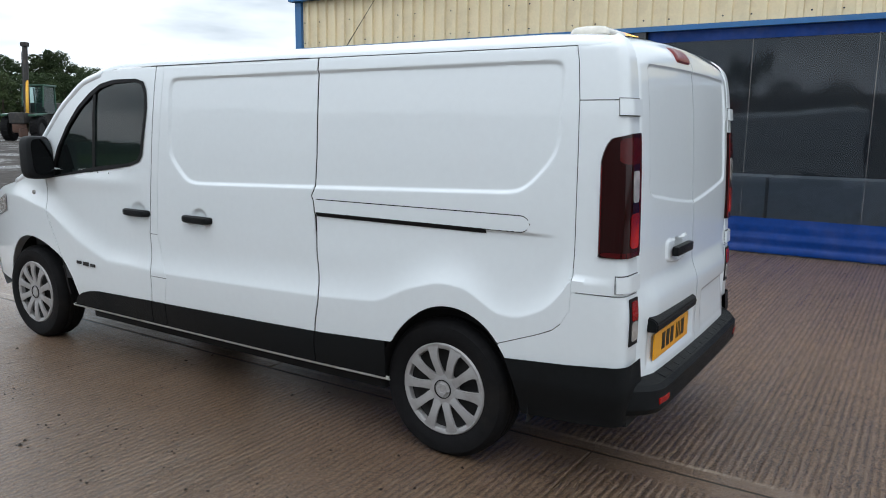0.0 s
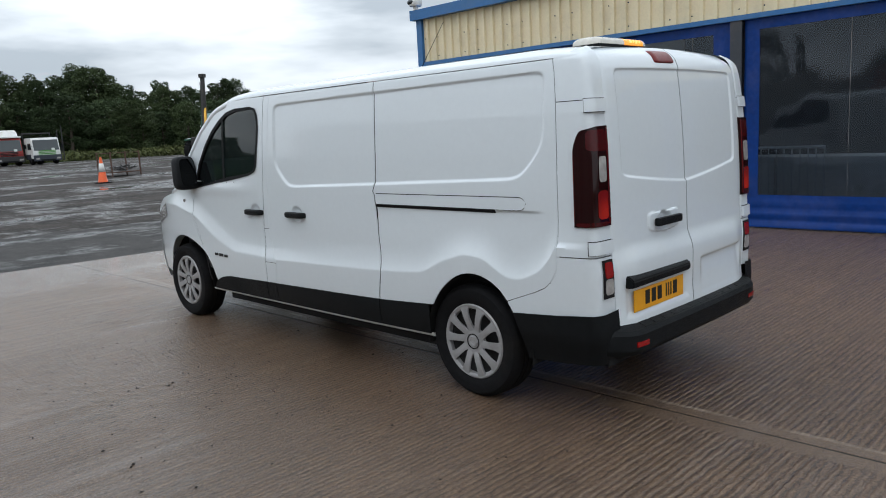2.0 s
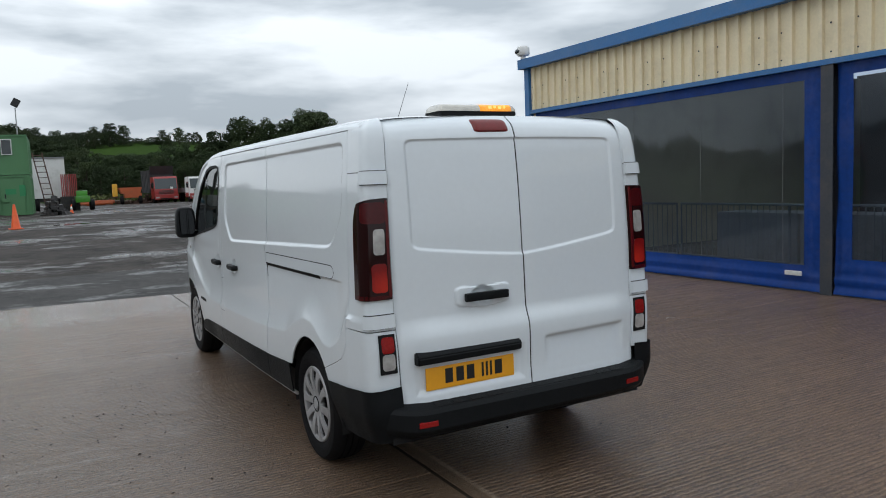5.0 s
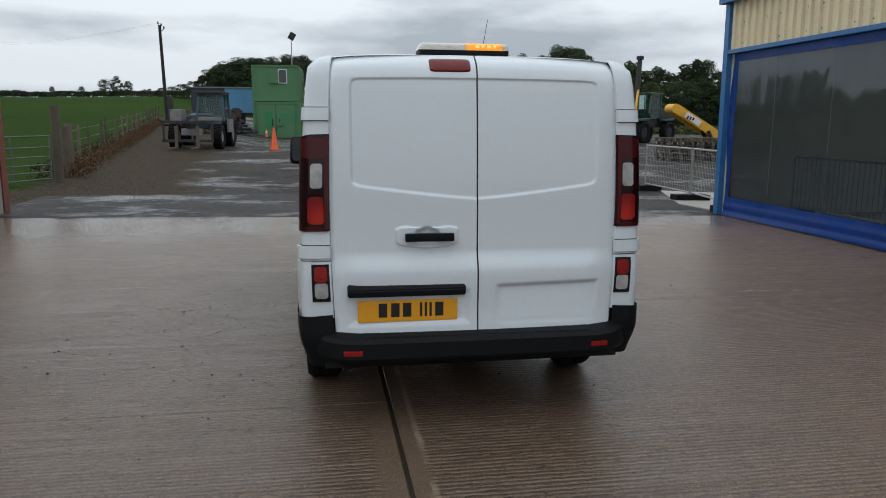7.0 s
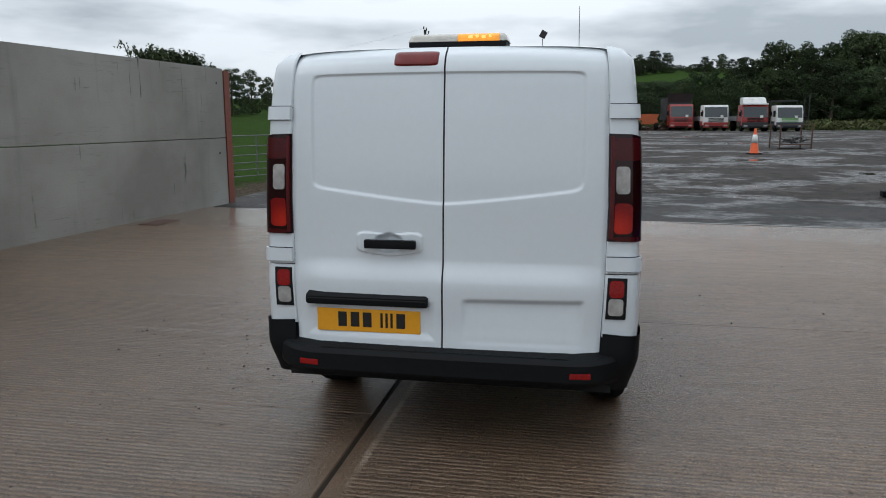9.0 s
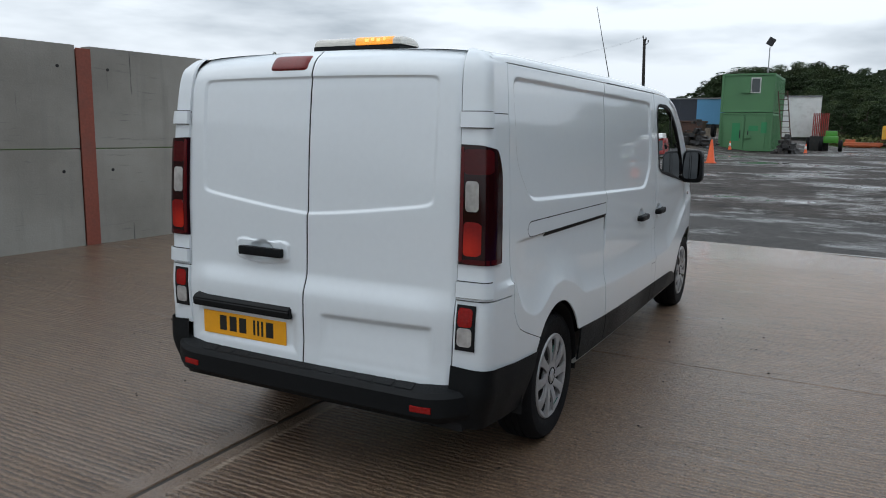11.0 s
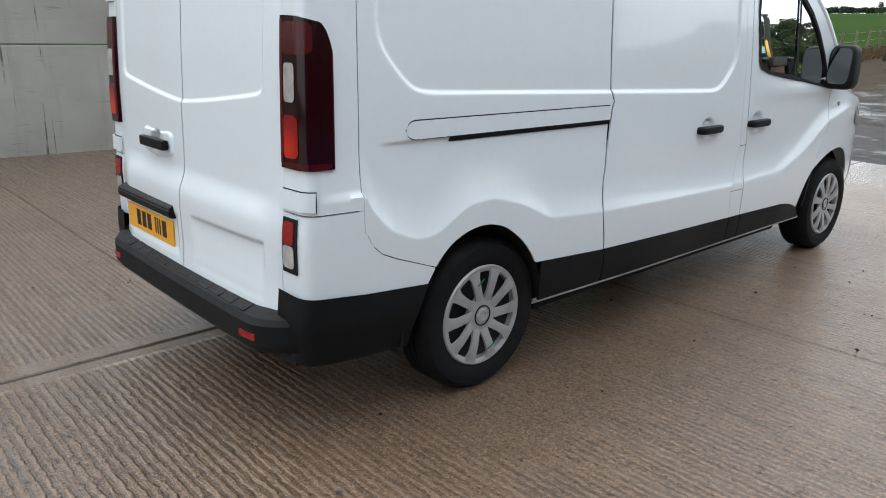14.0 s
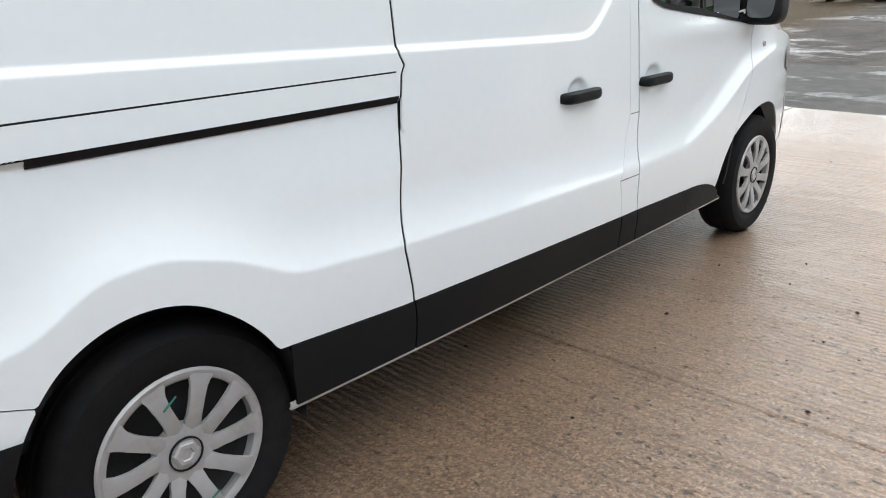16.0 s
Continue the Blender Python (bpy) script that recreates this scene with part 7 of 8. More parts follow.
def truck(x, y, cab, h, low, roof, body, label, lower=None):
    """A forward control lorry seen from its front, which looks towards +x."""
    t = thing("lorry", (x, y, height(x, y)), label, "lorry", "parked lorries", 3)
    w = 1.2
    bm = bmesh.new()
    prism(bm, [(0.0, 0.55), (0.06, 0.9), (0.04, h * 0.52), (-0.22, h - 0.12), (-0.35, h), (-1.9, h), (-1.95, 0.55)], "y", -w, w)
    bmesh.ops.bevel(bm, geom=bm.edges[:], offset=0.05, segments=2, affect="EDGES")
    part("cab", bm, cab, t, "", True, 40)
    bm = bmesh.new()
    prism(bm, [(0.055, h * 0.53), (-0.175, h - 0.2), (-0.20, h - 0.2), (0.0, h * 0.53)], "y", -w + 0.1, w - 0.1)
    part("windscreen", bm, M["winglass"], t)
    bm = bmesh.new()
    box(bm, (0.10, 0, 0.60), (0.22, 2.42, 0.54), 0.06)
    part("bumper", bm, low, t)
    bm = bmesh.new()
    box(bm, (0.19, 0, 0.42), (0.06, 1.3, 0.13), 0.02)
    part("bumper_step", bm, M["black"], t, "black step in the bumper")
    bm = bmesh.new()
    for k in range(4):
        box(bm, (0.075, 0, 0.86 + 0.13 * k), (0.03, 1.5, 0.07), 0.01)
    part("grille", bm, lower or M["black"], t)
    for s in (-1, 1):
        bm = bmesh.new()
        box(bm, (0.20, s * 0.92, 0.55), (0.05, 0.36, 0.16), 0.02)
        part("headlamp", bm, M["lens_clear"], t)
        bm = bmesh.new()
        box(bm, (-1.15, s * (w - 0.02), 0.72), (1.2, 0.08, 0.5), 0.03)
        part("step_panel", bm, low, t)
        bm = bmesh.new()
        box(bm, (-0.05, s * (w + 0.22), h * 0.66), (0.08, 0.18, 0.42), 0.03)
        rod(bm, (-0.1, s * w, h * 0.7), (-0.05, s * (w + 0.18), h * 0.72), 0.02, seg=6)
        part("mirror", bm, M["black"], t)
        bm = bmesh.new()
        box(bm, (-0.75, s * (w + 0.002), h * 0.68), (0.75, 0.02, h * 0.24), 0.008)
        part("side_window", bm, M["winglass"], t)
        simple_wheel(t, -0.85, s * 1.02, 0.5, 0.3)
        simple_wheel(t, -4.6, s * 0.95, 0.5, 0.5)
    bm = bmesh.new()
    box(bm, (0.08, 0.55, h * 0.56), (0.02, 0.28, 0.22))
    part("paper_notice", bm, M["white"], t)
    bm = bmesh.new()
    box(bm, (-3.6, 0, 0.85), (5.6, 0.9, 0.25))
    part("chassis", bm, M["mesh_dark"], t)
    if roof:
        bm = bmesh.new()
        prism(bm, [(-0.3, h), (-0.75, h + 0.62), (-1.2, h + 0.72), (-1.85, h + 0.70), (-1.85, h)], "y", -w + 0.12, w - 0.12)
        bmesh.ops.bevel(bm, geom=bm.edges[:], offset=0.06, segments=2, affect="EDGES")
        part("roof_fairing", bm, M["white"], t, "white roof fairing", True, 40)
        bm = bmesh.new()
        box(bm, (-0.22, 0, h + 0.06), (0.3, 2.36, 0.13), 0.04)
        part("sun_visor", bm, M["white"], t)
    if body == "tipper":
        bm = bmesh.new()
        for s in (-1, 1):
            box(bm, (-4.4, s * 1.2, 2.3), (4.6, 0.06, 2.4), 0.02)
            for k in range(6):
                box(bm, (-2.4 - 0.8 * k, s * 1.25, 2.3), (0.1, 0.06, 2.4))
        box(bm, (-4.4, 0, 1.12), (4.6, 2.4, 0.08))
        prism(bm, [(-2.1, 1.1), (-2.1, 3.1), (-1.6, 3.9), (-1.5, 3.9), (-2.0, 3.0), (-2.0, 1.1)], "y", -1.2, 1.2)
        part("tipper_body", bm, M["mesh_dark"], t, "dark steel tipper body")
        bm = bmesh.new()
        for k in range(5):
            box(bm, (-1.75, -0.9 + 0.45 * k, 3.55), (0.05, 0.06, 0.7), 0, roty(32))
        part("cab_guard", bm, M["mesh_dark"], t)
    elif body == "flat":
        bm = bmesh.new()
        box(bm, (-4.6, 0, 1.08), (5.0, 2.4, 0.14), 0.02)
        box(bm, (-2.15, 0, 1.7), (0.06, 2.3, 1.1), 0.02)
        box(bm, (-4.6, 1.2, 1.3), (4.9, 0.04, 0.35), 0.01)
        box(bm, (-4.6, -1.2, 1.3), (4.9, 0.04, 0.35), 0.01)
        part("flat_body", bm, M["bag"], t, "grey flat bed")
    elif body == "rack":
        bm = bmesh.new()
        box(bm, (-4.6, 0.0, 1.0), (5.0, 2.5, 0.14), 0.02)
        box(bm, (-2.1, 0, 2.9), (0.08, 2.5, 0.1))
        box(bm, (-4.6, 0, 2.9), (5.0, 2.4, 0.06))
        for yy in (-1.2, 1.2):
            for xx in (-2.1, -4.5, -7.0):
                box(bm, (xx, yy, 1.95), (0.08, 0.08, 1.9))
        for k in range(4):
            box(bm, (-2.3, 1.75, 0.8 + 0.2 * k), (0.06, 1.1, 0.06))
        rod(bm, (-2.3, 2.4, 0.3), (-2.3, 2.4, 3.6), 0.05, seg=6)
        rod(bm, (-2.4, 2.0, 0.3), (-2.4, 2.0, 3.2), 0.04, seg=6)
        part("rack_body", bm, M["mesh_dark"], t, "dark pipe rack body")
    return t


truck(-79.0, 10.5, M["red"], 2.75, M["red"], False, "tipper", "red tipper lorry with a dark body, parked", M["tractor_dark"])
truck(-76.2, 13.55, M["white"], 2.6, M["red"], False, "flat", "white flatbed lorry with a red bumper, parked")
truck(-73.0, 16.65, M["red"], 2.55, M["mesh_dark"], True, "flat", "red lorry cab with a white roof fairing, parked")
truck(-71.9, 19.5, M["white"], 2.45, M["navy"], False, "rack", "white and green lorry with a pipe rack, parked", M["green_lt"])

# telehandler with forks, facing the slab
tele = thing("tractor", (-30.9, -6.1, height(-30.9, -6.1)), "blue and white loader tractor with pallet forks, parked", "tractor", "", -6)
bm = bmesh.new()
prism(bm, [(0.35, 0.9), (0.35, 1.45), (-0.4, 1.55), (-2.3, 1.35), (-2.3, 0.8)], "y", -0.45, 0.45)
bmesh.ops.bevel(bm, geom=bm.edges[:], offset=0.05, segments=2, affect="EDGES")
part("body", bm, M["blue_trac"], tele, "", True, 40)
for a, b in (((0.55, 0.02), (0.40, 0.08)), ((0.55, 1.20), (0.40, 1.12)), ((-0.75, 0.02), (-0.75, 0.08)), ((-0.75, 1.2), (-0.75, 1.12))):
    bm = bmesh.new()
    rod(bm, (a[0], a[1], 1.2), (b[0], b[1], 2.42), 0.05, seg=6)
    part("cab_pillar", bm, M["blue_trac"], tele, "blue cab pillar")
bm = bmesh.new()
prism(bm, [(0.54, 1.25), (0.40, 2.38), (-0.72, 2.38), (-0.72, 1.25)], "y", 0.06, 1.16)
part("cab_glass", bm, M["teal_glass"], tele, "tinted cab glass")
bm = bmesh.new()
box(bm, (-0.15, 0.6, 2.46), (1.35, 1.25, 0.09), 0.03)
for k in range(8):
    box(bm, (0.50, 0.08 + 0.15 * k, 2.36), (0.03, 0.08, 0.14), 0, roty(10))
part("cab_roof", bm, M["tractor_dark"], tele, "dark cab roof with guard bars")
for c, d, bev in (((0.62, 0.62, 1.30), (0.10, 1.05, 0.16), 0.03), ((0.7, -0.75, 1.45), (0.8, 0.5, 0.5), 0.06), ((0.95, -0.1, 0.72), (0.3, 0.9, 0.3), 0.04), ((-0.6, 1.22, 1.0), (0.9, 0.1, 0.6), 0.03)):
    bm = bmesh.new()
    box(bm, c, d, bev)
    part("panel", bm, M["grimy"], tele, "grimy white body panel")
bm = bmesh.new()
rod(bm, (-2.0, -0.15, 1.7), (1.4, -0.15, 1.0), 0.16, 0.14, 8)
for z in (0.35, 1.15):
    box(bm, (1.75, -0.1, z), (0.08, 2.2, 0.12), 0.01)
for yy in (-1.1, -0.5, 0.3, 0.95):
    box(bm, (1.75, yy, 0.75), (0.08, 0.08, 0.9), 0.01)
part("carriage", bm, M["tractor_dark"], tele, "dark fork carriage")
for yy in (-0.55, 0.35):
    bm = bmesh.new()
    box(bm, (2.3, yy, 0.06), (1.1, 0.13, 0.05), 0.01)
    box(bm, (1.83, yy, 0.5), (0.06, 0.13, 0.95), 0.01)
    part("fork", bm, M["wood_post"], tele, "worn fork tine")
bm = bmesh.new()
rod(bm, (0.4, -1.15, 0.6), (0.4, -1.15, 2.3), 0.10, seg=8)
box(bm, (0.4, -1.15, 2.0), (0.2, 0.24, 0.5), 0.04)
part("exhaust", bm, M["tractor_dark"], tele)
for yy in (-0.95, 0.95):
    simple_wheel(tele, 0.55, yy, 0.52, 0.42, True, M["grimy"])
    simple_wheel(tele, -1.6, yy, 0.62, 0.46, True, M["grimy"])

# forestry harvester with its crane upright
harv = thing("harvester", (-41.3, 19.9, height(-41.3, 19.9)), "green and black wheeled forestry machine with an upright crane", "harvester", "", -62)
harv.scale = (0.82, 0.82, 1.0)
bm = bmesh.new()
box(bm, (0, 0, 1.25), (4.6, 1.1, 0.6), 0.1)
box(bm, (-1.8, 0, 1.75), (1.6, 1.7, 0.8), 0.15)
part("chassis", bm, M["tractor_dark"], harv, "", True, 40)
bm = bmesh.new()
prism(bm, [(0.2, 1.5), (0.45, 2.0), (0.25, 3.05), (-1.0, 3.05), (-1.1, 1.5)], "y", -0.75, 0.75)
bmesh.ops.bevel(bm, geom=bm.edges[:], offset=0.06, segments=2, affect="EDGES")
part("cab", bm, M["teal_glass"], harv, "glazed cab", True, 40)
bm = bmesh.new()
for yy in (-0.75, 0.75):
    rod(bm, (0.42, yy, 1.9), (0.25, yy, 3.05), 0.06, seg=6)
    rod(bm, (-1.05, yy, 1.5), (-1.0, yy, 3.05), 0.07, seg=6)
box(bm, (-0.4, 0, 3.1), (1.5, 1.7, 0.1), 0.03)
part("cab_frame", bm, M["green_dk"], harv)
for xx in (-1.6, 1.5):
    for yy in (-1.0, 1.0):
        bm = bmesh.new()
        box(bm, (xx, yy, 1.45), (1.3, 0.5, 0.12), 0.05, roty(4))
        part("mudguard", bm, M["green_dk"], harv, "dark green mudguard")
bm = bmesh.new()
rod(bm, (1.2, 0.1, 1.4), (1.1, 0.1, 3.4), 0.21, 0.19, 8)
rod(bm, (1.1, 0.1, 3.4), (0.95, 0.1, 5.2), 0.19, 0.17, 8)
box(bm, (0.95, 0.1, 5.28), (0.42, 0.4, 0.24), 0.05)
for k in range(4):
    rod(bm, (1.25, 0.2 - 0.1 * k, 1.8), (1.05, 0.2 - 0.1 * k, 4.9), 0.025, seg=5)
part("crane", bm, M["tractor_dark"], harv, "dark upright crane boom")
bm = bmesh.new()
rod(bm, (1.75, 0.45, 1.35), (1.15, 0.2, 3.3), 0.11, 0.09, 8)
part("crane_ram", bm, M["yellow"], harv, "yellow hydraulic ram", True)
bm = bmesh.new()
box(bm, (1.9, 0.0, 0.7), (0.7, 0.9, 0.5), 0.12, rotz(20))
box(bm, (2.1, 0.3, 0.45), (0.5, 0.5, 0.5), 0.12, rotz(50))
part("harvesting_head", bm, M["rust"], harv, "rusty grapple head")
for xx in (-1.6, 1.5):
    for yy in (-1.05, 1.05):
        simple_wheel(harv, xx, yy, 0.68, 0.6, True)

# yellow conveyor
conv = thing("conveyor", (-24.2, 13.3, height(-24.2, 13.3)), "yellow screening conveyor raised beside the pallets", "conveyor", "", 0)
bm = bmesh.new()
A, B = Vector((0, 0.1, 1.98)), Vector((0.5, 3.5, -0.1))
for off in (-0.32, 0.32):
    d = (B - A).normalized()
    m = (A + B) / 2 + Vector((off, 0, 0))
    box(bm, m, ((0.06), (B - A).length, 0.36), 0.01, Matrix(((1, 0, 0), (0, 1, 0), (0, 0, 1))) @ rotz(-9) @ rotx(math.degrees(math.atan2(d.z, d.y))))
lathe(bm, [(0.19, -0.34), (0.19, 0.34)], A, "x", 16)
part("boom", bm, M["yellow"], conv, "yellow boom sides")
bm = bmesh.new()
d = (B - A).normalized()
box(bm, (A + B) / 2 + Vector((0, 0.1, 0.17)), (0.58, (B - A).length * 0.92, 0.05), 0.01, rotz(-9) @ rotx(math.degrees(math.atan2(d.z, d.y))))
part("belt", bm, M["tyre"], conv, "black rubber belt")
for k in range(9):
    bm = bmesh.new()
    p = A.lerp(B, 0.12 + 0.1 * k) + Vector((0, 0, 0.21))
    box(bm, p, (0.6, 0.05, 0.05), 0.01, rotz(-9))
    part("cleat", bm, M["tractor_dark"], conv)
bm = bmesh.new()
box(bm, A.lerp(B, 0.2) + Vector((0.37, 0, 0)), (0.012, 0.72, 0.24), 0, rotz(-9) @ rotx(math.degrees(math.atan2(d.z, d.y))))
pl = part("name_panel", bm, M["white"], conv, "pale name panel with dark bars")
for k in range(5):
    bm = bmesh.new()
    box(bm, A.lerp(B, 0.2) + Vector((0.38, (k - 2) * 0.12, -(k - 2) * 0.036)), (0.01, 0.07, 0.13), 0, rotz(-9) @ rotx(math.degrees(math.atan2(d.z, d.y))))
    part("bar", bm, M["ink"], pl)
bm = bmesh.new()
rod(bm, (0.0, 2.0, -0.1), (0.1, 1.4, 1.1), 0.07, seg=8)
rod(bm, (0.6, 2.0, -0.1), (0.6, 1.4, 1.1), 0.07, seg=8)
box(bm, (0.9, 3.6, 0.35), (1.4, 2.0, 0.6), 0.05)
part("undercarriage", bm, M["tractor_dark"], conv)

# ---- stacked green cabins and the plant behind ----
def cabin(z, label, upper):
    t = thing("site_cabin", (-50.6, -3.72, z), label, "cabin", "stacked green cabins", -2)
    W, D, H = 1.62, 6.0, 2.52
    bm = bmesh.new()
    box(bm, (-D / 2, 0, H / 2), (D, 2 * W, H), 0.03)
    part("shell", bm, M["green_box"], t)
    for yy in (-W, W):
        bm = bmesh.new()
        box(bm, (0.01, yy * 0.985, H / 2), (0.12, 0.12, H), 0.01)
        part("corner_post", bm, M["green_box"], t)
    for zz in (0.06, H - 0.06):
        bm = bmesh.new()
        box(bm, (0.01, 0, zz), (0.10, 2 * W, 0.12), 0.01)
        part("rail", bm, M["green_box"], t)
    bm = bmesh.new()
    for k in range(1, 30):
        box(bm, (-0.2 * k, -W - 0.012, H / 2), (0.07, 0.03, H - 0.3), 0.004)
        box(bm, (-0.2 * k, W + 0.012, H / 2), (0.07, 0.03, H - 0.3), 0.004)
    tagged(part("side_rib", bm, M["green_box"], t), kind="stuff")
    if upper:
        bm = bmesh.new()
        box(bm, (0.03, 0.48, 1.75), (0.06, 0.62, 1.0), 0.01)
        w = part("window_frame", bm, M["white"], t)
        bm = bmesh.new()
        box(bm, (0.065, 0.48, 1.75), (0.02, 0.5, 0.88), 0.004)
        part("pane", bm, M["winglass"], w)
        bm = bmesh.new()
        box(bm, (0.12, -0.12, 1.72), (0.05, 0.55, 0.95), 0.01)
        part("shutter", bm, M["green_box"], t, "open green steel shutter")
    else:
        for yy in (-0.72, 0.62):
            bm = bmesh.new()
            box(bm, (0.045, yy, 1.22), (0.05, 1.28, 2.2), 0.012)
            dr = part("door", bm, M["green_box"], t)
            bm = bmesh.new()
            box(bm, (0.10, yy + (0.42 if yy < 0 else -0.42), 1.1), (0.05, 0.06, 0.5), 0.01)
            part("locking_bar", bm, M["steel_dark"], dr)
            bm = bmesh.new()
            if yy < 0:
                box(bm, (0.075, yy + 0.15, 1.25), (0.012, 0.5, 1.2))
            else:
                box(bm, (0.075, yy + 0.55, 1.55), (0.012, 0.35, 0.7))
                box(bm, (0.075, yy - 0.1, 1.5), (0.012, 0.6, 0.35))
            part("paint_patch", bm, M["green_patch"], dr, "patch of fresher green paint")
        bm = bmesh.new()
        box(bm, (0.12, 0.2, 0.95), (0.12, 0.42, 0.22), 0.03)
        part("lock_box", bm, M["green_box"], t)
    return t


gz = height(-50.6, -3.7)
cabin(gz, "green steel site cabin with patched double doors, lower of two", False)
cabin(gz + 2.56, "green steel site cabin with a small window, stacked on another", True)
fl = thing("flood_lamp", (-50.2, -2.55, gz + 5.08), "flood lamp on a thin mast over the green cabin", "lamp")
bm = bmesh.new()
rod(bm, (0, 0, 0), (0.0, 0, 1.65), 0.04, 0.03, 8)
part("mast", bm, M["galv"], fl)
bm = bmesh.new()
box(bm, (0.05, 0.05, 1.95), (0.30, 0.42, 0.5), 0.05, rotx(-30))
part("lamp_head", bm, M["mesh_dark"], fl)


def trailer(x, y, w, h, panel_colours, label, rz=0):
    t = thing("trailer", (x, y, height(x, y)), label, "trailer", "parked trailers", rz)
    n = len(panel_colours)
    for k, m in enumerate(panel_colours):
        bm = bmesh.new()
        box(bm, (0, -w / 2 + w * (k + 0.5) / n, 1.0 + h / 2), (2.5, w / n, h), 0.02)
        part("side_sheet", bm, m, t)
    bm = bmesh.new()
    box(bm, (0.02, 0, 1.0 + h + 0.04), (2.6, w + 0.06, 0.1), 0.02)
    part("roof_rail", bm, M["bag"], t)
    bm = bmesh.new()
    box(bm, (0, 0, 0.85), (2.3, w, 0.25), 0.02)
    part("chassis", bm, M["tractor_dark"], t)
    for yy in (-w * 0.3, w * 0.25):
        simple_wheel(t, 1.0, yy, 0.5, 0.3)
    return t


trailer(-58.6, -8.0, 5.2, 1.9, [M["navy"], M["navy"], M["blue_sheet"], M["blue_sheet"]], "curtain trailer with dark and pale blue sides", -2)
trailer(-63.0, -0.9, 2.6, 3.1, [M["white"]], "dirty white box trailer behind the cabins")
rc = thing("steel_crate", (-60.6, 0.55, height(-60.6, 0.5)), "tall red steel mesh crate", "crate")
for k in range(9):
    bm = bmesh.new()
    box(bm, (0, -0.5 + 0.125 * k, 1.95), (0.9, 0.07, 1.7), 0.01)
    part("slat", bm, M["red"], rc)
bm = bmesh.new()
box(bm, (0, 0, 0.55), (1.0, 1.3, 1.1), 0.03)
part("base", bm, M["tractor_dark"], rc)
ld = thing("ladder", (-50.3, -1.75, gz), "rusty steel stair ladder leaning beside the green cabin", "ladder")
for yy in (0.0, 0.55):
    bm = bmesh.new()
    rod(bm, (0.9, yy + 0.5, 0), (0.0, yy - 0.1, 3.9), 0.04, seg=6)
    part("rail", bm, M["rust"], ld)
for k in range(11):
    bm = bmesh.new()
    t = (k + 0.5) / 11
    rod(bm, (0.9 * (1 - t), 0.5 - 0.6 * t, 3.9 * t), (0.9 * (1 - t), 1.05 - 0.6 * t, 3.9 * t), 0.025, seg=6)
    part("rung", bm, M["rust"], ld)
sk = thing("skip_bin", (-48.9, -7.2, height(-48.9, -7.2)), "rusty brown steel skip beside the cabins", "skip")
bm = bmesh.new()
prism(bm, [(-0.9, 0.0), (0.9, 0.0), (1.15, 1.35), (-1.15, 1.35)], "x", -0.8, 0.8)
box(bm, (0, 0, 1.36), (1.75, 2.4, 0.1), 0.02)
part("body", bm, M["rust"], sk)
gm = thing("loader", (-59.6, 1.35, height(-59.6, 1.3)), "small bright green loader beside the red crate", "loader")
bm = bmesh.new()
box(bm, (0, 0, 0.85), (1.6, 1.0, 0.5), 0.08)
box(bm, (-0.3, 0, 1.25), (0.6, 0.8, 0.5), 0.06)
part("body", bm, M["green_lt"], gm, "", True, 40)
for xx in (-0.6, 0.6):
    for yy in (-0.65, 0.65):
        simple_wheel(gm, xx, yy, 0.42, 0.28)
om = thing("plant_attachment", (-81.5, 3.9, height(-81.5, 3.9)), "low orange plant attachment lying on the yard", "machine")
bm = bmesh.new()
box(bm, (0, 0, 0.35), (1.0, 3.4, 0.35), 0.08)
box(bm, (0, -1.1, 0.6), (0.5, 0.9, 0.4), 0.08)
rod(bm, (0.3, -1.5, 0.25), (0.3, 1.5, 0.25), 0.24, seg=12)
part("body", bm, M["orange"], om)
ym = thing("dumper", (-81.2, 7.2, height(-81.2, 7.2)), "yellow site dumper with a rusty skip", "dumper")
bm = bmesh.new()
box(bm, (0, 0.2, 0.9), (1.4, 1.7, 0.5), 0.08)
prism(bm, [(-0.9, 1.1), (0.9, 1.1), (1.15, 1.75), (-1.15, 1.75)], "x", -0.7, 0.7)
part("skip", bm, M["orange"], ym)
bm = bmesh.new()
box(bm, (0.2, -1.5, 1.5), (0.5, 0.5, 1.3), 0.1)
part("cowl", bm, M["yellow"], ym, "yellow cowl")
for yy in (-0.9, 0.9):
    simple_wheel(ym, 0.5, yy, 0.45, 0.35)
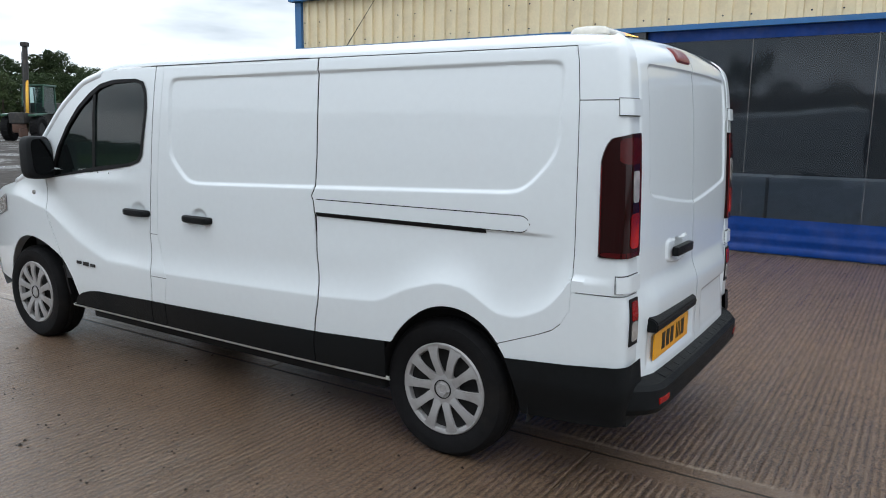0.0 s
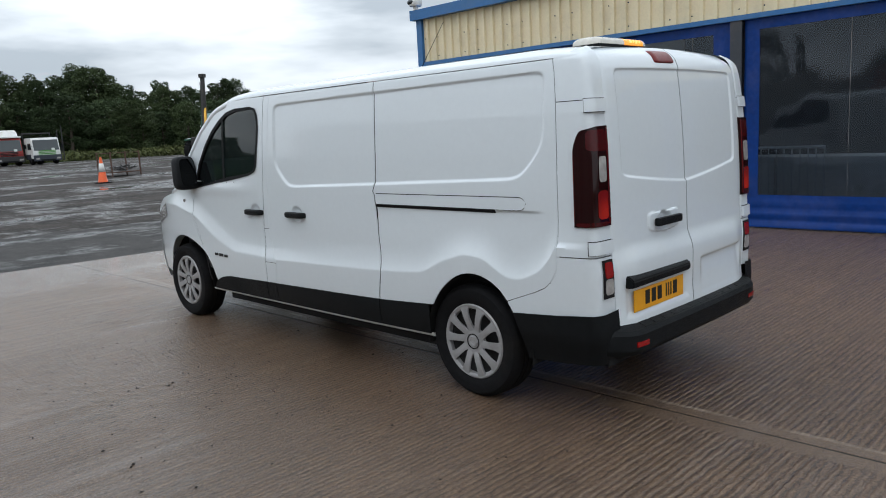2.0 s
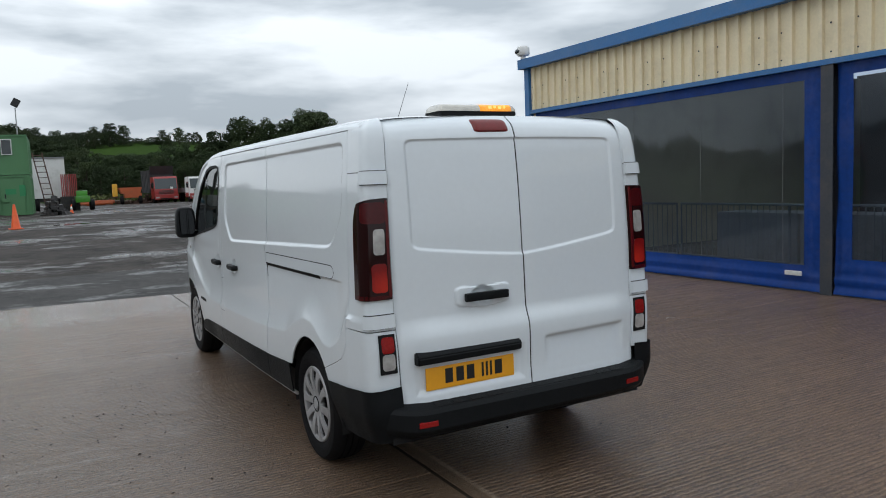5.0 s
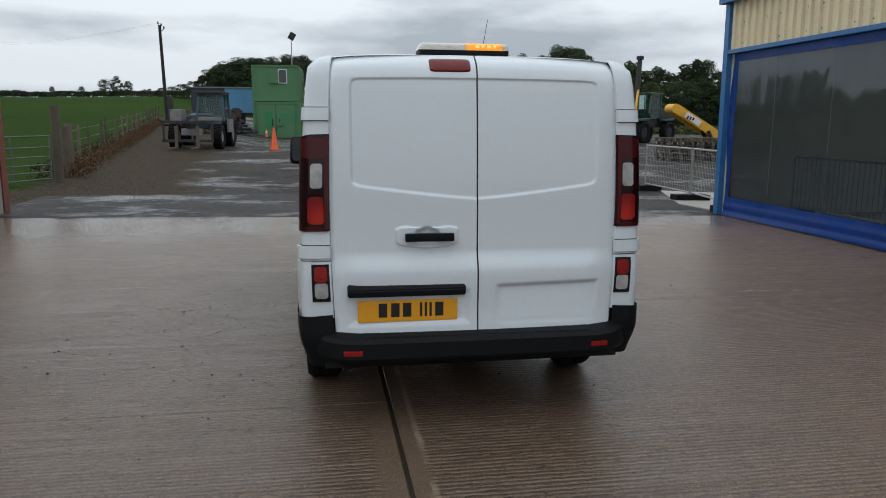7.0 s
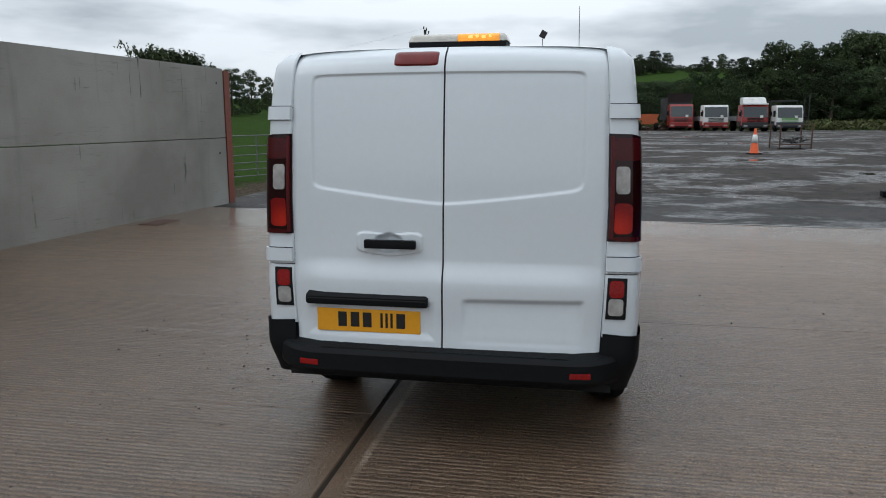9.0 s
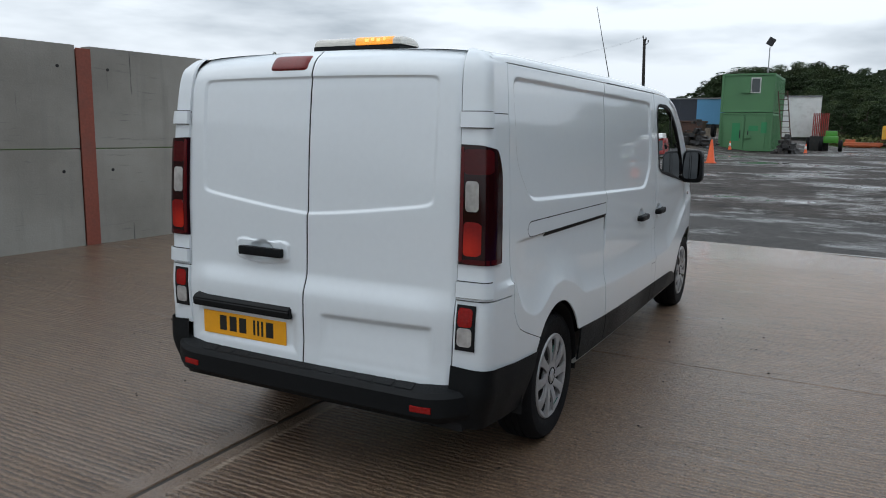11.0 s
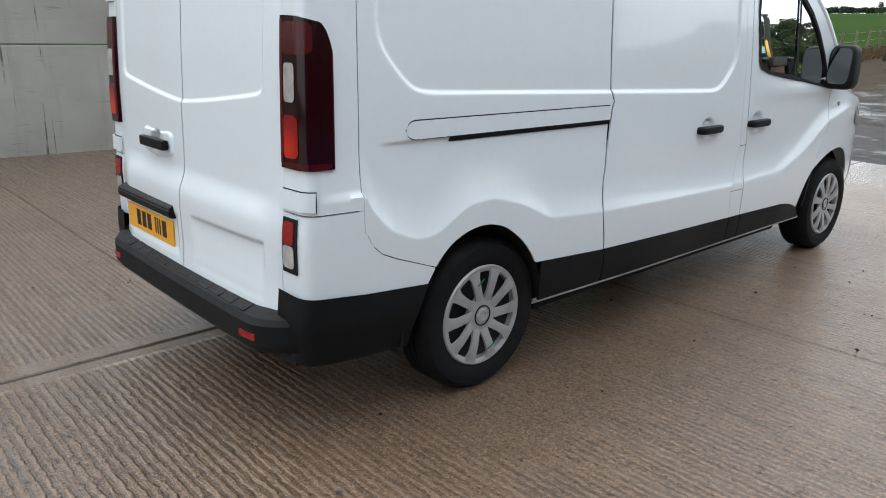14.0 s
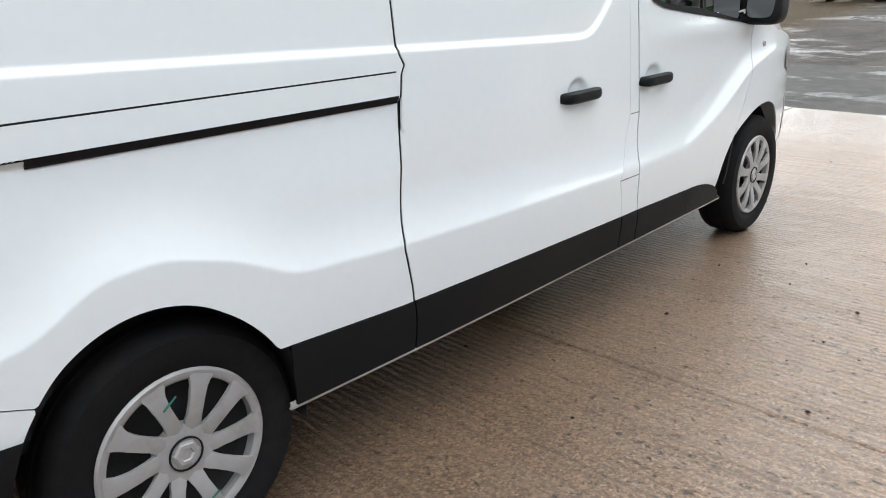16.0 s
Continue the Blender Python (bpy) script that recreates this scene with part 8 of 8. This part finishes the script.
for k, (x, y, sx, sy, h) in enumerate(((-83, 5.5, 2.0, 3.0, 0.9), (-82.5, 9.2, 1.2, 1.6, 1.0), (-55.5, -10.6, 1.5, 2.2, 1.0), (-46.5, -6.3, 1.0, 1.3, 2.0), (-47.6, -0.9, 0.5, 0.6, 1.3))):
    sc = thing("scrap_heap", (x, y, height(x, y)), "heap of dark rusty scrap steel at the yard edge", "scrap", "scrap heaps")
    r = np.random.default_rng(30 + k)
    bm = bmesh.new()
    for _ in range(60):
        q = r.uniform(-1, 1, 2)
        f = max(0.05, 1 - np.hypot(*q))
        p = Vector((q[0] * sx, q[1] * sy, h * f * r.uniform(0.3, 1)))
        box(bm, p, (r.uniform(0.2, 0.9), r.uniform(0.1, 0.4), r.uniform(0.05, 0.3)), 0, rotz(r.uniform(0, 180)) @ rotx(r.uniform(-30, 30)))
    tagged(part("scrap", bm, M["tractor_dark"] if k > 2 else M["rust"], sc), kind="stuff")

# dome camera on the shed's corner
cctv = thing("security_camera", (X0 - 0.02, SY - 0.12, 3.80), "white dome security camera on the shed gutter", "camera")
bm = bmesh.new()
lathe(bm, [(0.05, 0.0), (0.05, 0.06), (0.11, 0.07), (0.125, 0.10), (0.125, 0.20), (0.10, 0.235), (0.0001, 0.24)], (0, 0, 0), "z", 20)
part("housing", bm, M["white"], cctv, "", True, 40)
bm = bmesh.new()
lathe(bm, [(0.09, 0.12), (0.105, 0.16), (0.08, 0.20), (0.0001, 0.205)], (-0.03, -0.05, -0.01), "z", 16)
part("lens_dome", bm, M["winglass"], cctv, "", True)

# loose grit on the slab
r = np.random.default_rng(77)
verts, faces = [], []
OCT = [(1, 0, 0), (-1, 0, 0), (0, 1, 0), (0, -1, 0), (0, 0, 1), (0, 0, -1)]
for k in range(1500):
    if k < 800:
        x, y = r.normal(-1.3, 1.3), r.normal(-1.55, 0.55)
    elif k < 1150:
        x, y = r.uniform(-8, 4), r.uniform(-6, 6)
    else:
        x, y = r.normal(-3.5, 1.6), r.normal(2.6, 1.3)
    if x < edge_x(y) + 0.1 or y < -6 or y > 6:
        continue
    s = 0.0022 + 0.0075 * r.uniform() ** 4
    i = len(verts)
    q = r.uniform(0.6, 1.4, 3) * s
    a = r.uniform(0, 3.1)
    for vx, vy, vz in OCT:
        vx, vy = vx * q[0], vy * q[1]
        verts.append((x + vx * math.cos(a) - vy * math.sin(a), y + vx * math.sin(a) + vy * math.cos(a), vz * q[2] * 0.7 + s * 0.3))
    faces += [(i + p, i + w, i + e) for p, w, e in ((0, 2, 4), (2, 1, 4), (1, 3, 4), (3, 0, 4), (2, 0, 5), (1, 2, 5), (3, 1, 5), (0, 3, 5))]
grit = mesh_part("grit", verts, faces, M["stone"], None)
tagged(grit, "small dark stones scattered on the wet concrete", "grit", "", "stuff")
